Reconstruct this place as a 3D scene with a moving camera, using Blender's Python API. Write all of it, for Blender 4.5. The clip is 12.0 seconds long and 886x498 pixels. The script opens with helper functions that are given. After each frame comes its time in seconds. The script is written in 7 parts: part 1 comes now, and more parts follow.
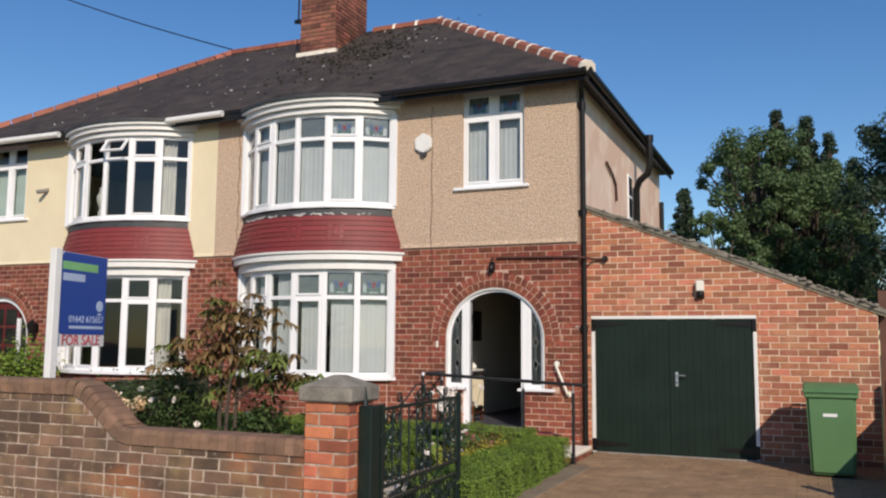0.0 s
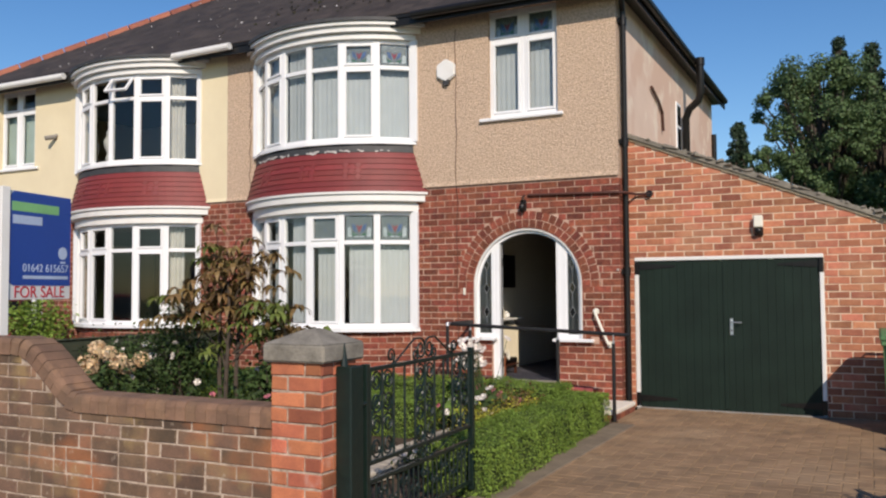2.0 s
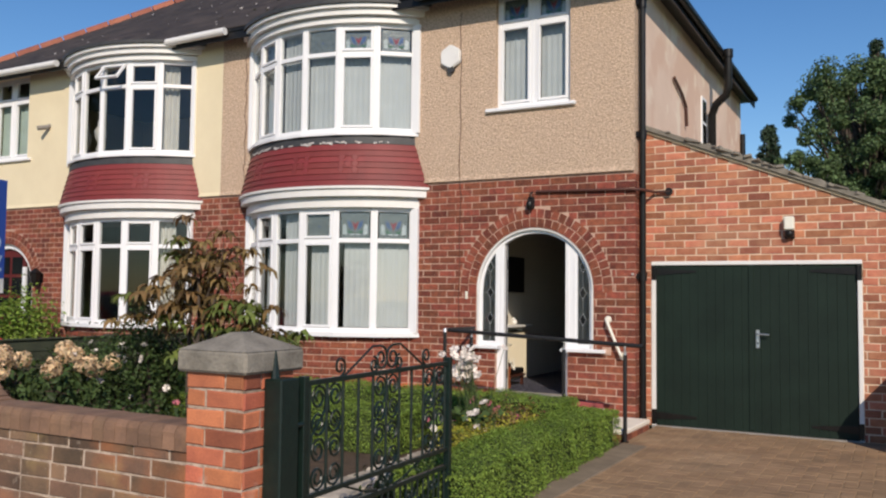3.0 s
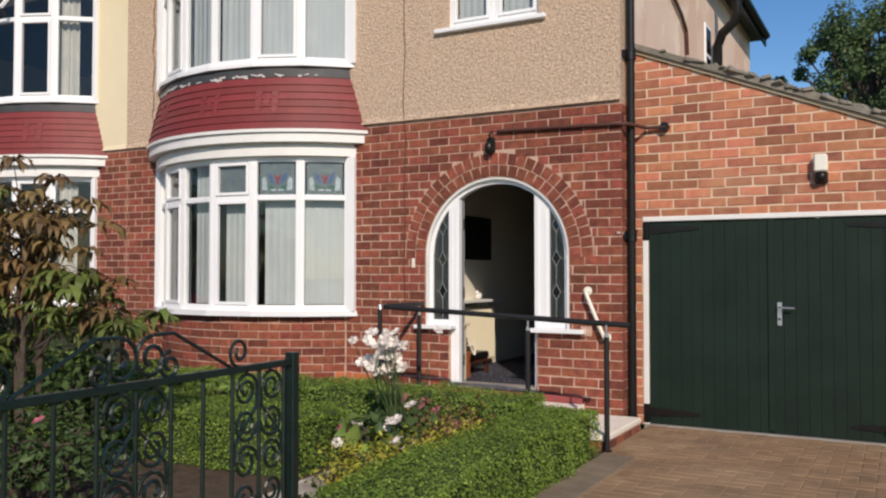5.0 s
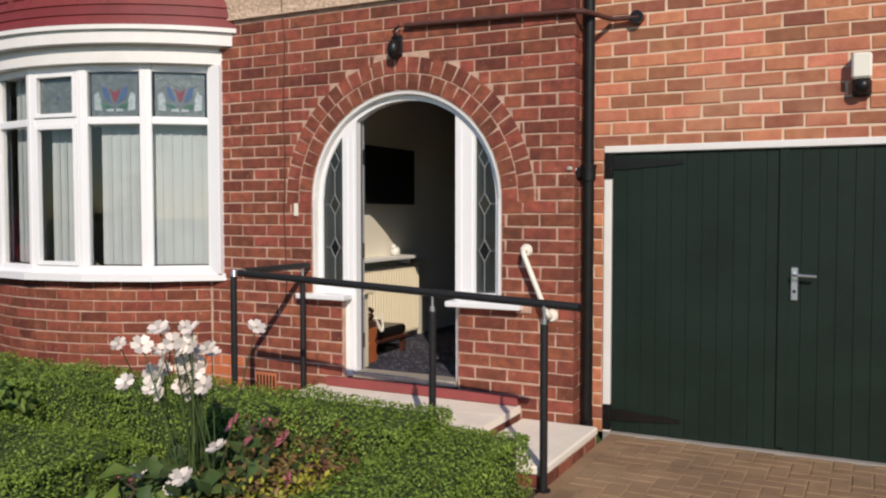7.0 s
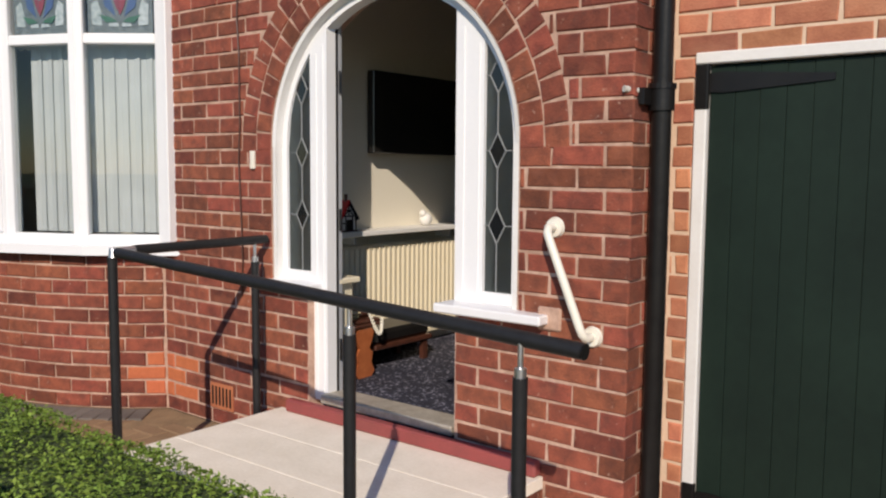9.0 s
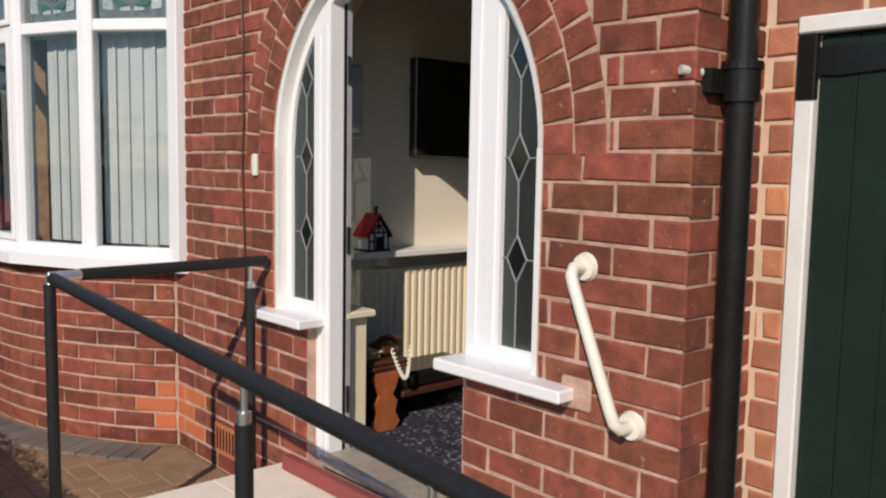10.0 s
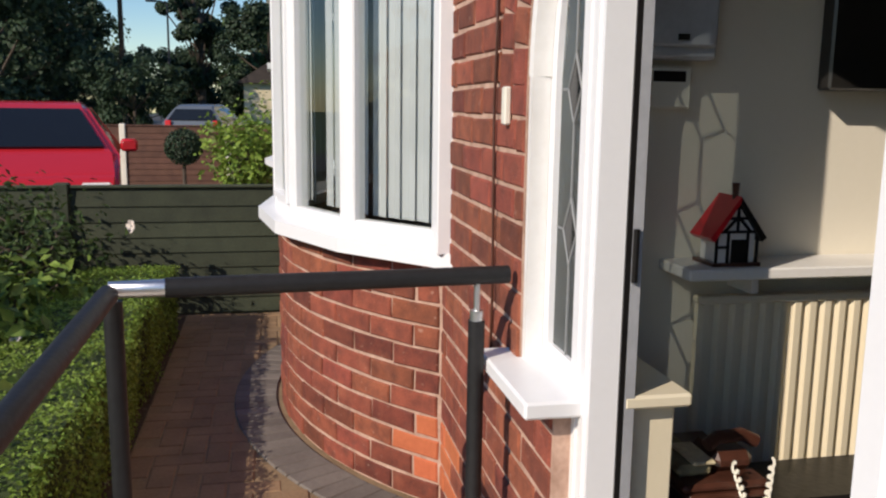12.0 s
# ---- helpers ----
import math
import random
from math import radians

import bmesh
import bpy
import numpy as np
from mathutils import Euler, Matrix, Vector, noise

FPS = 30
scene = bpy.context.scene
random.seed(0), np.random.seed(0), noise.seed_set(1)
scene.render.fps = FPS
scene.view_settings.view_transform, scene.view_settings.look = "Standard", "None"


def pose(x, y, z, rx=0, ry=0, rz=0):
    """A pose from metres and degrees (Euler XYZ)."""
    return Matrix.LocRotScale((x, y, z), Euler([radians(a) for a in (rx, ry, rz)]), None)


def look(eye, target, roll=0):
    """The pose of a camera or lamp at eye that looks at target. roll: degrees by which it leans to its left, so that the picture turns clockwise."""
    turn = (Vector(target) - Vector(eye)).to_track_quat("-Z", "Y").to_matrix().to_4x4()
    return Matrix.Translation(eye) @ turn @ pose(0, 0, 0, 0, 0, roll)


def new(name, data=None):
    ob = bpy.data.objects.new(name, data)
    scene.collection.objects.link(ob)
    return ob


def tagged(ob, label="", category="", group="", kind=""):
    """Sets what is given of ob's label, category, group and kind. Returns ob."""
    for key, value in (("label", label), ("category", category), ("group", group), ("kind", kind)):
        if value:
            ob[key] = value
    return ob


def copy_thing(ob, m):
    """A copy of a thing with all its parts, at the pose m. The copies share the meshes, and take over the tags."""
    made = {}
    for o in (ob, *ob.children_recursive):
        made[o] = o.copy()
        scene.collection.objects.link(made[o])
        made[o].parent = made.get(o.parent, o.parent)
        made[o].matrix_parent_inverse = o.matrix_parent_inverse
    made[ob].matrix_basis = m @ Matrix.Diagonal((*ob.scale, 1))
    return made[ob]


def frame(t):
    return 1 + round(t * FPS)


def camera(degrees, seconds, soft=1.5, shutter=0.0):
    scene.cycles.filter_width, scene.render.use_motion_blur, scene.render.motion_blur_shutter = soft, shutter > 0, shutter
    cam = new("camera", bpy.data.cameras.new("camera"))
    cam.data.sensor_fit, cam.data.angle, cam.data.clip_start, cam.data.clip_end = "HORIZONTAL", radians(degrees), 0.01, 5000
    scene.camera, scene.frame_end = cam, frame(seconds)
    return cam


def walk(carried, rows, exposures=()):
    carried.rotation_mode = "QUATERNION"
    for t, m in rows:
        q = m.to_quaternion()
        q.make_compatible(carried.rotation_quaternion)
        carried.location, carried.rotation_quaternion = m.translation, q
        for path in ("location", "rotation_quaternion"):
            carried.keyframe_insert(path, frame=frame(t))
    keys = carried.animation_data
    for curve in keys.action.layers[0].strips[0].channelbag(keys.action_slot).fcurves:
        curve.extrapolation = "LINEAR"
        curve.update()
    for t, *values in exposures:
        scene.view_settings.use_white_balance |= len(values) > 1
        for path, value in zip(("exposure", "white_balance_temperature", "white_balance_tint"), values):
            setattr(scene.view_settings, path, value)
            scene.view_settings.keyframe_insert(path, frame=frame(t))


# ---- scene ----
cam = camera(55.2, 12.0, soft=2.2)
METRES, EYE, TILT, LEAN, TURN = 11.8, 1.5, 0.0, 0.0, 23.4
ROWS = [
    (0.0, 0.0, 0.0, 0.0, -0.05, 6.3, -0.45),
    (0.5, 0.0001, 0.0111, -0.0016, 0.43, 4.92, 0.02),
    (1.0, 0.0091, 0.0375, -0.0017, 1.26, 3.12, 0.11),
    (1.5, 0.0183, 0.0624, -0.0026, 1.75, 2.22, -0.3),
    (2.0, 0.0254, 0.0975, -0.0016, 3.32, 2.85, 0.38),
    (2.5, 0.0399, 0.1326, -0.0018, 4.73, 3.59, 0.07),
    (3.0, 0.0482, 0.1723, -0.0045, 5.05, 3.26, -0.67),
    (3.5, 0.0569, 0.2138, -0.0065, 4.68, 2.76, 0.02),
    (5.5, 0.0933, 0.404, -0.0115, 5.25, 0.91, 0.1),
    (6.0, 0.1029, 0.4525, -0.0094, 3.9, -0.48, 0.48),
    (6.5, 0.1129, 0.5016, -0.0057, 3.02, -2.07, 0.05),
    (7.0, 0.1198, 0.5467, -0.0036, 3.65, -2.47, -0.0),
    (9.0, 0.1721, 0.731, -0.0054, 14.93, -5.37, -0.44),
    (9.5, 0.1792, 0.775, -0.0044, 17.85, -5.58, -0.24),
    (10.0, 0.1884, 0.8171, -0.0011, 24.78, -5.6, -1.0),
    (10.5, 0.1862, 0.8622, -0.0005, 29.98, -6.1, -1.42),
    (11.0, 0.18, 0.9023, -0.0014, 39.97, -7.87, -0.88),
    (11.5, 0.1608, 0.9339, -0.003, 48.33, -9.11, -1.48),
    (12.0, 0.1362, 0.9587, -0.0025, 55.35, -9.46, -0.75),
]
walk(cam, [(t, pose(0, 0, EYE, TILT, LEAN, TURN) @ pose(METRES * x, METRES * y, METRES * z, 90 + pitch, roll, yaw)) for t, x, y, z, yaw, pitch, roll in ROWS], [(0, -0.08), (1.0, -0.03), (2.5, -0.04), (3.5, -0.11), (5.5, -0.1), (7, -0.1), (9, -0.05), (10, -0.12), (10.5, -0.28), (11.0, -0.14), (11.5, -0.18), (12, 0.08)])
# ---------------- world, sun ----------------
SUN_DIR = Vector((0.63, -0.93, 0.70)).normalized()
world = bpy.data.worlds.new("sky")
scene.world = world
world.use_nodes = True
wn = world.node_tree.nodes
sky = wn.new("ShaderNodeTexSky")
sky.sky_type = "NISHITA"
sky.sun_disc = False
sky.sun_elevation = math.asin(SUN_DIR.z)
sky.sun_rotation = math.atan2(SUN_DIR.x, SUN_DIR.y)
sky.air_density, sky.dust_density, sky.ozone_density = 1.0, 0.15, 2.5
tint = wn.new("ShaderNodeHueSaturation")
tint.inputs["Hue"].default_value = 0.506
tint.inputs["Saturation"].default_value = 1.26
world.node_tree.links.new(sky.outputs[0], tint.inputs["Color"])
world.node_tree.links.new(tint.outputs[0], wn["Background"].inputs[0])
wn["Background"].inputs[1].default_value = 0.12
sun = new("sun", bpy.data.lights.new("sun", "SUN"))
sun.data.energy, sun.data.angle, sun.data.color = 4.15, radians(0.5), (1.0, 0.868, 0.735)
sun.matrix_world = look(SUN_DIR * 30, (0, 0, 0))


# ---------------- materials ----------------
def mat(name, c1, c2=None, scale=8.0, rough=0.6, bump=0.2, metal=0.0, fine=60.0, rand=0.0, spec=0.5, dirt=0.0, dist=0.01, patches=()):
    """Two-scale mottled surface; rand: how far single pieces differ."""
    m = bpy.data.materials.new(name)
    m.use_nodes = True
    nt = m.node_tree
    n, l = nt.nodes, nt.links
    bsdf = n["Principled BSDF"]
    bsdf.inputs["Roughness"].default_value = rough
    bsdf.inputs["Metallic"].default_value = metal
    bsdf.inputs["Specular IOR Level"].default_value = spec
    c2 = c2 or tuple(v * 0.75 for v in c1)
    co = n.new("ShaderNodeTexCoord")
    if rand:
        geo = n.new("ShaderNodeNewGeometry")
        oi = n.new("ShaderNodeObjectInfo")
        add = n.new("ShaderNodeMath")
        l.new(geo.outputs["Random Per Island"], add.inputs[0])
        l.new(oi.outputs["Random"], add.inputs[1])
        fr = n.new("ShaderNodeMath")
        fr.operation = "FRACT"
        l.new(add.outputs[0], fr.inputs[0])
    geo2 = n.new("ShaderNodeNewGeometry")
    big = n.new("ShaderNodeTexNoise")
    big.inputs["Scale"].default_value = scale
    big.inputs["Detail"].default_value = 4
    l.new(geo2.outputs["Position"], big.inputs["Vector"])
    sm = n.new("ShaderNodeTexNoise")
    sm.inputs["Scale"].default_value = fine
    sm.inputs["Detail"].default_value = 3
    l.new(geo2.outputs["Position"], sm.inputs["Vector"])
    mixf = n.new("ShaderNodeMath")
    mixf.operation = "MULTIPLY_ADD"
    l.new(sm.outputs[0], mixf.inputs[0])
    mixf.inputs[1].default_value = 0.5
    l.new(big.outputs[0], mixf.inputs[2])
    ramp = n.new("ShaderNodeValToRGB")
    ramp.color_ramp.elements[0].position, ramp.color_ramp.elements[1].position = 0.45, 1.05
    ramp.color_ramp.elements[0].color, ramp.color_ramp.elements[1].color = (*c2, 1), (*c1, 1)
    l.new(mixf.outputs[0], ramp.inputs[0])
    out = ramp.outputs[0]
    if rand:
        hsv = n.new("ShaderNodeHueSaturation")
        mr = n.new("ShaderNodeMapRange")
        mr.inputs[3].default_value, mr.inputs[4].default_value = 1 - rand, 1 + rand
        l.new(fr.outputs[0], mr.inputs[0])
        l.new(mr.outputs[0], hsv.inputs["Value"])
        m2 = n.new("ShaderNodeMath")
        m2.operation = "MULTIPLY_ADD"
        m2.inputs[1].default_value, m2.inputs[2].default_value = 7.31, 0.0
        l.new(fr.outputs[0], m2.inputs[0])
        f2 = n.new("ShaderNodeMath")
        f2.operation = "FRACT"
        l.new(m2.outputs[0], f2.inputs[0])
        mh = n.new("ShaderNodeMapRange")
        mh.inputs[3].default_value, mh.inputs[4].default_value = 0.5 - rand * 0.012, 0.5 + rand * 0.03
        l.new(f2.outputs[0], mh.inputs[0])
        l.new(mh.outputs[0], hsv.inputs["Hue"])
        l.new(out, hsv.inputs["Color"])
        out = hsv.outputs[0]
    if dirt:
        dn = n.new("ShaderNodeTexNoise")
        dn.inputs["Scale"].default_value = 1.7
        dn.inputs["Detail"].default_value = 6
        l.new(geo2.outputs["Position"], dn.inputs["Vector"])
        dr = n.new("ShaderNodeMapRange")
        dr.inputs[1].default_value, dr.inputs[2].default_value = 0.5, 0.72
        dr.inputs[4].default_value = dirt
        l.new(dn.outputs[0], dr.inputs[0])
        mx = n.new("ShaderNodeMixRGB")
        mx.inputs[2].default_value = (0.07, 0.055, 0.04, 1)
        l.new(dr.outputs[0], mx.inputs[0])
        l.new(out, mx.inputs[1])
        out = mx.outputs[0]
    for tone, ps, lo, hi, amount in patches:
        pn = n.new("ShaderNodeTexNoise")
        pn.inputs["Scale"].default_value = ps
        pn.inputs["Detail"].default_value = 5
        l.new(geo2.outputs["Position"], pn.inputs["Vector"])
        pr = n.new("ShaderNodeMapRange")
        pr.inputs[1].default_value, pr.inputs[2].default_value, pr.inputs[4].default_value = lo, hi, amount
        l.new(pn.outputs[0], pr.inputs[0])
        px = n.new("ShaderNodeMixRGB")
        px.inputs[2].default_value = (*tone, 1)
        l.new(pr.outputs[0], px.inputs[0])
        l.new(out, px.inputs[1])
        out = px.outputs[0]
    l.new(out, bsdf.inputs["Base Color"])
    if bump:
        b = n.new("ShaderNodeBump")
        b.inputs["Strength"].default_value = bump
        b.inputs["Distance"].default_value = dist
        l.new(mixf.outputs[0], b.inputs["Height"])
        l.new(b.outputs[0], bsdf.inputs["Normal"])
    return m


def leaf_mat(name, c1, c2):
    m = mat(name, c1, c2, 3, 0.55, 0.0, rand=0.45, spec=0.3)
    b = m.node_tree.nodes["Principled BSDF"]
    n, l = m.node_tree.nodes, m.node_tree.links
    thin, both = n.new("ShaderNodeBsdfTranslucent"), n.new("ShaderNodeMixShader")
    both.inputs[0].default_value = 0.3
    l.new(b.inputs["Base Color"].links[0].from_socket, thin.inputs[0])
    l.new(b.outputs[0], both.inputs[1])
    l.new(thin.outputs[0], both.inputs[2])
    l.new(both.outputs[0], n["Material Output"].inputs[0])
    return m


def glass_mat(name, tint=(0.9, 0.95, 0.95), relief=0.0):
    m = bpy.data.materials.new(name)
    m.use_nodes = True
    n, l = m.node_tree.nodes, m.node_tree.links
    n.remove(n["Principled BSDF"])
    tr, gl, mx, lw, pw, fr = (n.new("ShaderNode" + k) for k in ("BsdfTransparent", "BsdfGlossy", "MixShader", "LayerWeight", "Math", "Math"))
    pw.operation, fr.operation = "POWER", "MULTIPLY_ADD"
    pw.inputs[1].default_value = 4.0
    fr.inputs[1].default_value, fr.inputs[2].default_value = 0.7, 0.035 if not relief else 0.06
    l.new(lw.outputs["Facing"], pw.inputs[0])
    l.new(pw.outputs[0], fr.inputs[0])
    tr.inputs[0].default_value = (*tint, 1)
    gl.inputs["Roughness"].default_value = 0.02 if not relief else 0.05
    lw.inputs[0].default_value = 0.5
    l.new(fr.outputs[0], mx.inputs[0])
    l.new(tr.outputs[0], mx.inputs[1])
    l.new(gl.outputs[0], mx.inputs[2])
    if relief:
        nz, b = n.new("ShaderNodeTexNoise"), n.new("ShaderNodeBump")
        nz.inputs["Scale"].default_value = 38
        b.inputs["Strength"].default_value = relief
        b.inputs["Distance"].default_value = 0.008
        l.new(nz.outputs[0], b.inputs["Height"])
        l.new(b.outputs[0], gl.inputs["Normal"])
    if relief:
        soft, both = n.new("ShaderNodeBsdfTranslucent"), n.new("ShaderNodeMixShader")
        soft.inputs[0].default_value = (*tint, 1)
        both.inputs[0].default_value = 0.36
        l.new(tr.outputs[0], both.inputs[1])
        l.new(soft.outputs[0], both.inputs[2])
        l.new(both.outputs[0], mx.inputs[1])
    l.new(mx.outputs[0], n["Material Output"].inputs[0])
    return m


M_BRICK = mat("house brick", (0.285, 0.073, 0.042), (0.12, 0.033, 0.022), 16, 0.9, 0.7, rand=0.36, fine=160, patches=(((0.12, 0.045, 0.032), 17.0, 0.56, 0.72, 0.55), ((0.46, 0.16, 0.085), 6.0, 0.58, 0.74, 0.4), ((0.60, 0.42, 0.32), 40.0, 0.66, 0.74, 0.35)))
M_BRICK_G = mat("garage brick", (0.48, 0.18, 0.103), (0.32, 0.105, 0.062), 14, 0.88, 0.5, rand=0.42, fine=120, patches=(((0.52, 0.28, 0.16), 2.6, 0.52, 0.70, 0.5),))
M_BRICK_W = mat("garden wall brick", (0.23, 0.128, 0.078), (0.085, 0.058, 0.040), 5, 0.9, 0.8, rand=0.42, fine=120, dirt=0.35, patches=(((0.50, 0.17, 0.06), 0.9, 0.55, 0.66, 0.75), ((0.36, 0.24, 0.10), 3.1, 0.58, 0.70, 0.6), ((0.55, 0.45, 0.34), 22.0, 0.64, 0.76, 0.4)))
M_COPE = mat("coping brick", (0.29, 0.165, 0.10), (0.15, 0.09, 0.06), 6, 0.9, 0.6, rand=0.16, fine=120, dirt=0.35, patches=(((0.42, 0.23, 0.12), 7.0, 0.58, 0.75, 0.5),))
M_BRICK_O = mat("bright new brick", (0.60, 0.17, 0.07), (0.45, 0.12, 0.05), 10, 0.85, 0.4, rand=0.15)
M_BRICK_P = mat("pillar brick", (0.50, 0.15, 0.075), (0.30, 0.085, 0.05), 9, 0.85, 0.6, rand=0.42, fine=120, dirt=0.35, patches=(((0.6, 0.5, 0.42), 8.0, 0.62, 0.78, 0.45),))
M_MORTAR = mat("lime mortar", (0.62, 0.42, 0.32), (0.34, 0.205, 0.145), 12, 0.95, 0.4)
M_MORTAR_W = mat("worn mortar", (0.62, 0.49, 0.38), (0.19, 0.13, 0.09), 14, 0.95, 0.6, dirt=0.4)
M_DASH = mat("beige pebble dash", (0.78, 0.59, 0.43), (0.35, 0.24, 0.165), 42.0, 0.95, 1.0, fine=110, dist=0.02)
M_CREAM = mat("cream painted render", (0.80, 0.70, 0.48), (0.72, 0.62, 0.42), 2.0, 0.9, 0.3, fine=70)
M_PINK = mat("side wall render", (0.80, 0.61, 0.49), (0.68, 0.50, 0.39), 1.2, 0.95, 0.4, patches=(((0.66, 0.44, 0.33), 0.9, 0.5, 0.56, 0.7), ((0.85, 0.72, 0.58), 1.7, 0.56, 0.62, 0.6)))
M_UPVC = mat("white window plastic", (0.86, 0.86, 0.86), (0.82, 0.82, 0.82), 3, 0.35, 0.02)
M_WHITE = mat("white gloss paint", (0.82, 0.81, 0.78), (0.74, 0.72, 0.68), 5, 0.45, 0.1)
M_BLACK = mat("black gloss paint", (0.014, 0.013, 0.012), (0.009, 0.008, 0.008), 12, 0.35, 0.15, spec=0.3)
M_FOAM = mat("black rail sleeve", (0.02, 0.02, 0.021), (0.014, 0.014, 0.014), 30, 0.5, 0.1, spec=0.35)
M_STEEL = mat("bright steel", (0.8, 0.8, 0.8), (0.7, 0.7, 0.7), 20, 0.38, 0.05, metal=1.0)
M_GREEN = mat("dark green door paint", (0.011, 0.0235, 0.016), (0.007, 0.015, 0.0105), 3, 0.6, 0.15, spec=0.25, fine=30)
M_GATE = mat("dark green gate paint", (0.008, 0.02, 0.015), (0.005, 0.012, 0.01), 20, 0.4, 0.2)
M_RED = mat("red tile paint", (0.225, 0.034, 0.032), (0.165, 0.026, 0.024), 4, 0.55, 0.25, rand=0.12)
M_LEAD = mat("dark lead flashing", (0.06, 0.06, 0.062), (0.035, 0.035, 0.036), 8, 0.6, 0.4)
M_FLAKE = mat("flaked pale paint", (0.62, 0.58, 0.55), None, 20, 0.8, 0.3)
M_SLATE = mat("weathered slate", (0.058, 0.044, 0.037), (0.028, 0.022, 0.019), 3, 0.75, 0.5, rand=0.3, dirt=0.3)
M_TERRA = mat("terracotta ridge", (0.34, 0.11, 0.07), (0.24, 0.075, 0.05), 6, 0.8, 0.3, rand=0.25)
M_STONE = mat("weathered coping stone", (0.30, 0.27, 0.22), (0.14, 0.125, 0.10), 9, 0.95, 0.8, fine=70, dirt=0.3)
M_CONC = mat("pale concrete step", (0.90, 0.83, 0.71), (0.76, 0.69, 0.57), 5, 0.9, 0.3)
M_REDSTEP = mat("worn red step paint", (0.33, 0.07, 0.065), (0.24, 0.06, 0.055), 9, 0.6, 0.3, dirt=0.3)
M_BLOCK = mat("paving block", (0.335, 0.215, 0.12), (0.22, 0.138, 0.075), 5, 0.9, 0.5, rand=0.09, dirt=0.4, patches=(((0.36, 0.25, 0.15), 0.8, 0.5, 0.7, 0.6), ((0.12, 0.085, 0.05), 2.3, 0.58, 0.72, 0.5)))
M_BLOCK_E = mat("grey edging block", (0.2, 0.175, 0.15), (0.13, 0.11, 0.095), 5, 0.9, 0.5, rand=0.2)
M_SAND = mat("jointing sand", (0.32, 0.22, 0.12), (0.20, 0.135, 0.075), 10, 0.95, 0.4)
M_SOIL = mat("garden soil", (0.11, 0.072, 0.045), (0.055, 0.036, 0.024), 8, 0.95, 0.9, dist=0.03)
M_GRASS = leaf_mat("grass", (0.10, 0.17, 0.035), (0.06, 0.115, 0.02))
M_LAWN = mat("lawn ground", (0.07, 0.125, 0.025), (0.04, 0.08, 0.015), 4, 0.95, 0.5)
M_LEAF_L = leaf_mat("broad pale leaf", (0.24, 0.33, 0.07), (0.13, 0.2, 0.04))
M_MOSS = leaf_mat("roof moss", (0.05, 0.045, 0.02), (0.03, 0.03, 0.014))
M_HEDGE = leaf_mat("box hedge leaf", (0.28, 0.385, 0.07), (0.15, 0.235, 0.035))
# dark green for the hedge core: inner shade given as colour
M_HCORE = mat("hedge shade core", (0.06, 0.09, 0.022), (0.025, 0.04, 0.012), 9, 0.95, 0.5)
M_LEAF = leaf_mat("tree leaf", (0.15, 0.215, 0.085), (0.065, 0.11, 0.045))
M_LEAF_D = leaf_mat("dark tree leaf", (0.06, 0.095, 0.052), (0.03, 0.052, 0.029))
M_LEAF_B = leaf_mat("bronze shrub leaf", (0.26, 0.185, 0.07), (0.19, 0.10, 0.045))
M_LEAF_S = leaf_mat("shrub leaf", (0.085, 0.13, 0.04), (0.04, 0.07, 0.02))
M_YELLOW = leaf_mat("yellow leaf", (0.45, 0.40, 0.05), (0.27, 0.27, 0.04))
M_PETAL = leaf_mat("white petal", (0.86, 0.79, 0.71), (0.76, 0.66, 0.59))
M_PINKPET = leaf_mat("pink petal", (0.65, 0.22, 0.25), (0.5, 0.12, 0.18))
M_HYDR = leaf_mat("faded hydrangea petal", (0.85, 0.66, 0.44), (0.66, 0.46, 0.27))
M_BARK = mat("bark", (0.10, 0.075, 0.055), (0.05, 0.038, 0.028), 15, 0.9, 0.8)
M_GLASS = glass_mat("window glass", (0.88, 0.9, 0.89))
M_RIPPLE = glass_mat("rippled glass", (0.62, 0.66, 0.66), 1.0)
M_BLIND = mat("vertical blind fabric", (0.58, 0.61, 0.63), (0.50, 0.53, 0.55), 6, 0.9, 0.1, fine=200)
M_CURTAIN = mat("net curtain", (0.66, 0.64, 0.6), (0.5, 0.49, 0.47), 6, 0.9, 0.2)
M_ROOM = mat("magnolia room plaster", (0.80, 0.75, 0.63), (0.77, 0.72, 0.6), 2, 0.85, 0.1)
# deep brown that puts the gloom of the hall into the wall colour
M_DIM = mat("shade-darkened wall", (0.24, 0.19, 0.145), (0.17, 0.135, 0.10), 3, 0.85, 0.15)
M_CARPET = mat("navy flecked carpet", (0.03, 0.03, 0.05), (0.006, 0.006, 0.014), 28, 0.95, 0.6, fine=90, patches=(((0.34, 0.33, 0.40), 55.0, 0.58, 0.64, 0.8),))
M_LAMINATE = mat("cream painted metal", (0.78, 0.70, 0.52), (0.74, 0.66, 0.48), 3, 0.4, 0.03)
M_TV = mat("black screen", (0.022, 0.021, 0.019), (0.017, 0.016, 0.015), 3, 0.28, 0.0)
M_WOOD = mat("orange stained wood", (0.42, 0.13, 0.045), (0.30, 0.085, 0.03), 20, 0.4, 0.1)
M_DKWOOD = mat("dark brown wood", (0.09, 0.032, 0.02), (0.05, 0.02, 0.012), 20, 0.35, 0.1)
M_BIN = mat("green bin plastic", (0.10, 0.21, 0.085), (0.085, 0.18, 0.07), 3, 0.5, 0.08)
M_ASPHALT = mat("asphalt", (0.075, 0.072, 0.068), (0.045, 0.043, 0.04), 5, 0.95, 0.6, fine=150)
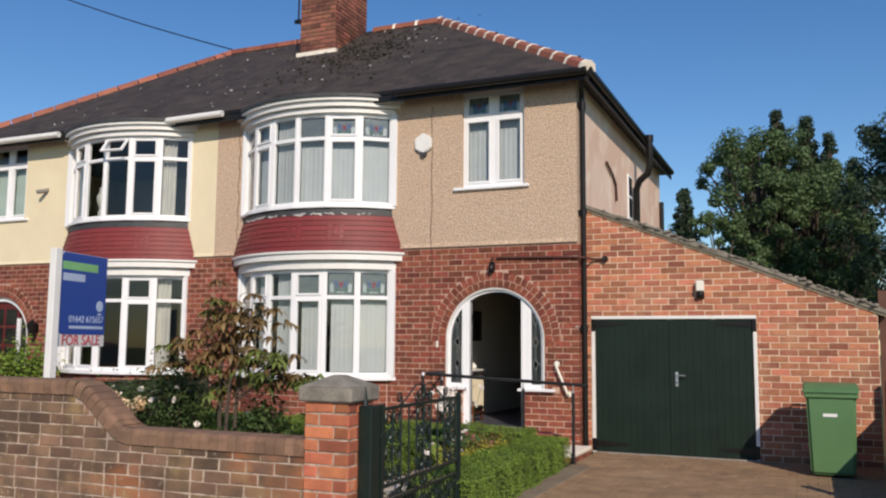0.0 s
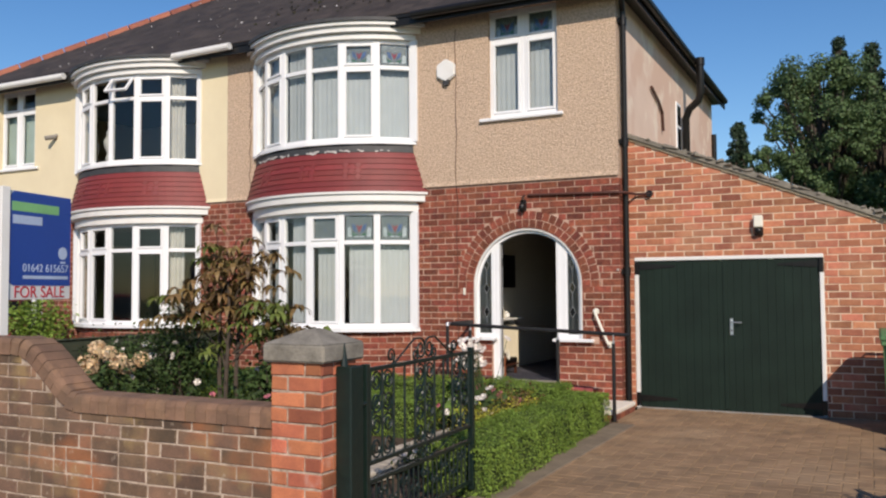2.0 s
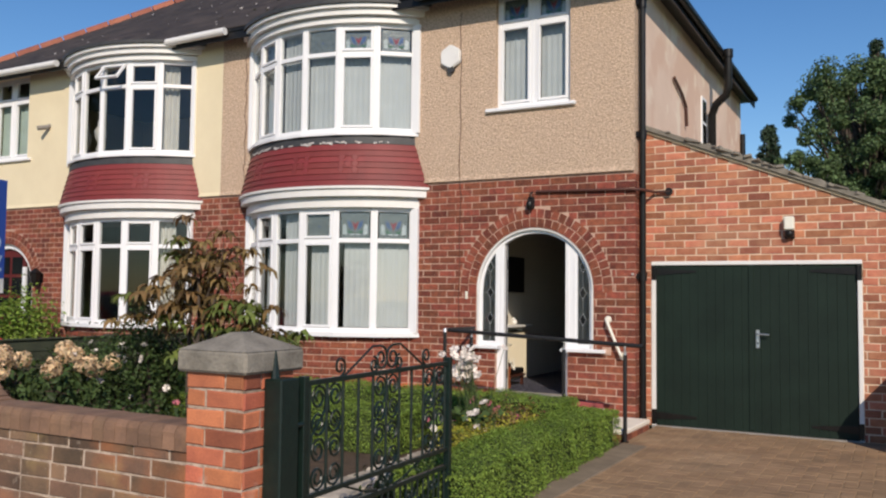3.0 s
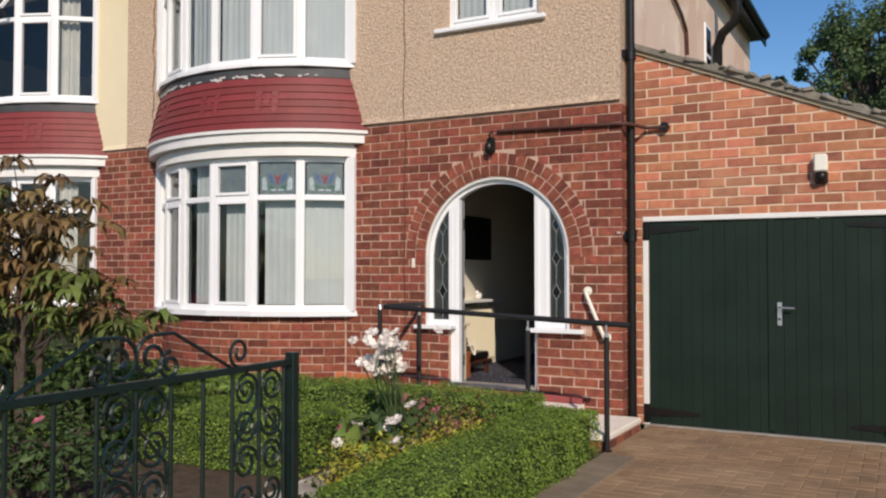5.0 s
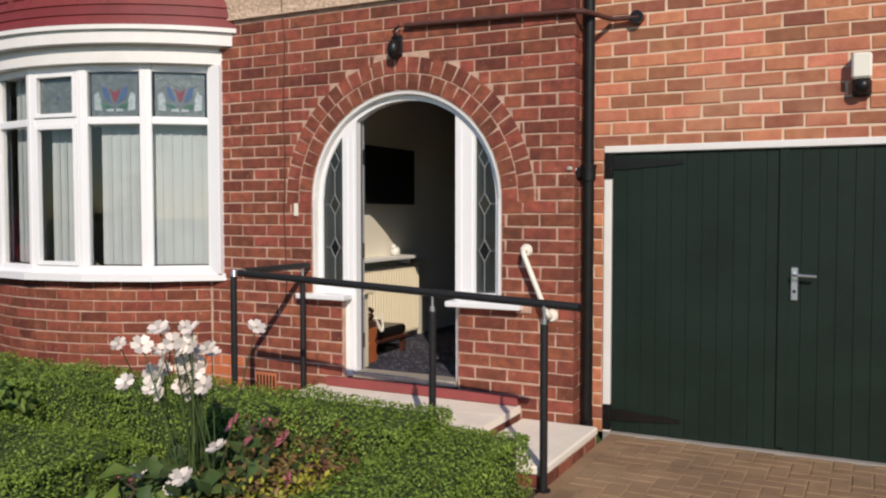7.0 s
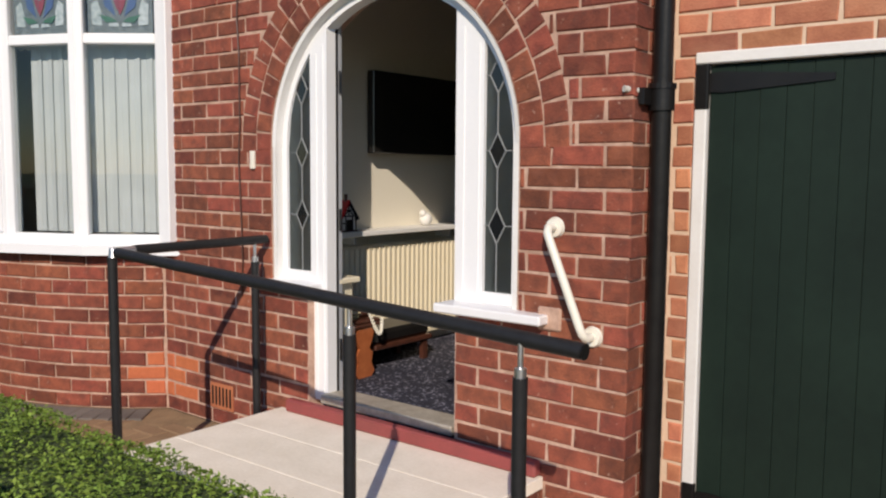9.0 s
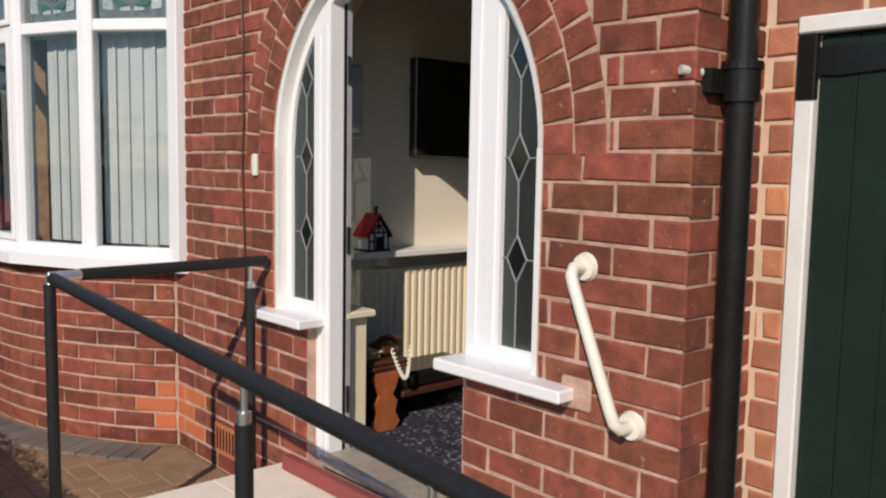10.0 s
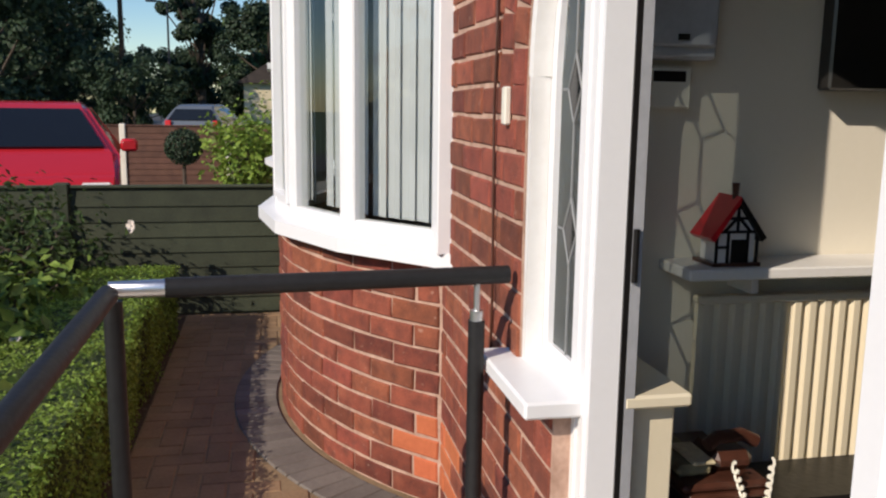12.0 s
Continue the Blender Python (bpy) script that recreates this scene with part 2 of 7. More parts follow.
M_FLAG = mat("pavement flag", (0.3, 0.28, 0.25), (0.22, 0.2, 0.18), 3, 0.95, 0.3, rand=0.12)
# green stain taken darker to include the shade of the shrubs on the boards
M_FENCE_G = mat("green stained fence darkened for shade", (0.055, 0.065, 0.037), (0.030, 0.037, 0.022), 6, 0.85, 0.4, rand=0.15)
M_FENCE_B = mat("brown stained fence", (0.15, 0.07, 0.045), (0.09, 0.04, 0.028), 6, 0.85, 0.4, rand=0.15)
M_CARRED = mat("red car paint", (0.50, 0.02, 0.03), (0.46, 0.018, 0.027), 2, 0.22, 0.0)
M_CARGREY = mat("grey car paint", (0.12, 0.14, 0.17), (0.1, 0.12, 0.15), 2, 0.25, 0.0)
M_DARKGLASS = mat("dark car glass", (0.012, 0.014, 0.016), (0.01, 0.011, 0.012), 2, 0.08, 0.0)
M_TYRE = mat("tyre rubber", (0.02, 0.02, 0.02), (0.014, 0.014, 0.014), 20, 0.8, 0.2)
M_SIGNB = mat("blue sign board", (0.018, 0.075, 0.36), (0.016, 0.065, 0.32), 3, 0.45, 0.02)
M_SIGNT = mat("pale blue print", (0.55, 0.66, 0.85), None, 3, 0.5, 0.0)
M_SIGNG = mat("green print", (0.28, 0.62, 0.25), None, 3, 0.5, 0.0)
M_SIGNR = mat("red print", (0.62, 0.03, 0.05), None, 3, 0.5, 0.0)
M_IVORY = mat("ivory grab bar plastic", (0.82, 0.79, 0.68), (0.78, 0.75, 0.64), 8, 0.35, 0.02)
M_CHINA = mat("red glaze", (0.65, 0.02, 0.03), (0.55, 0.018, 0.025), 5, 0.3, 0.0)
M_BLUEGL = mat("blue leaded glass", (0.09, 0.14, 0.30), None, 9, 0.2, 0.2)
M_REDGL = mat("red leaded glass", (0.28, 0.06, 0.08), None, 9, 0.2, 0.2)
M_GREENGL = mat("green leaded glass", (0.07, 0.17, 0.11), None, 9, 0.2, 0.2)
M_FROST = mat("pale obscure glass", (0.22, 0.25, 0.26), (0.10, 0.115, 0.12), 30, 0.25, 0.4)
M_PALEGL = mat("pale leaded glass", (0.55, 0.60, 0.62), (0.30, 0.36, 0.38), 30, 0.2, 0.3)
M_DOORRED = mat("dark red door paint", (0.13, 0.02, 0.02), None, 4, 0.4, 0.1)


# ---------------- builders ----------------
def mesh_of(name, bm, material):
    me = bpy.data.meshes.new(name)
    bm.to_mesh(me)
    bm.free()
    me.materials.append(material)
    return me


def smooth(ob, angle=40):
    ob.data.shade_smooth()
    ob.data.set_sharp_from_angle(angle=radians(angle))
    return ob


def part(name, bm, material, parent=None, label="", kind=""):
    ob = new(name, mesh_of(name, bm, material))
    if parent is not None:
        ob.parent = parent
        ob.matrix_parent_inverse = parent.matrix_basis.inverted()
    return tagged(ob, label, kind=kind)


def thing(name, label, category, at=(0, 0, 0), group="", kind=""):
    ob = new(name)
    ob.matrix_basis = Matrix.Translation(at)
    ob.empty_display_size = 0.1
    return tagged(ob, label, category, group, kind)


def single(name, bm, material, label, category, group="", kind=""):
    return tagged(part(name, bm, material), label, category, group, kind)


def box(bm, x0, x1, y0, y1, z0, z1, bevel=0.0, m=None):
    x0, x1, y0, y1, z0, z1 = min(x0, x1), max(x0, x1), min(y0, y1), max(y0, y1), min(z0, z1), max(z0, z1)
    r = bmesh.ops.create_cube(bm, size=1, matrix=Matrix.LocRotScale(((x0 + x1) / 2, (y0 + y1) / 2, (z0 + z1) / 2), None, (x1 - x0, y1 - y0, z1 - z0)))
    vs = r["verts"]
    if bevel:
        es = list({e for v in vs for e in v.link_edges})
        g = bmesh.ops.bevel(bm, geom=es, offset=bevel, segments=1, affect="EDGES")
        vs = list({v for f in g["faces"] for v in f.verts} | {v for v in vs if v.is_valid})
    if m is not None:
        bmesh.ops.transform(bm, matrix=m, verts=vs)
    return vs


def B(*a, **k):
    bm = bmesh.new()
    box(bm, *a, **k)
    return bm


def cyl(bm, p, q, r, r2=None, n=14):
    p, q = Vector(p), Vector(q)
    d = q - p
    m = Matrix.Translation((p + q) / 2) @ d.to_track_quat("Z", "Y").to_matrix().to_4x4()
    return bmesh.ops.create_cone(bm, cap_ends=True, segments=n, radius1=r, radius2=r if r2 is None else r2, depth=d.length, matrix=m)["verts"]


def C(p, q, r, r2=None, n=14):
    bm = bmesh.new()
    cyl(bm, p, q, r, r2, n)
    return bm


def tube(bm, pts, r, n=8, taper=1.0):
    """A round bar along the points."""
    pts = [Vector(p) for p in pts]
    rings = []
    for i, p in enumerate(pts):
        d = (pts[min(i + 1, len(pts) - 1)] - pts[max(i - 1, 0)]).normalized()
        a = d.orthogonal().normalized() if i == 0 else (rings[-1][1] - d * rings[-1][1].dot(d)).normalized()
        b = d.cross(a)
        rr = r * (1 + (taper - 1) * i / max(1, len(pts) - 1))
        rings.append(([bm.verts.new(p + rr * (math.cos(t) * a + math.sin(t) * b)) for t in (2 * math.pi * k / n for k in range(n))], a))
    for (r0, _), (r1, _) in zip(rings, rings[1:]):
        for k in range(n):
            bm.faces.new((r0[k], r0[(k + 1) % n], r1[(k + 1) % n], r1[k]))
    bm.faces.new(rings[0][0][::-1])
    bm.faces.new(rings[-1][0])
    return bm


def prism(bm, poly, z0, z1, axis="z"):
    """An outline drawn through a depth. axis z: (x, y); y: (x, z); x: (y, z)."""
    def at(a, b, c):
        return {"z": (a, b, c), "y": (a, c, b), "x": (c, a, b)}[axis]
    lo = [bm.verts.new(at(a, b, z0)) for a, b in poly]
    hi = [bm.verts.new(at(a, b, z1)) for a, b in poly]
    n = len(poly)
    bm.faces.new(lo)
    bm.faces.new(hi)
    for i in range(n):
        bm.faces.new((lo[i], lo[(i + 1) % n], hi[(i + 1) % n], hi[i]))
    bmesh.ops.recalc_face_normals(bm, faces=bm.faces)
    return bm


def scatter_mesh(name, points, normals, size, material, parent=None, kind="stuff", aspect=0.55, spread=0.9, rng=None, fold=0.25):
    """Many small folded leaves at the points, facing roughly along the normals."""
    rng = rng or np.random.default_rng(3)
    n = len(points)
    nr = normals + rng.normal(0, spread, (n, 3))
    nr /= np.linalg.norm(nr, axis=1, keepdims=True)
    a = np.cross(nr, rng.normal(0, 1, (n, 3)))
    a /= np.linalg.norm(a, axis=1, keepdims=True)
    b = np.cross(nr, a)
    s = size * rng.uniform(0.6, 1.3, (n, 1))
    w = s * aspect
    vs = np.stack([points - a * s / 2, points + b * w / 2 + nr * w * fold, points + a * s / 2, points - b * w / 2 + nr * w * fold], 1).reshape(-1, 3)
    me = bpy.data.meshes.new(name)
    me.vertices.add(n * 4)
    me.vertices.foreach_set("co", vs.astype(np.float32).ravel())
    fi = np.arange(n)[:, None] * 4 + np.array([0, 1, 2, 0, 2, 3])[None]
    me.loops.add(n * 6)
    me.loops.foreach_set("vertex_index", fi.astype(np.int32).ravel())
    me.polygons.add(n * 2)
    me.polygons.foreach_set("loop_start", (np.arange(n * 2) * 3).astype(np.int32))
    me.update(calc_edges=True)
    me.materials.append(material)
    ob = new(name, me)
    if parent is not None:
        ob.parent = parent
        ob.matrix_parent_inverse = parent.matrix_basis.inverted()
    return tagged(ob, kind=kind)


def boxes_mesh(name, rows, material, parent=None, kind="", label="", bevel=0.004, jitter=0.0, rng=None):
    """Joined small blocks, each (m, sx, sy, sz): a chamfered front block of 12 vertices, cheap."""
    V, Fc = [], []
    for m, sx, sy, sz in rows:
        k = len(V)
        c = bevel
        J = [(rng.uniform(-jitter, jitter), rng.uniform(-jitter, jitter)) for _ in range(4)] if jitter else [(0, 0)] * 4
        for y, d in ((-sy / 2 + c, 0), (-sy / 2, c)):
            for (x, z), (jx, jz) in zip(((-1, -1), (1, -1), (1, 1), (-1, 1)), J):
                V.append(m @ Vector((x * (sx / 2 - d) + jx, y, z * (sz / 2 - d) + jz)))
        for x, z in ((-1, -1), (1, -1), (1, 1), (-1, 1)):
            V.append(m @ Vector((x * sx / 2, sy / 2, z * sz / 2)))
        Fc.append((k + 4, k + 5, k + 6, k + 7))
        for i in range(4):
            j = (i + 1) % 4
            Fc.append((k + i, k + j, k + 4 + j, k + 4 + i))
            Fc.append((k + 8 + i, k + 8 + j, k + j, k + i))
    me = bpy.data.meshes.new(name)
    me.from_pydata(V, [], Fc)
    me.materials.append(material)
    ob = new(name, me)
    if parent is not None:
        ob.parent = parent
        ob.matrix_parent_inverse = parent.matrix_basis.inverted()
    return tagged(ob, label, kind=kind)


BLOCKS = {}
VARY = random.Random(77)


def block(name, m, sx, sy, sz, material, parent, bevel=0.004):
    """One brick, stone or slab as an object of its own; alike ones share a mesh."""
    vary = VARY.randrange(5) if "brick" in name else 0
    key = (name, round(sx, 2), round(sy, 2), round(sz, 3), material.name, vary)
    if key not in BLOCKS:
        ob = boxes_mesh(name, [(Matrix(), sx, sy, sz)], material, None, bevel=bevel, jitter=0.0032 if "brick" in name else 0.0, rng=VARY)
        BLOCKS[key] = ob.data
    else:
        ob = new(name, BLOCKS[key])
    ob.parent = parent
    ob.matrix_parent_inverse = parent.matrix_basis.inverted()
    ob.matrix_basis = m
    return ob
# ---------------- plan ----------------
FY = 11.61            # face of the house front
GY = 11.94            # face of the garage front
HX = -2.96            # outer corner of the house
PARTY = -9.25         # line between the two homes
BR = 1.92             # bay radius
BCX, BCY = -7.275, FY - 0.58 + BR
COURSE, STRETCH, JOINT = 0.0852, 0.232, 0.0098
AX, AR, AZ = -4.21, 0.757, 1.545   # arch: middle, radius, springing
SILL = 0.86
OURS, NEXT = (lambda x: x), (lambda x: 2 * PARTY - x)


def structure(name, label, category):
    return thing(name, label, category, kind="structure")


def lay_bricks(parent, place, u0, u1, z0, z1, material, holes=lambda z: [], alone=lambda u, z: True, proud=0.006, seed=1, headers=0.0, course=COURSE, stretch=STRETCH, other=lambda u, z: None, wrap=False):
    """Courses of bricks between u0 and u1; wrap: the end bricks at u1 turn the corner."""
    rng = random.Random(seed)
    joined = []
    row, z = 0, z0
    while z + course * 0.6 < z1 + 1e-6:
        h = min(course, z1 - z) - JOINT
        zc = z + JOINT / 2 + h / 2
        cuts = sorted(holes(zc))
        spans, a = [], u0
        for h0, h1 in cuts:
            if h0 > a:
                spans.append((a, min(h0, u1)))
            a = max(a, h1)
        if a < u1:
            spans.append((a, u1))
        edges = []
        u = u0 - (stretch / 2 if row % 2 else 0) - rng.uniform(0, 0.02)
        if headers == 0.0:
            u = u1 - math.ceil((u1 - u0) / stretch + 1) * stretch - (stretch / 2 if row % 2 else 0) + rng.uniform(-0.008, 0.008)
        while u < u1:
            w = stretch if rng.random() > headers else stretch / 2
            edges.append((u, u + w))
            u += w
        for s0, s1 in spans:
            for b0, b1 in edges:
                lo, hi = max(b0, s0), min(b1, s1)
                if hi - lo < 0.02 or (wrap and lo > u1 - 0.036):
                    continue
                w, uc = hi - lo - JOINT, (lo + hi) / 2
                m = place(uc, zc) @ pose(0, rng.uniform(-0.0025, 0.0025) - proud + 0.02, 0, rng.uniform(-0.8, 0.8), rng.uniform(-0.7, 0.7), rng.uniform(-0.5, 0.5))
                if wrap and hi > u1 - 0.036:
                    hi = u1
                    deep = 0.105 if row % 2 == 0 else 0.22
                    m = place((lo + JOINT / 2 + hi) / 2, zc) @ pose(0, deep / 2 - proud + rng.uniform(-0.001, 0.001), 0, 0, 0, 0)
                    block("brick", m, hi - lo - JOINT / 2, deep, h, other(uc, zc) or material, parent, 0.0055)
                    continue
                w = round(w - rng.uniform(0, 0.004), 2)
                if alone(uc, zc):
                    block("brick", m, w, 0.04, h, other(uc, zc) or material, parent, 0.0055)
                else:
                    joined.append((m, w, 0.04, h))
        z += course
        row += 1
    if joined:
        boxes_mesh("brickwork", joined, material, parent, kind="stuff")


def arch_edge(x, r=AR):
    return AZ + math.sqrt(max(0.0, r * r - (x - AX) ** 2))


def front_wall(X, name, label, brick_kind):
    wall = structure(name, label, "wall")
    bm = bmesh.new()
    T = 0.24
    for x0, x1, z0, z1 in ((PARTY, -8.62, 0, 2.93), (-5.93, AX - AR, 0, 2.93), (AX + AR, HX, 0, 2.93),
                           (AX - AR, -4.70, 0, SILL - 0.03), (-3.77, AX + AR, 0, SILL - 0.03), (-4.70, -3.77, 0, 0.24), (-8.62, -5.93, 2.78, 2.93)):
        box(bm, X(x0), X(x1), FY, FY + T, z0, z1)
    n = 36
    for i in range(n):
        xa, xb = AX - AR * math.cos(math.pi * i / n), AX - AR * math.cos(math.pi * (i + 1) / n)
        prism(bm, [(X(xa), arch_edge(xa)), (X(xb), arch_edge(xb)), (X(xb), 2.93), (X(xa), 2.93)], FY, FY + T, "y")
    part("mortar_bed", bm, M_MORTAR, wall)
    return wall


def wall_holes(z):
    out = [(-8.62, -5.93)]
    if z < 0.24:
        out.append((-4.62, -3.80))
    if z < SILL - 0.02:
        out.append((-4.70, -3.77))
    else:
        d = (AR + 0.235) ** 2 - (z - AZ) ** 2
        if z < AZ:
            # the rings stand on plain jambs below the springing
            k = AR
            out.append((AX - k, AX + k))
        elif d > 0:
            out.append((AX - math.sqrt(d), AX + math.sqrt(d)))
    return out


def rings(X, wall, alone):
    """Two rings of bricks on edge round the arch."""
    rows = []
    for k, (ra, n, off) in enumerate(((AR + 0.004, 27, 0.0), (AR + 0.121, 31, 0.4))):
        a0 = -0.03
        for i in range(n):
            a = a0 + (math.pi - 2 * a0) * (i + 0.5) / n
            r = ra + 0.054
            w = (math.pi - 2 * a0) / n * r - 0.009
            m = Matrix.Translation((X(AX + r * math.cos(a)), FY + 0.014, AZ + r * math.sin(a))) @ pose(0, 0, 0, 0, (1 if X is NEXT else -1) * math.degrees(a), 0)
            if alone:
                block("arch_brick", m, 0.107, 0.04, round(w, 3), M_BRICK, wall)
            else:
                rows.append((m, 0.107, 0.04, w))
    if rows:
        boxes_mesh("brick_arch", rows, M_BRICK, wall, kind="stuff")


# ---------------- bay ----------------
def bay_angle(r):
    return math.acos(max(-1, min(1, (BCY - FY) / r)))


def bay_ring(bm, X, r0, r1, z0, z1, r0t=None, r1t=None, seg=28):
    """A bent strip between two radii; the top radii may differ."""
    r0t, r1t = r0t or r0, r1t or r1
    cols = []
    for i in range(seg + 1):
        t = -1 + 2 * i / seg
        q = []
        for r, z in ((r0, z0), (r1, z0), (r1t, z1), (r0t, z1)):
            a = t * bay_angle(max(r, BR * 0.9))
            q.append(bm.verts.new((X(BCX + r * math.sin(a)), BCY - r * math.cos(a), z)))
        cols.append(q)
    for p, q in zip(cols, cols[1:]):
        for k in range(4):
            bm.faces.new((p[k], p[(k + 1) % 4], q[(k + 1) % 4], q[k]))
    bm.faces.new(cols[0])
    bm.faces.new(cols[-1][::-1])
    bmesh.ops.recalc_face_normals(bm, faces=bm.faces)
    return bm


def pane_frame(X, i, r=BR):
    """Matrix and width of the bay light i, counted from the porch side; y points inwards."""
    H = bay_angle(r)
    a0, a1 = H * (1 - i / 3), H * (1 - (i + 1) / 3)
    p = [Vector((X(BCX + r * math.sin(a)), BCY - r * math.cos(a), 0)) for a in (a0, a1)]
    if p[0].x > p[1].x:
        p = p[::-1]
    d = (p[1] - p[0])
    m = Matrix.Translation((p[0] + p[1]) / 2) @ pose(0, 0, 0, 0, 0, math.degrees(math.atan2(d.y, d.x)))
    return m, d.length


def casement(win, m, w, z0, z1, zt, vent=False, motif=None, top_glass=M_GLASS):
    """One light of a window: frame, transom, main pane and top pane, in the plane of m."""
    f, y0, y1 = 0.048, -0.005, 0.06
    bm = bmesh.new()
    box(bm, -w / 2, -w / 2 + f, y0, y1, z0, z1, 0.006)
    box(bm, w / 2 - f, w / 2, y0, y1, z0, z1, 0.006)
    box(bm, -w / 2 + f, w / 2 - f, y0 + 0.002, y1, z0, z0 + 0.065, 0.006)
    box(bm, -w / 2 + f, w / 2 - f, y0 + 0.002, y1, z1 - 0.055, z1, 0.006)
    bm.transform(m)
    part("window_frame", bm, M_UPVC, win)
    bm = B(-w / 2 + f, w / 2 - f, y0 + 0.003, y1, zt - 0.03, zt + 0.03, bevel=0.006)
    bm.transform(m)
    part("transom", bm, M_UPVC, win)
    if vent:
        for a, b in ((z0 + 0.065, zt - 0.03), (zt + 0.03, z1 - 0.055)):
            bm = bmesh.new()
            e = 0.032
            for bx in ((-w / 2 + f, -w / 2 + f + e, a, b), (w / 2 - f - e, w / 2 - f, a, b), (-w / 2 + f + e, w / 2 - f - e, a, a + e), (-w / 2 + f + e, w / 2 - f - e, b - e, b)):
                box(bm, bx[0], bx[1], -0.018, 0.03, bx[2], bx[3], 0.004)
            bm.transform(m)
            part("sash", bm, M_UPVC, win)
    for k, (a, b, g) in enumerate(((z0 + 0.06, zt - 0.025, M_GLASS), (zt + 0.025, z1 - 0.05, top_glass))):
        bm = B(-w / 2 + f - 0.01, w / 2 - f + 0.01, 0.022, 0.028, a, b)
        bm.transform(m)
        ob = part("pane", bm, g, win)
        ob.visible_shadow = False
    if motif:
        zc, wd, ht = (zt + z1) / 2 - 0.01, w - 2 * f - 0.04, z1 - zt - 0.09
        backing = B(-wd / 2, wd / 2, 0.032, 0.036, zc - ht / 2, zc + ht / 2)
        backing.transform(m)
        ob = part("obscure_glass", backing, M_FROST, win)
        pieces = []
        if motif == "tulip":
            for sx in (-1, 1):
                pieces.append((M_BLUEGL, [(sx * 0.03, -0.05), (sx * 0.11, 0.0), (sx * 0.13, 0.075), (sx * 0.07, 0.05)]))
                pieces.append((M_REDGL, [(0, -0.045), (sx * 0.03, 0.0), (sx * 0.055, 0.06), (0, 0.03)]))
                pieces.append((M_PALEGL, [(sx * 0.13, -0.095), (sx * 0.20, -0.09), (sx * 0.205, 0.01), (sx * 0.16, 0.035), (sx * 0.135, -0.02)]))
                pieces.append((M_PALEGL, [(sx * 0.012, -0.10), (sx * 0.085, -0.098), (sx * 0.075, -0.084), (sx * 0.016, -0.08)]))
                pieces.append((M_GREENGL, [(sx * 0.02, -0.075), (sx * 0.10, -0.08), (sx * 0.15, -0.04), (sx * 0.06, -0.055)]))
        else:
            pieces.append((M_FROST, [(0.035 * math.cos(t), 0.035 * math.sin(t)) for t in (k * math.pi / 5 for k in range(10))]))
            pieces.append((M_BLUEGL, [(0.017 * math.cos(t), 0.017 * math.sin(t)) for t in (k * math.pi / 3 for k in range(6))]))
        for j, (g, poly) in enumerate(pieces):
            bm = prism(bmesh.new(), [(x * wd / 0.46, zc - 0.02 + z * ht / 0.30) for x, z in poly], 0.0295 - 0.0006 * j, 0.0312, "y")
            bm.transform(m)
            part("glass_piece", bm, g, win)


def blinds(X, m, w, z0, z1, cover, label, seed, gap=0.0, lace=False):
    """Vertical blind slats behind a light; cover: the share that hangs across it."""
    rng = random.Random(seed)
    b = thing("vertical_blind", label, "blind", m @ Vector((0, 0.12, z0)), group="vertical blinds")
    bm = B(-w / 2 + 0.02, w / 2 - 0.02, 0.10, 0.135, z1 - 0.03, z1)
    bm.transform(m)
    part("head_rail", bm, M_UPVC, b)
    if lace:
        k = max(6, int(w / 0.05))
        edge = [(-w / 2 + w * (j / (4 * k)), z1 - 0.062 - 0.016 * abs(math.sin(math.pi * j / 4))) for j in range(4 * k + 1)]
        bm = prism(bmesh.new(), edge + [(w / 2, z1 - 0.03), (-w / 2, z1 - 0.03)], 0.088, 0.0905, "y")
        bm.transform(m)
        part("lace_edge", bm, M_CURTAIN, b, "white scalloped lace edge")
    n = max(3, math.ceil(w / 0.076))
    for i in range(n):
        if X is OURS and (i + 0.5) / n < gap:
            continue
        ang = -8 if rng.random() < cover + 0.12 else -30
        x = -w / 2 + (i + 0.5) * w / n
        bm = prism(bmesh.new(), [(-0.042, 0), (0, 0.006), (0.042, 0), (0.042, 0.0012), (0, 0.0072), (-0.042, 0.0012)], z0 + 0.02, z1 - 0.03)
        bm.transform(m @ pose(x, 0.115, 0, 0, 0, ang + rng.uniform(-4, 4)))
        part("slat", bm, M_BLIND, b)


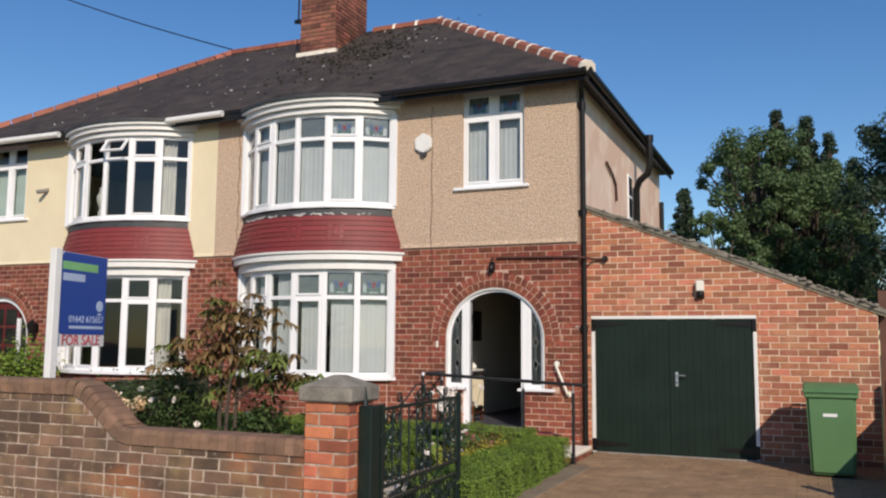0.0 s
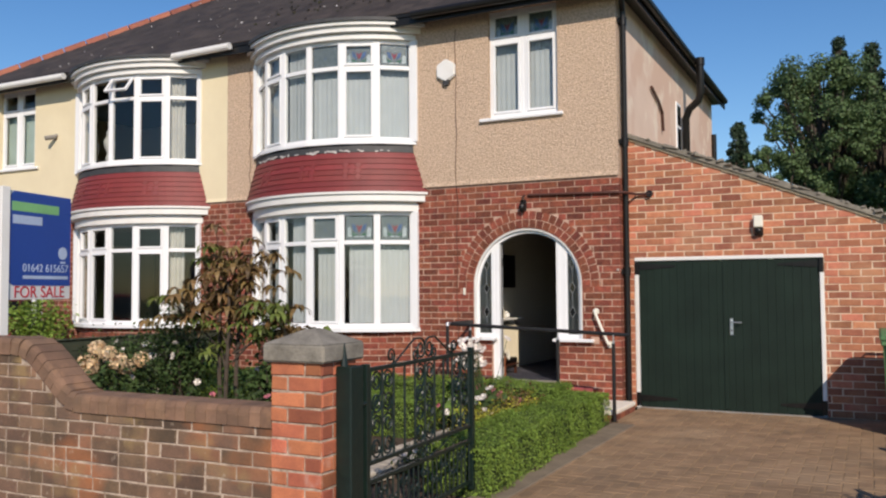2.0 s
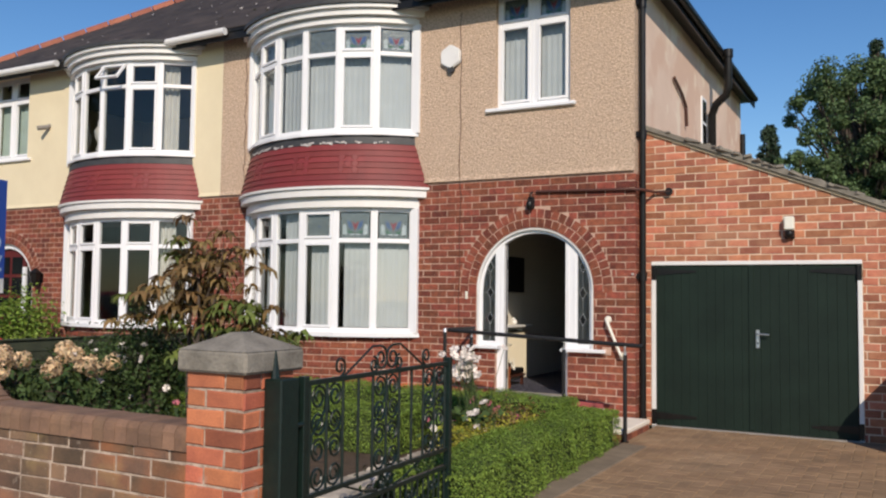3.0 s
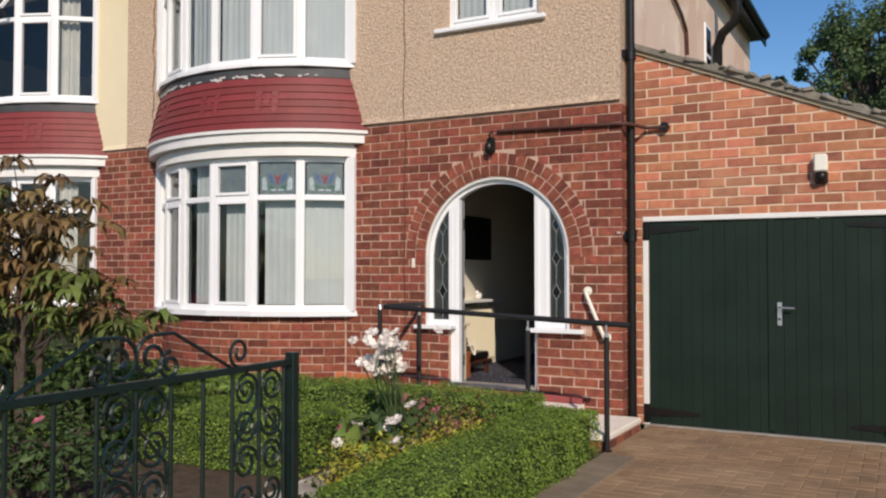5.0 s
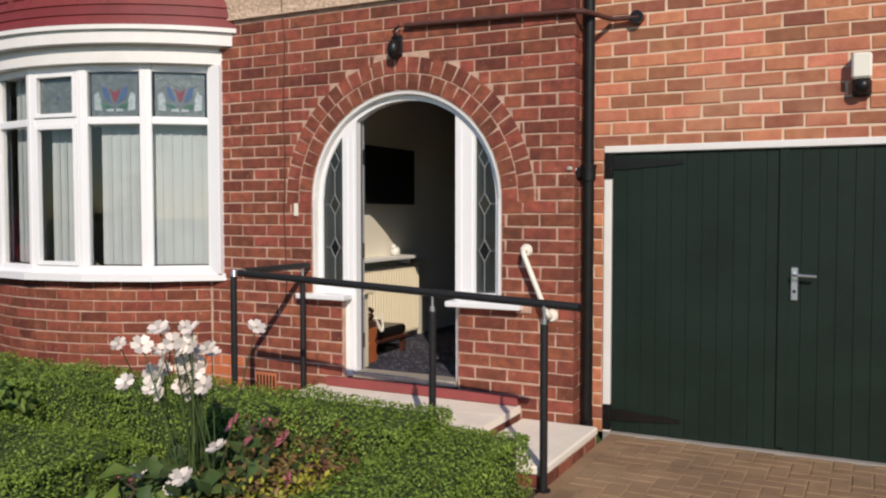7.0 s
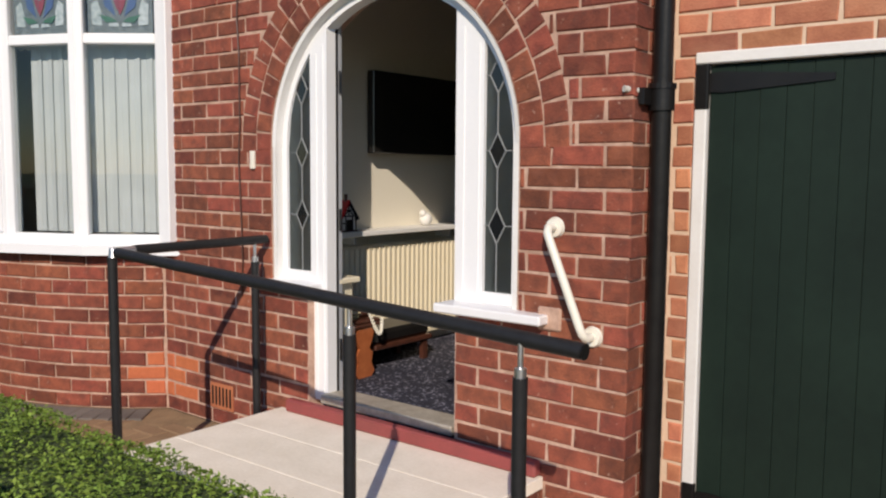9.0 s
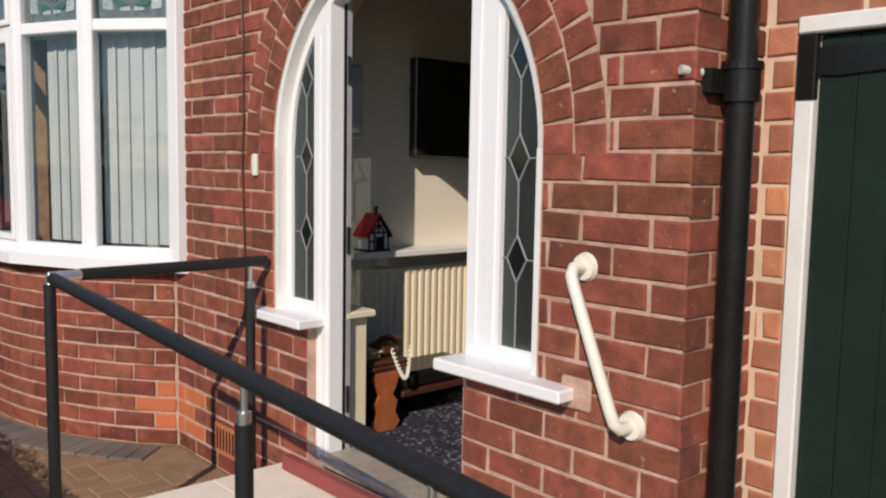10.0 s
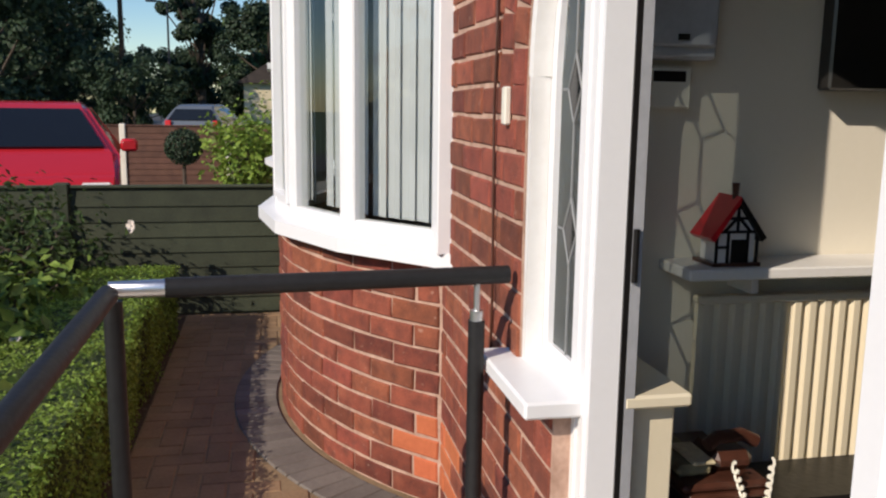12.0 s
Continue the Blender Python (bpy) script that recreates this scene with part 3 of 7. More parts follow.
def bay(X, ours):
    tag = "" if ours else "neighbouring "
    base = structure("bay_base_%s" % ("near" if ours else "far"), tag + "curved red brick wall under a bay window", "wall")
    part("mortar_bed", bay_ring(bmesh.new(), X, BR - 0.16, BR - 0.02, 0, 0.93), M_MORTAR, base)
    H = bay_angle(BR - 0.02)

    def place(u, z):
        a = u / BR
        r = BR - 0.02
        return Matrix.Translation((X(BCX + r * math.sin(a)), BCY - r * math.cos(a), z)) @ pose(0, 0, 0, 0, 0, math.degrees(a) * (1 if ours else -1))
    lay_bricks(base, place, -H * BR + 0.01, H * BR - 0.01, 0.0, 0.93, M_BRICK, alone=lambda u, z: ours, seed=5, other=lambda u, z: M_BRICK_O if ours and u > 1.29 and z < 0.30 and int(z * 11.7 + u * 9) % 3 else None)
    # white mouldings, tile apron, lead
    tr = structure("bay_trim_%s" % ("near" if ours else "far"), tag + "white painted mouldings of a two storey bay", "trim")
    for nm, r0, r1, z0, z1 in (("lower_sill", BR - 0.14, BR + 0.085, 0.925, 0.98), ("moulding", BR - 0.1, BR + 0.07, 2.60, 2.70), ("cornice", BR - 0.1, BR + 0.15, 2.735, 2.83), ("cornice_lip", BR - 0.1, BR + 0.18, 2.832, 2.865),
                               ("recess", BR - 0.1, BR + 0.05, 2.70, 2.735), ("upper_sill", BR - 0.1, BR + 0.07, 3.545, 3.585), ("moulding", BR - 0.1, BR + 0.06, 5.03, 5.10), ("cornice", BR - 0.1, BR + 0.12, 5.12, 5.20), ("cornice_lip", BR - 0.1, BR + 0.17, 5.202, 5.25), ("recess", BR - 0.1, BR + 0.03, 5.10, 5.12)):
        smooth(part(nm, bay_ring(bmesh.new(), X, r0, r1, z0, z1, seg=6 if "sill" in nm else 28), M_UPVC if "sill" in nm else M_WHITE, tr), 10 if "sill" in nm else 30)
    apron = structure("bay_apron_%s" % ("near" if ours else "far"), tag + "red painted tile apron between the bay windows", "trim")
    part("core", bay_ring(bmesh.new(), X, BR - 0.12, BR + 0.12, 2.865, 3.46, None, BR - 0.01), M_RED, apron)
    rows = 7
    for k in range(rows):
        za, zb = 2.866 + 0.56 * k / rows, 2.866 + 0.56 * (k + 1) / rows
        ra, rb = BR + 0.165 - 0.135 * k / rows, BR + 0.165 - 0.135 * (k + 1) / rows
        part("tile_row", bay_ring(bmesh.new(), X, ra - 0.03, ra + 0.012, za, zb + 0.004, rb - 0.03, rb - 0.002), M_RED, apron)
    for ac in (-0.42, 0.02, 0.36):
        for dx, dz in ((-1, 1), (1, 1), (0, 0), (-1, -1), (1, -1), (-1, 0), (1, 0)):
            z = 3.16 + dz * 0.085
            r = BR + 0.165 - 0.135 * (z - 2.866) / 0.56 + 0.004
            a = ac + dx * 0.045
            m = Matrix.Translation((X(BCX + r * math.sin(a)), BCY - r * math.cos(a), z)) @ pose(0, 0, 0, -13, 0, math.degrees(a) * (1 if ours else -1)) @ pose(0, 0, 0, 0, 45, 0)
            block("shaped_tile", m, 0.075, 0.012, 0.075, M_RED, apron, 0.003)
    smooth(part("lead_flashing", bay_ring(bmesh.new(), X, BR - 0.1, BR + 0.035, 3.43, 3.545, None, BR + 0.02), M_LEAD, apron), 30)
    rng = random.Random(8)
    for k in range(46 if ours else 0):
        a = rng.uniform(-0.62, 0.66)
        r = BR + 0.038
        m = Matrix.Translation((X(BCX + r * math.sin(a)), BCY - r * math.cos(a), 3.435 + rng.uniform(-0.006, 0.02))) @ pose(0, 0, 0, 0, rng.uniform(-20, 20), math.degrees(a))
        block("paint_flake", m, rng.choice((0.03, 0.05, 0.08)), 0.006, rng.choice((0.014, 0.022)), M_FLAKE, apron, 0.002)
    part("bay_roof", bay_ring(bmesh.new(), X, 0.4, BR + 0.2, 5.252, 5.30), M_LEAD, tr)
    # windows
    for lvl, z0, z1, zt, bz in ((1, 0.975, 2.60, 2.17, 0.3), (2, 3.585, 5.03, 4.64, 2.95)):
        win = structure("window_%d" % (lvl if ours else lvl + 3), tag + "white plastic curved bay window with leaded top lights", "window")
        for i in range(6):
            m, w = pane_frame(X, i)
            mo = None
            if ours:
                mo = {0: "tulip", 1: "tulip", 2: "round"}.get(i)
            casement(win, m, w, z0, z1, zt, vent=(i in (1, 4) and lvl == 2) or (i in (2, 4) and lvl == 1) or (not ours and i == 1), motif=mo)
            if ours:
                blinds(X, m, w - 0.06, z0 + 0.05, z1 - 0.02 if i > 2 else zt + 0.03, (1.0, 0.85, 0.8, 0.75, 0.8, 0.7)[i] if lvl == 1 else 1.0, "pale grey fabric vertical blind behind a bay light", i + 10 * lvl, gap=(0.0, 0.12, 0.2, 0.12, 0.1, 0.1)[i] if lvl == 1 else 0.0, lace=i < 3 and lvl == 1)
        for sx in (-1, 1):
            xe = BCX + sx * 1.375
            part("jamb", B(X(xe - 0.01 if sx > 0 else xe - 0.06), X(xe + 0.095 if sx > 0 else xe + 0.01), FY - 0.05, FY + 0.03, z0, z1, bevel=0.004), M_UPVC, win)
        if not ours:
            for i, sd in ((0, 1), (5, 2)):
                m, w = pane_frame(X, i)
                c = thing("net_curtain", "pale net curtain drawn to the side of a bay", "curtain", m @ Vector((0, 0.15, z0)), group="neighbour curtains")
                bm = bmesh.new()
                poly = [(-w / 2 + (0.40 if lvl == 2 and i == 0 else 0.28) * j / 14 + (0.1 if X is NEXT and i == 0 else 0), 0.14 + 0.02 * math.sin(j * 1.7)) for j in range(15)]
                prism(bm, poly + [(x, y + 0.003) for x, y in poly[::-1]], z0 + 0.06, z1 - 0.04)
                bm.transform(m)
                smooth(part("cloth", bm, M_CURTAIN, c))
            sill_m, w = pane_frame(X, 2)
            if lvl == 2:
                m, w = pane_frame(X, 3)
                bm = bmesh.new()
                a, b, e = 4.67, 4.975, 0.035
                for bx in ((-w / 2 + 0.04, -w / 2 + 0.04 + e, a, b), (w / 2 - 0.04 - e, w / 2 - 0.04, a, b), (-w / 2 + 0.04 + e, w / 2 - 0.04 - e, a, a + e), (-w / 2 + 0.04 + e, w / 2 - 0.04 - e, b - e, b)):
                    box(bm, bx[0], bx[1], -0.02, 0.02, bx[2] - b, bx[3] - b, 0.004)
                bm.transform(m @ Matrix.Translation((0, -0.02, b)) @ pose(0, 0, 0, -38, 0, 0))
                part("open_sash", bm, M_UPVC, win, "top sash propped open")
                for i, dx in ((1, -0.05), (2, 0.04)):
                    m, w = pane_frame(X, i)
                    o = m @ Vector((dx, 0.14, 3.66))
                    ornament(o, i)


def ornament(at, k):
    """A pale figure-like vase on the inner sill, kept plain."""
    v = thing("ornament", "pale ceramic ornament on a bedroom window sill", "ornament", at, group="sill ornaments")
    prof = [(0.05, 0), (0.07, 0.05), (0.04, 0.14), (0.085, 0.24), (0.10, 0.34), (0.05, 0.44), (0.06, 0.5), (0.0, 0.55)]
    bm = bmesh.new()
    ringsv = [[bm.verts.new((at[0] + r * math.cos(t), at[1] + r * math.sin(t), at[2] + z)) for t in (j * math.pi / 6 for j in range(12))] for r, z in prof]
    for a, b in zip(ringsv, ringsv[1:]):
        for j in range(12):
            bm.faces.new((a[j], a[(j + 1) % 12], b[(j + 1) % 12], b[j]))
    smooth(part("vessel", bm, M_CURTAIN, v))


def small_window(X, ours):
    win = structure("window_%d" % (3 if ours else 6), ("" if ours else "neighbouring ") + "white plastic first floor window with two lights", "window")
    for i in range(2):
        xm = -4.475 if i == 0 else -3.985
        m = Matrix.Translation((X(xm), FY + 0.05, 0))
        casement(win, m, 0.49, 3.80, 5.27, 4.86, vent=True, motif="tulip" if ours else None)
        if ours:
            blinds(X, m, 0.38, 3.87, 4.88, 1.0, "pale vertical blind behind a first floor window", 40 + i)
    part("window_sill", B(X(-4.84), X(-3.66), FY - 0.07, FY + 0.1, 3.755, 3.80, bevel=0.008), M_UPVC, win)
    if not ours:
        b = thing("roller_blind", "pale green roller blind pulled down in a window", "blind", (X(-4.23), FY + 0.2, 3.85))
        part("cloth", B(X(-4.7), X(-3.76), FY + 0.16, FY + 0.164, 3.85, 4.95), mat("pale green blind", (0.50, 0.60, 0.55), None, 4, 0.9, 0.1), b)


def upper_wall(X, ours, material, name, label):
    wall = structure(name, label, "wall")
    bm = bmesh.new()
    for x0, x1, z0, z1 in ((PARTY, -8.69, 2.93, 5.36), (-5.90, -4.72, 2.93, 5.36), (-3.74, HX, 2.93, 5.36), (-4.72, -3.74, 2.93, 3.79), (-4.72, -3.74, 5.27, 5.36), (-8.69, -5.90, 2.93, 3.54), (-8.69, -5.90, 5.2, 5.36)):
        box(bm, X(x0), X(x1), FY - 0.018, FY + 0.24, z0, z1)
    part("render_coat", bm, material, wall)
    bm = bmesh.new()
    for x0, x1 in ((PARTY, -8.69), (-5.90, HX)):
        prism(bm, [(FY - 0.036, 2.925), (FY - 0.019, 2.985), (FY - 0.019, 2.925)], X(x0), X(x1), "x")
    part("bell_cast", bm, material, wall)


# ---------------- roof ----------------
EZ, RIDGE_Z, EY0, EY1 = 5.33, 7.99, 11.28, 19.18
E_X = -2.72


def roof():
    rf = structure("roof", "hipped dark slate roof over a pair of houses with terracotta ridge tiles", "roof")
    ym = (EY0 + EY1) / 2
    run = ym - EY0
    A = E_X - run
    xl = 2 * PARTY - E_X
    Al = 2 * PARTY - A
    cs = [Vector(p) for p in ((xl, EY0, EZ), (E_X, EY0, EZ), (E_X, EY1, EZ), (xl, EY1, EZ), (Al, ym, RIDGE_Z), (A, ym, RIDGE_Z))]
    bm = bmesh.new()
    v = [bm.verts.new(c) for c in cs]
    for f in ((0, 1, 5, 4), (1, 2, 5), (2, 3, 4, 5), (3, 0, 4), (0, 3, 2, 1)):
        bm.faces.new([v[k] for k in f])
    part("roof_deck", bm, M_LEAD, rf)
    rows = []
    rng = random.Random(4)
    sl = math.hypot(run, RIDGE_Z - EZ)
    pitch = math.degrees(math.atan2(RIDGE_Z - EZ, run))
    n = 26
    for k in range(n):
        t = (k + 0.5) / n
        y, z = EY0 + run * t, EZ + (RIDGE_Z - EZ) * t
        x = xl + run * t + (0.12 if k % 2 else 0)
        while x < E_X - run * t - 0.05:
            m = Matrix.Translation((x + 0.12, y, z + 0.012)) @ pose(0, 0, 0, pitch - 90 + 2.5 + rng.uniform(-0.5, 0.5), 0, 0)
            rows.append((m @ pose(0, 0, 0, 0, 0, 0), 0.236, 0.014, sl / n * 1.12))
            x += 0.24
        # side slope
        ys = EY0 + run * t + (0.12 if k % 2 else 0)
        while ys < EY1 - run * t - 0.05:
            m = Matrix.Translation((E_X - run * t, ys + 0.12, z + 0.012)) @ pose(0, 0, 0, 0, 0, 90) @ pose(0, 0, 0, pitch - 90 + 2.5, 0, 0)
            rows.append((m, 0.236, 0.014, sl / n * 1.12))
            ys += 0.24
    boxes_mesh("slates", rows, M_SLATE, rf, kind="stuff", bevel=0.002)

    def ridge_line(p, q, mortar):
        p, q = Vector(p), Vector(q)
        d = q - p
        n = int(d.length / 0.42)
        rot = d.to_track_quat("Y", "Z").to_matrix().to_4x4()
        for i in range(n):
            c = p + d * ((i + 0.5) / n)
            bm = prism(bmesh.new(), [(-0.13, -0.05), (-0.10, 0.045), (-0.04, 0.085), (0.04, 0.085), (0.10, 0.045), (0.13, -0.05)], -d.length / n / 2 + 0.012, d.length / n / 2 - 0.012, "y")
            bm.transform(Matrix.Translation(c) @ rot)
            part("ridge_tile", bm, M_TERRA, rf)
            if mortar:
                bm = prism(bmesh.new(), [(-0.135, -0.05), (-0.105, 0.052), (-0.04, 0.094), (0.04, 0.094), (0.105, 0.052), (0.135, -0.05)], -0.028, 0.028, "y")
                bm.transform(Matrix.Translation(p + d * (i / n)) @ rot)
                part("ridge_joint", bm, M_CONC, rf)
    mr = np.random.default_rng(17)
    k = 420
    tt = np.clip(mr.normal(0.62, 0.2, k), 0.02, 0.97)
    mp = np.stack([mr.normal(-7.7, 0.75, k), EY0 + run * tt, EZ + (RIDGE_Z - EZ) * tt + 0.035], 1)
    scatter_mesh("roof_moss", mp, np.tile((0, -0.55, 0.83), (k, 1)), 0.075, M_MOSS, rf, rng=mr, aspect=0.8, spread=0.25)
    k = 90
    tt = mr.uniform(0.05, 0.97, k)
    mp = np.stack([mr.uniform(-13.5, -5.8, k), EY0 + run * tt, EZ + (RIDGE_Z - EZ) * tt + 0.04], 1)
    scatter_mesh("lichen_specks", mp, np.tile((0, -0.55, 0.83), (k, 1)), 0.06, M_FLAKE, rf, rng=mr, aspect=0.6, spread=0.15)
    ridge_line(cs[1], cs[5], True)
    ridge_line(cs[5], (-8.2, ym, RIDGE_Z), True)
    ridge_line((-9.3, ym, RIDGE_Z), cs[4], False)
    ridge_line(cs[4], cs[0], False)
    # eaves: dark soffit, fascia, gutter
    for nm, a, b in (("fascia", (xl, EY0 + 0.03), (E_X, EY0 + 0.03)), ("fascia", (E_X - 0.03, EY0), (E_X - 0.03, EY1))):
        part(nm, B(a[0] - 0.012, b[0] + 0.012, a[1] - 0.012, b[1] + 0.012, EZ - 0.16, EZ - 0.004), M_BLACK, rf)
    for a, b, mt in (((E_X, EY0 - 0.05, EZ - 0.06), (-5.7, EY0 - 0.05, EZ - 0.06), M_BLACK), ((E_X + 0.025, EY0, EZ - 0.05), (E_X + 0.025, EY1 - 0.25, EZ - 0.05), M_BLACK), ((-8.9, EY0 - 0.05, EZ - 0.05), (-10.4, EY0 - 0.05, EZ - 0.07), M_WHITE), ((-12.6, EY0 - 0.05, EZ - 0.07), (xl, EY0 - 0.05, EZ - 0.07), M_WHITE)):
        part("gutter", C(a, b, 0.055, n=12), mt, rf)
    bm = B(xl, E_X, EY0, FY + 0.05, EZ - 0.05, EZ - 0.008)
    box(bm, HX - 0.1, E_X, FY + 0.05, EY1, EZ - 0.05, EZ - 0.008)
    part("soffit", bm, M_BLACK, rf)


def chimney():
    ch = thing("chimney", "red brick chimney stack rising through a slate roof", "chimney", (-8.83, 14.65, 7.3), kind="structure")
    x0, x1, y0, y1 = -9.24, -8.43, 14.02, 15.3
    part("mortar_bed", B(x0 + 0.006, x1 - 0.006, y0 + 0.006, y1 - 0.006, 7.0, 9.75), mat("sooty mortar", (0.2, 0.16, 0.13), None, 8, 0.95, 0.3), ch)
    mb = mat("chimney brick", (0.30, 0.10, 0.065), (0.14, 0.055, 0.04), 8, 0.85, 0.4, rand=0.45)
    rows = []
    for k in range(30):
        z = 7.1 + k * 0.0852
        for face in range(2):
            L = (x1 - x0) if face == 0 else (y1 - y0)
            u = -(0.116 if k % 2 else 0)
            while u < L:
                a, b = max(u, 0), min(u + 0.232, L)
                if b - a > 0.04:
                    m = Matrix.Translation((x0 + (a + b) / 2, y0 + 0.014, z)) if face == 0 else Matrix.Translation((x1 - 0.014, y0 + (a + b) / 2, z)) @ pose(0, 0, 0, 0, 0, 90)
                    rows.append((m, b - a - 0.012, 0.04, 0.072))
                u += 0.232
    boxes_mesh("brickwork", rows, mb, ch, kind="stuff")
    part("flashing", B(x0 - 0.05, x1 + 0.05, y0 - 0.06, y1 + 0.05, 7.17, 7.25), M_CONC, ch)
    part("chimney_cap", B(x0 - 0.05, x1 + 0.05, y0 - 0.05, y1 + 0.05, 9.75, 9.85, bevel=0.02), M_CONC, ch)
    bm = tube(bmesh.new(), [(x0 - 0.05, y0 + 0.1, 7.9), (x0 - 0.12, y0 + 0.1, 8.0), (x0 - 0.12, y0 + 0.1, 9.3)], 0.018)
    box(bm, x0 - 0.2, x0 - 0.02, y0 + 0.07, y0 + 0.13, 7.95, 8.02)
    part("aerial_bracket", bm, M_BLACK, ch)


for X, ours in ((OURS, True), (NEXT, False)):
    w = front_wall(X, "wall_front" if ours else "wall_front_next", ("red brick ground floor front with an arched porch" if ours else "red brick ground floor front of the adjoining house"), None)
    sgn = 1 if ours else -1
    WALL_FRONT = w if ours else WALL_FRONT
    rings(X, w, ours)
    lay_bricks(w, (lambda u, z, X=X: Matrix.Translation((X(u), FY, z))), PARTY, HX + 0.006, 0.0, 2.93, M_BRICK, wall_holes, alone=(lambda u, z: u > -5.95 and z < 2.3) if ours else (lambda u, z: False), seed=2 if ours else 3, wrap=ours, other=lambda u, z: M_BRICK_O if u < -5.72 and 0.1 < z < 0.34 else None)
    bay(X, ours)
    small_window(X, ours)
    upper_wall(X, ours, M_DASH if ours else M_CREAM, "wall_upper" if ours else "wall_upper_next", "beige pebble-dashed first floor wall" if ours else "cream painted first floor wall of the adjoining house")
roof()
chimney()

# side wall, back, inner walls, floors
sw = structure("wall_side", "patched buff render side wall above the garage", "wall")
bm = bmesh.new()
box(bm, HX - 0.24, HX, FY + 0.24, 18.9, 0, 5.3)
part("render_coat", bm, M_PINK, sw)
lay_bricks(sw, lambda u, z: Matrix.Translation((HX, u, z)) @ pose(0, 0, 0, 0, 0, 90), FY, FY + 0.345, 0.0, 2.93, M_BRICK, lambda z: [(FY - 0.1, FY + (0.105 if int(z / COURSE) % 2 == 0 else 0.22))], seed=12)
wb = part("wall_back", B(2 * PARTY - HX, HX - 0.24, 18.66, 18.9, 0, 5.3), M_PINK)
tagged(wb, "buff rendered back wall of the pair of houses", "wall", kind="structure")
wn2 = part("wall_side_next", B(2 * PARTY - HX, 2 * PARTY - HX + 0.24, FY + 0.24, 18.66, 0, 5.3), M_CREAM)
tagged(wn2, "cream side wall of the adjoining house", "wall", kind="structure")
pw = part("wall_party", B(PARTY - 0.1, PARTY + 0.1, FY + 0.24, 18.66, 0, 5.3), M_ROOM)
tagged(pw, "plastered party wall between the two homes", "wall", kind="structure")
# east and back walls carry indoor shade in their colour; their real finish is unknown
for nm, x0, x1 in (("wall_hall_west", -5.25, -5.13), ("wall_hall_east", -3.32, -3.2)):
    tagged(part(nm, B(x0, x1, FY + 0.24, 16, 0.3, 2.55), M_ROOM if "west" in nm else M_DIM), "magnolia painted hall wall" if "west" in nm else "hall wall coloured dark to dim the hall", "wall", kind="structure")
tagged(part("wall_inner_back", B(2 * PARTY - HX + 0.24, HX - 0.24, 16, 16.1, 0.3, 2.55), M_DIM), "back wall of the rooms, coloured dark to dim them", "wall", kind="structure")
# ceiling colour lowered so that less light bounces; the shade is in the colour
tagged(part("ceiling", B(2 * PARTY - HX + 0.24, HX - 0.24, FY + 0.24, 18.66, 2.55, 2.9), mat("shade-darkened ceiling", (0.46, 0.42, 0.35), (0.38, 0.35, 0.29), 2, 0.9, 0.1)), "ground floor ceiling coloured dark to dim the rooms", "ceiling", kind="structure")
tagged(part("wall_bedroom_back", B(2 * PARTY - HX + 0.24, HX - 0.24, 15.5, 15.6, 2.9, 5.28), M_ROOM), "pale back wall of the bedrooms", "wall", kind="structure")
tagged(part("floor", B(2 * PARTY - HX + 0.24, HX - 0.24, FY + 0.24, 18.66, 0.1, 0.3), M_CARPET), "navy flecked hall carpet floor", "floor", kind="structure")
tagged(part("floor_threshold", B(-4.62, -3.8, FY + 0.02, FY + 0.245, 0.245, 0.302), M_CARPET), "carpeted strip inside the front door", "floor", kind="structure")
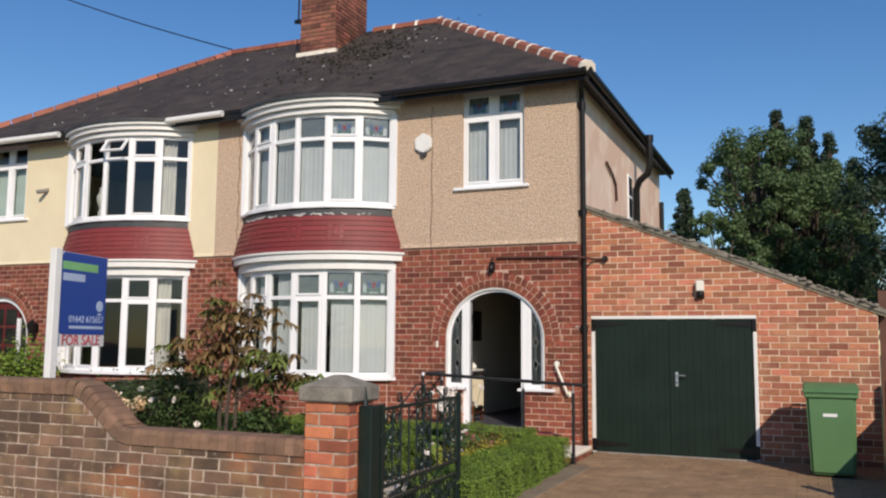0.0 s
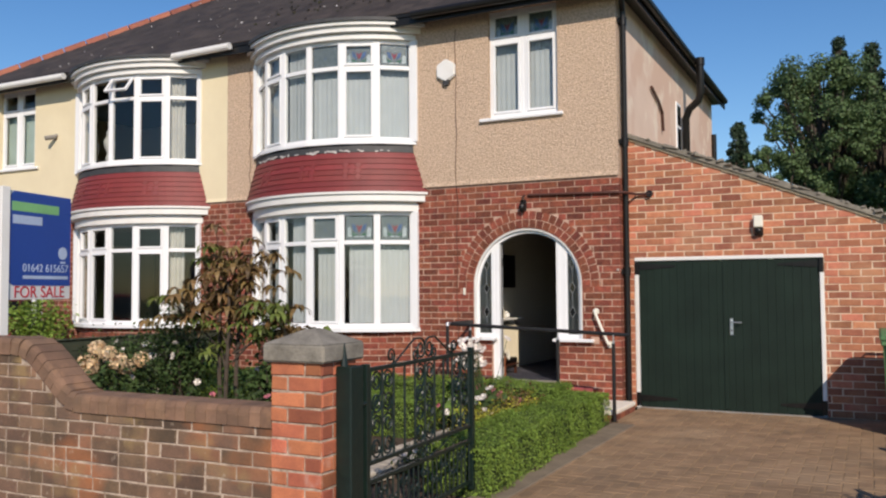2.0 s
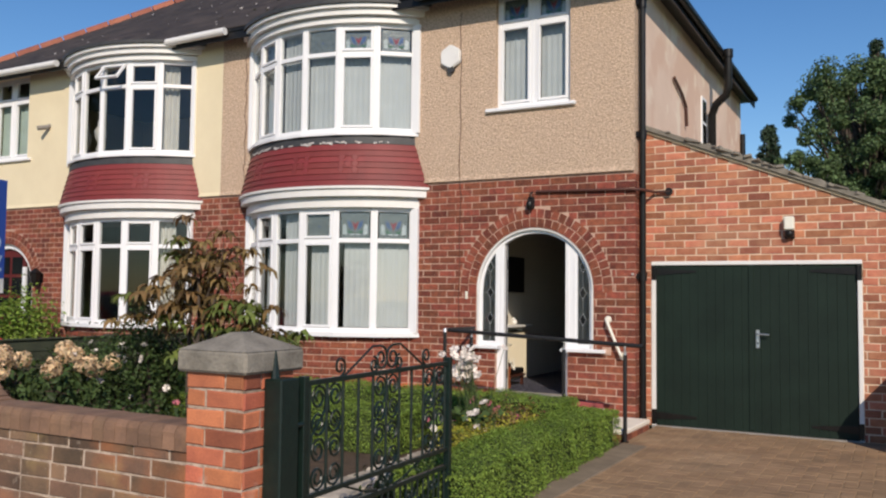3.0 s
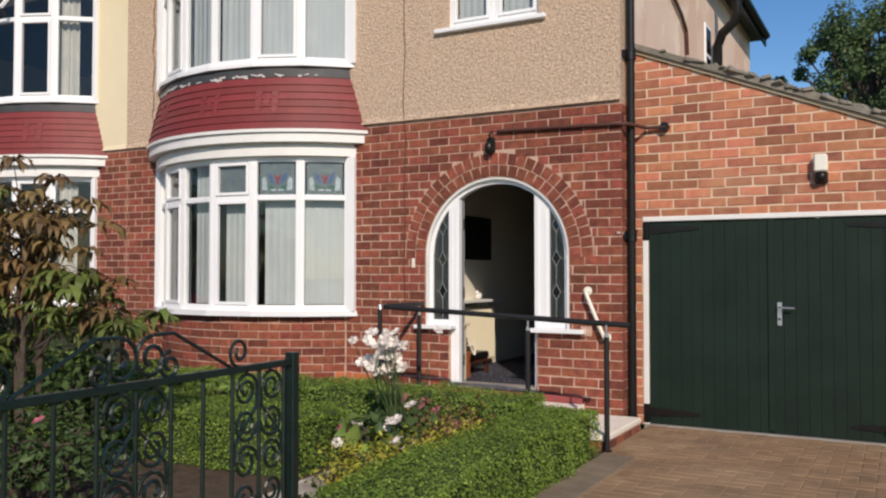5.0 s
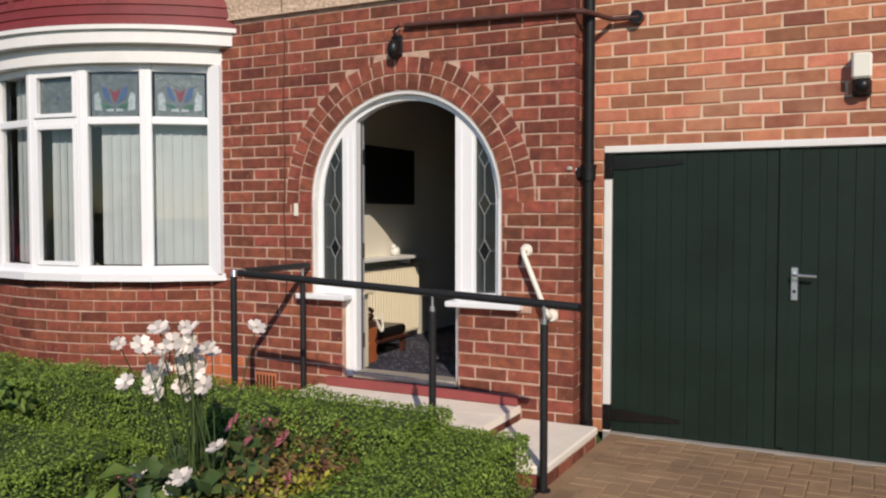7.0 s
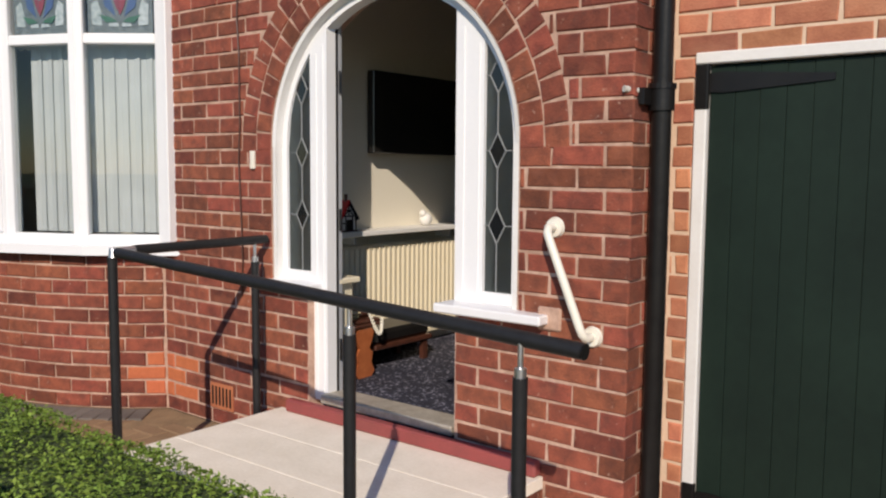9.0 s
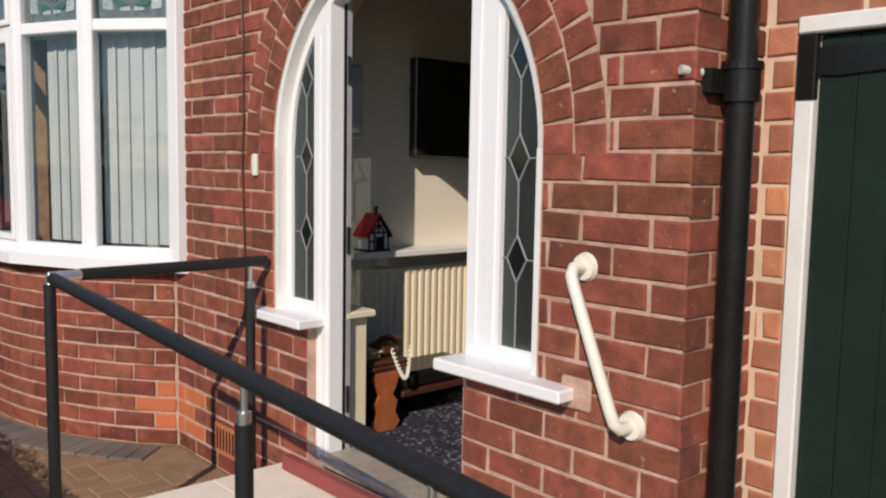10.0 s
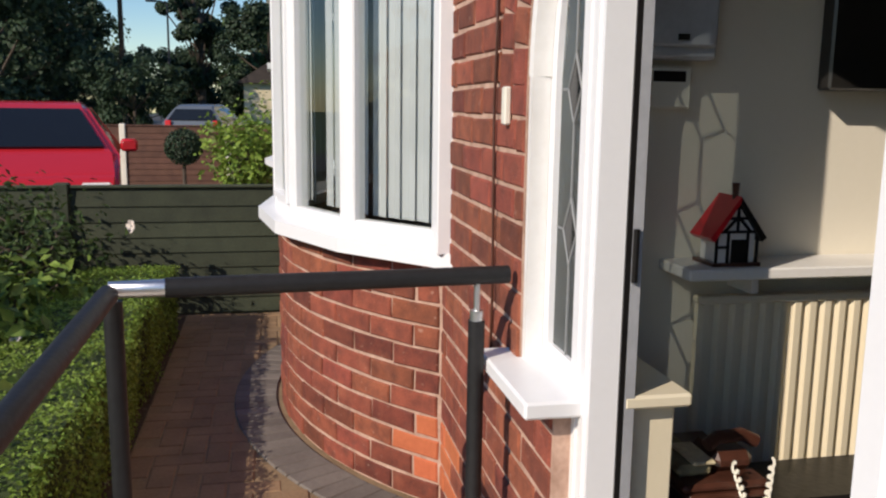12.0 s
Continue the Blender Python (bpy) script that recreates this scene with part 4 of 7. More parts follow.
# ---------------- porch ----------------
def porch():
    fr = structure("door_1", "white arched porch frame with leaded side lights, door standing open", "door")
    y0, y1 = FY + 0.05, FY + 0.12
    n = 40
    bm = bmesh.new()
    ro, ri = AR - 0.004, AR - 0.062
    prev = None
    for i in range(n + 1):
        a = math.pi * i / n
        q = [bm.verts.new((AX + r * math.cos(a), y, AZ + r * math.sin(a))) for r, y in ((ro, y0), (ri, y0), (ri, y1), (ro, y1))]
        if prev:
            for k in range(4):
                bm.faces.new((prev[k], prev[(k + 1) % 4], q[(k + 1) % 4], q[k]))
        prev = q
    for sx in (-1, 1):
        xo, xi = AX + sx * ro, AX + sx * ri
        box(bm, xo, xi, y0, y1, SILL, AZ)
    bmesh.ops.recalc_face_normals(bm, faces=bm.faces)
    part("arch_frame", bm, M_UPVC, fr)
    bm = bmesh.new()
    prev = None
    for i in range(n + 1):
        a = math.pi * i / n
        q = [bm.verts.new((AX + r * math.cos(a), y, AZ + r * math.sin(a))) for r, y in ((ro, FY + 0.002), (ro - 0.02, FY + 0.006), (ro - 0.026, y0 - 0.001), (ro, y0 - 0.001))]
        if prev:
            for k in range(4):
                bm.faces.new((prev[k], prev[(k + 1) % 4], q[(k + 1) % 4], q[k]))
        prev = q
    for sx in (-1, 1):
        box(bm, AX + sx * ro, AX + sx * (ro - 0.022), FY + 0.004, y0 - 0.001, SILL, AZ)
    bmesh.ops.recalc_face_normals(bm, faces=bm.faces)
    part("sealant_bead", bm, M_WHITE, fr)

    def post(x0, x1, zb, name):
        def top(x):
            return AZ + math.sqrt(ri * ri - (x - AX) ** 2) + 0.01
        bm = prism(bmesh.new(), [(x0, zb), (x1, zb), (x1, top(x1)), (x0, top(x0))], y0 - 0.004, y1, "y")
        part(name, bm, M_UPVC, fr)
        for xs in (x0 + 0.035, x1 - 0.035):
            bm = prism(bmesh.new(), [(xs - 0.012, zb + 0.01), (xs + 0.012, zb + 0.01), (xs + 0.012, top(xs) - 0.06), (xs - 0.012, top(xs) - 0.06)], y0 - 0.009, y0 - 0.004, "y")
            part("beading", bm, M_UPVC, fr)
    post(-4.728, -4.61, 0.262, "mullion")
    post(-3.812, -3.662, SILL, "mullion")
    part("jamb_trim", B(-3.812, -3.772, y0, y1, 0.262, SILL, bevel=0.004), M_UPVC, fr)
    part("door_seal", B(-4.6105, -4.604, y1 - 0.012, y1 + 0.0, 0.30, 2.2), M_BLACK, fr, "black rubber door seal")
    # the rebate is white plastic; its shade is painted in as grey
    part("door_seal", B(-4.6105, -4.602, y1 + 0.001, y1 + 0.022, 0.30, 2.2), mat("grey shaded door edge", (0.42, 0.43, 0.45), None, 6, 0.5, 0.02), fr, "white plastic door rebate greyed for its shade")
    for zh in (0.52, 1.18, 1.86):
        part("hinge", C((-4.598, y1 + 0.006, zh - 0.055), (-4.598, y1 + 0.006, zh + 0.055), 0.0065, n=10), M_BLACK, fr, "dark door hinge")
    part("door_seal", B(-3.824, -3.812, y1 - 0.03, y1 + 0.0, 0.30, 2.1), M_BLACK, fr)
    part("threshold", B(-4.62, -3.79, FY + 0.0, FY + 0.16, 0.262, 0.306, bevel=0.006), mat("worn aluminium sill", (0.55, 0.5, 0.42), (0.35, 0.3, 0.24), 12, 0.5, 0.3, metal=0.3), fr)
    for xa, xb in ((AX - AR - 0.095, -4.64), (-3.83, AX + AR + 0.16)):
        part("window_sill", B(xa, xb, FY - 0.085, y1, SILL - 0.035, SILL + 0.004, bevel=0.006), M_UPVC, fr)
    for side in (-1, 1):
        xa, xb = (AX - ri, -4.728) if side < 0 else (-3.662, AX + ri)
        poly = [(xa, SILL + 0.05), (xb, SILL + 0.05)]
        k = 10
        xs = [xb + (xa - xb) * i / k for i in range(k + 1)]
        poly += [(x, AZ + math.sqrt(max(0, ri * ri - (x - AX) ** 2))) for x in xs]
        ob = part("side_light", prism(bmesh.new(), poly, y0 + 0.014, y0 + 0.020, "y"), M_RIPPLE, fr, "rippled leaded glass")
        bm = bmesh.new()
        box(bm, xa - 0.003, xb + 0.003, y0, y1, SILL + 0.004, SILL + 0.055, 0.004)
        e = 0.022
        inner = xb if side < 0 else xa
        outer = xa if side < 0 else xb
        part("bottom_rail", bm, M_UPVC, fr)
        # leads and bevelled diamonds
        xm = (xa + xb) / 2 + side * -0.012
        bm = bmesh.new()
        zs = [1.20, 1.515, 1.83]
        yl = y0 + 0.010
        z = SILL + 0.055
        for zc in zs:
            tube(bm, [(xm, yl, z), (xm, yl, zc - 0.075)], 0.0032, 6)
            for sx in (-1, 1):
                tube(bm, [(xm, yl, zc - 0.075), (xm + sx * 0.042, yl, zc), (xm, yl, zc + 0.075)], 0.0036, 6)
                tube(bm, [(xm + sx * 0.042, yl, zc), (xm + sx * 0.085, yl, zc + 0.0)], 0.003, 6)
            z = zc + 0.075
        tube(bm, [(xm, yl, z), (xm, yl, z + 0.06)], 0.0032, 6)
        part("leading", bm, mat("lead came", (0.26, 0.27, 0.27), None, 9, 0.6, 0.1) if side < 0 else bpy.data.materials["lead came"], fr)
        for zc in zs:
            part("diamond", prism(bmesh.new(), [(xm, zc - 0.072), (xm + 0.039, zc), (xm, zc + 0.072), (xm - 0.039, zc)], yl - 0.001, yl + 0.003, "y"), M_DARKGLASS, fr, "dark bevelled diamond").visible_shadow = False
    # lining under the side light and the inside board
    part("window_board", B(-5.0, -4.60, y1, FY + 0.275, SILL - 0.01, SILL + 0.02, bevel=0.006), M_LAMINATE, fr)
    part("lining", B(-4.70, -4.64, y1, FY + 0.255, 0.30, SILL - 0.01, bevel=0.004), M_LAMINATE, fr)
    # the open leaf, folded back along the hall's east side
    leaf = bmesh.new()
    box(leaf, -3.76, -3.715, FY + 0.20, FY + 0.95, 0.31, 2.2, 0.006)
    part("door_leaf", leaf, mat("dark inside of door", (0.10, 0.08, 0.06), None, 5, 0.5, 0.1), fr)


porch()

step = structure("door_step", "pale concrete door step with a red painted nosing", "step")
part("landing_core", B(-4.88, -3.33, 10.695, FY - 0.006, 0.0, 0.15), M_MORTAR, step)
for ya, yb in ((10.67, 10.9565), (10.9585, 11.2785), (11.2805, FY - 0.005)):
    part("landing_slab", B(-4.9, -3.31, ya, yb, 0.145, 0.195, bevel=0.002), M_CONC, step)
lay_bricks(step, lambda u, z: Matrix.Translation((-3.325, u, z)) @ pose(0, 0, 0, 0, 0, 90), 10.70, FY - 0.02, 0.0, 0.148, M_BRICK, seed=33, course=0.074)
lay_bricks(step, lambda u, z: Matrix.Translation((u, 10.69, z)), -4.88, -3.33, 0.0, 0.148, M_BRICK, seed=34, course=0.074)
part("lower_tread", B(-3.30, -2.79, 10.645, FY - 0.005, 0.065, 0.115, bevel=0.01), M_CONC, step)
part("red_nosing", B(-4.82, -3.32, FY - 0.055, FY - 0.004, 0.197, 0.262, bevel=0.008), M_REDSTEP, step)
part("lower_riser", B(-3.29, -2.80, 10.665, FY - 0.01, -0.01, 0.0645), M_MORTAR, step)
lay_bricks(step, lambda u, z: Matrix.Translation((-2.80, u, z)) @ pose(0, 0, 0, 0, 0, 90), 10.67, FY - 0.02, -0.01, 0.066, M_BRICK, seed=31, course=0.075)
lay_bricks(step, lambda u, z: Matrix.Translation((u, 10.665, z)), -3.28, -2.81, -0.01, 0.066, M_BRICK, seed=32, course=0.075)


# ---------------- rails and fittings on the front ----------------
def handrail():
    r = thing("handrail", "black sleeved tubular handrail with steel joints beside the step", "handrail", (-4.905, 10.675, 0))
    P = [Vector(p) for p in ((-4.905, 10.675, 1.075), (-2.60, 10.62, 0.975), (-4.985, 11.58, 1.07))]
    smooth(part("top_rail", tube(bmesh.new(), [P[0] + (P[1] - P[0]) * t for t in (0.02, 0.5, 1.0)], 0.0225, 14), M_FOAM, r))
    smooth(part("return_rail", tube(bmesh.new(), [P[0] + (P[2] - P[0]) * t for t in (0.12, 0.5, 1.0)], 0.0225, 14), M_FOAM, r))
    smooth(part("elbow", tube(bmesh.new(), [P[0] - Vector((0, 0, 0.05)), P[0], P[0] + (P[2] - P[0]) * 0.13], 0.0195, 12), M_STEEL, r, "bright steel elbow"))
    part("end_cap", C(P[1], P[1] + (P[1] - P[0]).normalized() * 0.006, 0.0225), M_BLACK, r)
    for x, y, zt, zb in ((-4.905, 10.675, 1.05, 0.0), (-3.453, 10.638, 1.008, 0.0), (-2.785, 10.612, 0.98, 0.0), (-4.975, 11.50, 1.06, 0.0)):
        corner = x == -4.905
        p = part("post", C((x, y, zb), (x, y, zt if corner else zt - 0.10), 0.021, n=14), M_FOAM, r)
        smooth(p)
        if not corner:
            part("collar", C((x, y, zt - 0.10), (x, y, zt - 0.075), 0.017), M_STEEL, p, "bright steel collar")
            part("pin", C((x, y, zt - 0.076), (x, y, zt), 0.008), M_STEEL, p)
        part("foot_plate", C((x, y, zb), (x, y, zb + 0.012), 0.038), M_BLACK, p)


def grab_bar():
    g = thing("grab_bar", "ivory plastic grab bar screwed to a brick wall", "grab bar", (-3.2, FY, 1.0))
    a, b = Vector((-3.273, FY - 0.007, 1.213)), Vector((-3.098, FY - 0.007, 0.80))
    d = (b - a).normalized()
    o = Vector((0, -0.075, 0))
    pts = [a + Vector((0, -0.01, 0)), a + o * 0.75, a + o * 0.97 + d * 0.02, a + o + d * 0.05, b + o - d * 0.05, b + o * 0.97 - d * 0.02, b + o * 0.75, b + Vector((0, -0.01, 0))]
    smooth(part("bar", tube(bmesh.new(), pts, 0.017, 14), M_IVORY, g), 60)
    for p in (a, b):
        smooth(part("flange", C(p, p + Vector((0, -0.016, 0)), 0.042, 0.036, 24), M_IVORY, g))


def downpipe():
    d = thing("downpipe", "black cast iron rainwater downpipe in the corner of a house", "downpipe", (-2.905, 11.74, 0))
    x, y = -2.905, 11.735
    smooth(part("pipe", tube(bmesh.new(), [(x, y, 0.09), (x, y, 4.95), (x, y - 0.02, 5.05), (x + 0.06, y - 0.36, 5.24)], 0.037, 16), M_BLACK, d))
    for z in (1.71, 3.35, 4.9):
        smooth(part("socket", C((x, y, z - 0.05), (x, y, z + 0.045), 0.047, n=18), M_BLACK, d))
        part("socket_rim", C((x, y, z + 0.03), (x, y, z + 0.05), 0.052, n=18), M_BLACK, d)
        bm = tube(bmesh.new(), [(x, y, z - 0.01), (x - 0.07, y - 0.04, z - 0.005), (x - 0.09, y - 0.02, z)], 0.011, 8)
        box(bm, HX + 0.001, HX + 0.03, y - 0.1, y + 0.02, z - 0.03, z + 0.03)
        part("bracket", bm, M_BLACK, d)
    smooth(part("shoe", tube(bmesh.new(), [(x, y, 0.12), (x, y, 0.06), (x + 0.02, y - 0.09, 0.02)], 0.041, 14), M_BLACK, d))
    part("bracket_bolt", C((x - 0.055, FY + 0.03, 1.73), (x - 0.085, FY - 0.02, 1.735), 0.012), mat("flaked white paint", (0.6, 0.58, 0.52), None, 30, 0.7, 0.3), d)


def conduit():
    c = thing("conduit", "rusty dark waste pipe running level across a brick front", "pipe", (-4.16, FY - 0.03, 2.71))
    y = FY - 0.034
    smooth(part("pipe", tube(bmesh.new(), [(-4.16, y, 2.735), (-3.5, y, 2.72), (-2.99, y, 2.705), (-2.90, y + 0.01, 2.70), (-2.80, GY - 0.05, 2.70), (-2.63, GY - 0.045, 2.70)], 0.017, 10), mat("rusty pipe", (0.10, 0.035, 0.025), (0.06, 0.022, 0.016), 20, 0.7, 0.3), c))
    smooth(part("end_boss", C((-2.645, GY - 0.06, 2.70), (-2.645, GY, 2.70), 0.042, n=18), M_BLACK, c))
    l = thing("porch_lamp", "small black bulkhead lamp over an arched porch", "lamp", (-4.235, FY, 2.6))
    bm = bmesh.new()
    bmesh.ops.create_uvsphere(bm, u_segments=16, v_segments=10, radius=0.055, matrix=Matrix.Translation((-4.235, FY - 0.055, 2.575)) @ Matrix.Diagonal((0.85, 0.9, 1.25, 1)))
    smooth(part("bowl", bm, M_BLACK, l))
    part("back_plate", B(-4.28, -4.19, FY - 0.02, FY - 0.003, 2.53, 2.68, bevel=0.01), M_BLACK, l)
    part("hook", tube(bmesh.new(), [(-4.235, FY - 0.03, 2.66), (-4.24, FY - 0.05, 2.70), (-4.2, FY - 0.04, 2.735)], 0.009), M_BLACK, l)


handrail()
grab_bar()
downpipe()
conduit()

alarm = thing("alarm_box", "white six-sided burglar alarm box on a rendered wall", "alarm box", (-5.34, FY, 4.52))
bm = prism(bmesh.new(), [(-5.34 + 0.16 * math.cos(math.pi / 6 + k * math.pi / 3), 4.53 + 0.165 * math.sin(math.pi / 6 + k * math.pi / 3)) for k in range(6)], FY - 0.08, FY - 0.018, "y")
bmesh.ops.bevel(bm, geom=list(bm.edges), offset=0.015, segments=2, affect="EDGES")
part("cover", bm, M_WHITE, alarm)
part("sounder_grille", C((-5.34, FY - 0.07, 4.37), (-5.34, FY - 0.02, 4.37), 0.05), M_LEAD, alarm)
bell = thing("bell_push", "small white door bell push on the brickwork", "bell push", (-5.1, FY, 1.48))
part("plate", B(-5.118, -5.085, FY - 0.022, FY - 0.004, 1.43, 1.525, bevel=0.004), M_IVORY, bell)
for nm, x, z0, z1, wob in (("wall_cable", -5.205, 0.75, 5.1, 0.012), ("wall_cable", -8.78, 2.98, 5.0, 0.02)):
    c = thing(nm, "thin dark cable clipped down a house front", "cable", (x, FY, z0), group="cables")
    pts = [(x + wob * math.sin(k * 1.3) * (1 if k % 3 else 0.2), FY - (0.028 if z0 + (z1 - z0) * k / 24 > 2.92 else 0.014), z0 + (z1 - z0) * k / 24) for k in range(25)]
    part("cable_run", tube(bmesh.new(), pts, 0.0045, 6), M_DKWOOD, c)
air = thing("air_brick", "terracotta air brick low in the front wall", "air brick", (-5.4, FY, 0.15))
part("frame", B(-5.5, -5.30, FY - 0.012, FY - 0.006, 0.09, 0.235), M_BRICK_P, air)
for k in range(6):
    part("slot", B(-5.485 + k * 0.031, -5.470 + k * 0.031, FY - 0.0135, FY - 0.0122, 0.11, 0.215), M_BLACK, air)
patch = thing("mortar_patch", "rough pale mortar patch at the end of a sill", "mortar patch", (-3.33, FY, 0.86))
part("mortar", B(-3.345, -3.235, FY - 0.02, FY - 0.004, 0.80, 0.895, bevel=0.008), M_MORTAR, patch)

# ---------------- garage ----------------
GX0, GX1, GH = -2.958, 0.78, 1.89
DX0, DX1 = -2.86, -0.655


def gz(x):
    return 3.44 - 0.4068 * (x + 2.93)


def garage():
    w = structure("wall_garage", "orange-red brick garage front with a sloping top", "wall")
    bm = bmesh.new()
    for x0, x1, zb in ((GX0, DX0, 0), (DX0, DX1, GH), (DX1, GX1, 0)):
        prism(bm, [(x0, zb), (x1, zb), (x1, gz(x1)), (x0, gz(x0))], GY, GY + 0.22, "y")
    part("mortar_bed", bm, mat("pale mortar", (0.74, 0.56, 0.41), (0.60, 0.44, 0.31), 10, 0.95, 0.3), w)

    def holes(z):
        out = [(GX0 + (3.43 - z) / 0.4068 - 0.02, 9)] if z > gz(GX1) - 0.05 else []
        if z < GH:
            out.append((DX0, DX1))
        return out
    lay_bricks(w, lambda u, z: Matrix.Translation((u, GY, z)), GX0 + 0.01, GX1, 0.0, 3.40, M_BRICK_G, holes, alone=lambda u, z: z > 0.0, seed=7)
    rf = structure("roof_garage", "mossy grey lean-to garage roof", "roof")
    bm = prism(bmesh.new(), [(GX0 + 0.0, gz(GX0) + 0.005), (GX1 + 0.12, gz(GX1 + 0.12) + 0.005), (GX1 + 0.12, gz(GX1 + 0.12) + 0.06), (GX0 + 0.0, gz(GX0) + 0.06)], GY - 0.05, 18.6, "y")
    part("sheet", bm, M_STONE, rf)
    bm = prism(bmesh.new(), [(GX0, gz(GX0) - 0.03), (GX1 + 0.1, gz(GX1 + 0.1) - 0.03), (GX1 + 0.1, gz(GX1 + 0.1) + 0.004), (GX0, gz(GX0) + 0.004)], GY - 0.025, GY - 0.008, "y")
    part("barge_board", bm, mat("pale barge board", (0.5, 0.4, 0.27), None, 5, 0.8, 0.2), rf)
    rng = random.Random(2)
    for k in range(60):
        x = rng.uniform(GX0 + 0.05, GX1)
        m = Matrix.Translation((x, GY - 0.04 + rng.uniform(-0.01, 0.05), gz(x) + 0.055)) @ pose(0, 0, 0, rng.uniform(-20, 20), 22 + rng.uniform(-8, 8), rng.uniform(0, 90))
        block("moss_lump", m, rng.choice((0.06, 0.1, 0.14)), rng.choice((0.05, 0.08)), rng.choice((0.02, 0.035)), M_STONE, rf, 0.008)
    for nm, b in (("wall_garage_east", (GX1 - 0.2, GX1, GY + 0.22, 18.5, 0, gz(GX1) - 0.01)), ("wall_garage_back", (GX0, GX1, 18.3, 18.5, 0, 1.9))):
        tagged(part(nm, B(*b), M_BRICK_G), "brick outer wall of the lean-to garage", "wall", kind="structure")
    g = structure("door_2", "dark green boarded double garage doors, closed", "door")
    for nm, b in (("frame_side", (DX0, DX0 + 0.05, GY - 0.012, GY + 0.09, 0.0, GH - 0.045)), ("frame_side", (DX1 - 0.045, DX1, GY - 0.012, GY + 0.09, 0.0, GH - 0.045)), ("frame_head", (DX0, DX1, GY - 0.014, GY + 0.09, GH - 0.045, GH))):
        part(nm, B(*b, bevel=0.005), M_WHITE, g)
    mid = (DX0 + DX1) / 2 + 0.0
    for k, (a, b) in enumerate(((DX0 + 0.055, mid - 0.004), (mid + 0.004, DX1 - 0.05))):
        leaf = part("leaf", B(a, b, GY + 0.035, GY + 0.07, 0.03, GH - 0.05), M_GREEN, g)
        n = 11
        for i in range(n):
            xa, xb = a + (b - a) * i / n, a + (b - a) * (i + 1) / n
            part("board", B(xa + 0.0006, xb - 0.0006, GY + 0.012 + (0.0015 if i % 2 else 0), GY + 0.036, 0.012, GH - 0.052, bevel=0.0015), M_GREEN, leaf)
        hx = a if k == 0 else b
        s = 1 if k == 0 else -1
        for z in (GH - 0.115, 0.12):
            bm = prism(bmesh.new(), [(hx, z - 0.035), (hx + s * 0.05, z - 0.04), (hx + s * 0.45, z - 0.012), (hx + s * 0.45, z + 0.012), (hx + s * 0.05, z + 0.04), (hx, z + 0.035)], GY + 0.004, GY + 0.0125, "y")
            part("strap_hinge", bm, M_BLACK, leaf, "black iron strap hinge")
            part("hinge_plate", B(hx - s * 0.05, hx, GY - 0.02, GY + 0.008, z - 0.10, z + 0.07, bevel=0.004), M_BLACK, leaf)
    part("sill_strip", B(DX0 + 0.01, DX1 - 0.01, GY - 0.035, GY + 0.09, -0.05, 0.008, bevel=0.004), M_FLAG, g)
    part("cover_strip", B(mid - 0.028, mid + 0.028, GY + 0.0, GY + 0.013, 0.03, GH - 0.052, bevel=0.004), M_GREEN, g)
    hp = part("handle_plate", B(mid + 0.045, mid + 0.085, GY + 0.0, GY + 0.012, 0.93, 1.13, bevel=0.004), M_STEEL, g, "steel door handle plate")
    part("lever", tube(bmesh.new(), [(mid + 0.065, GY + 0.0, 1.085), (mid + 0.065, GY - 0.035, 1.085), (mid + 0.08, GY - 0.045, 1.085), (mid + 0.19, GY - 0.045, 1.08)], 0.009), M_STEEL, hp)
    part("keyhole", C((mid + 0.065, GY + 0.0005, 0.985), (mid + 0.065, GY - 0.003, 0.985), 0.01), M_BLACK, hp)
    s = thing("security_light", "cream security light with a black sensor above garage doors", "security light", (-1.35, GY, 2.2))
    part("housing", B(-1.405, -1.30, GY - 0.10, GY - 0.006, 2.215, 2.36, bevel=0.012), M_IVORY, s)
    bm = bmesh.new()
    bmesh.ops.create_uvsphere(bm, u_segments=14, v_segments=10, radius=0.048, matrix=Matrix.Translation((-1.35, GY - 0.06, 2.175)))
    smooth(part("sensor", bm, M_BLACK, s))
    part("neck", B(-1.40, -1.30, GY - 0.05, GY - 0.006, 2.12, 2.215, bevel=0.008), M_BLACK, s)


garage()

# side wall fittings above the garage roof
fl = thing("flue_pipe", "black flue pipe with a cowl on a side wall", "flue", (HX + 0.09, 15.65, 2.4))
smooth(part("pipe", tube(bmesh.new(), [(HX + 0.09, 15.65, 2.4), (HX + 0.09, 15.65, 4.35), (HX + 0.16, 15.6, 4.5), (HX + 0.32, 15.55, 4.62), (HX + 0.36, 15.52, 4.75), (HX + 0.36, 15.52, 5.25)], 0.062, 14), M_BLACK, fl))
smooth(part("cowl", C((HX + 0.36, 15.52, 5.2), (HX + 0.36, 15.52, 5.32), 0.078, n=16), M_BLACK, fl))
dp2 = thing("downpipe", "black rear downpipe on a side wall", "downpipe", (HX + 0.05, 18.75, 3))
smooth(part("pipe", tube(bmesh.new(), [(HX + 0.05, 18.8, 2.0), (HX + 0.05, 18.8, 4.6)], 0.05, 12), M_BLACK, dp2))
w7 = structure("window_7", "small white window in a rendered side wall", "window")
part("window_frame", B(HX - 0.03, HX + 0.02, 15.25, 15.6, 3.75, 4.58, bevel=0.006), M_UPVC, w7)
for z0, z1 in ((3.80, 4.15), (4.20, 4.53)):
    part("pane", B(HX + 0.02, HX + 0.024, 15.29, 15.56, z0, z1), M_DARKGLASS, w7)
sp = thing("wall_pipe", "short dark overflow pipe on a side wall", "pipe", (HX, 14.3, 4.4))
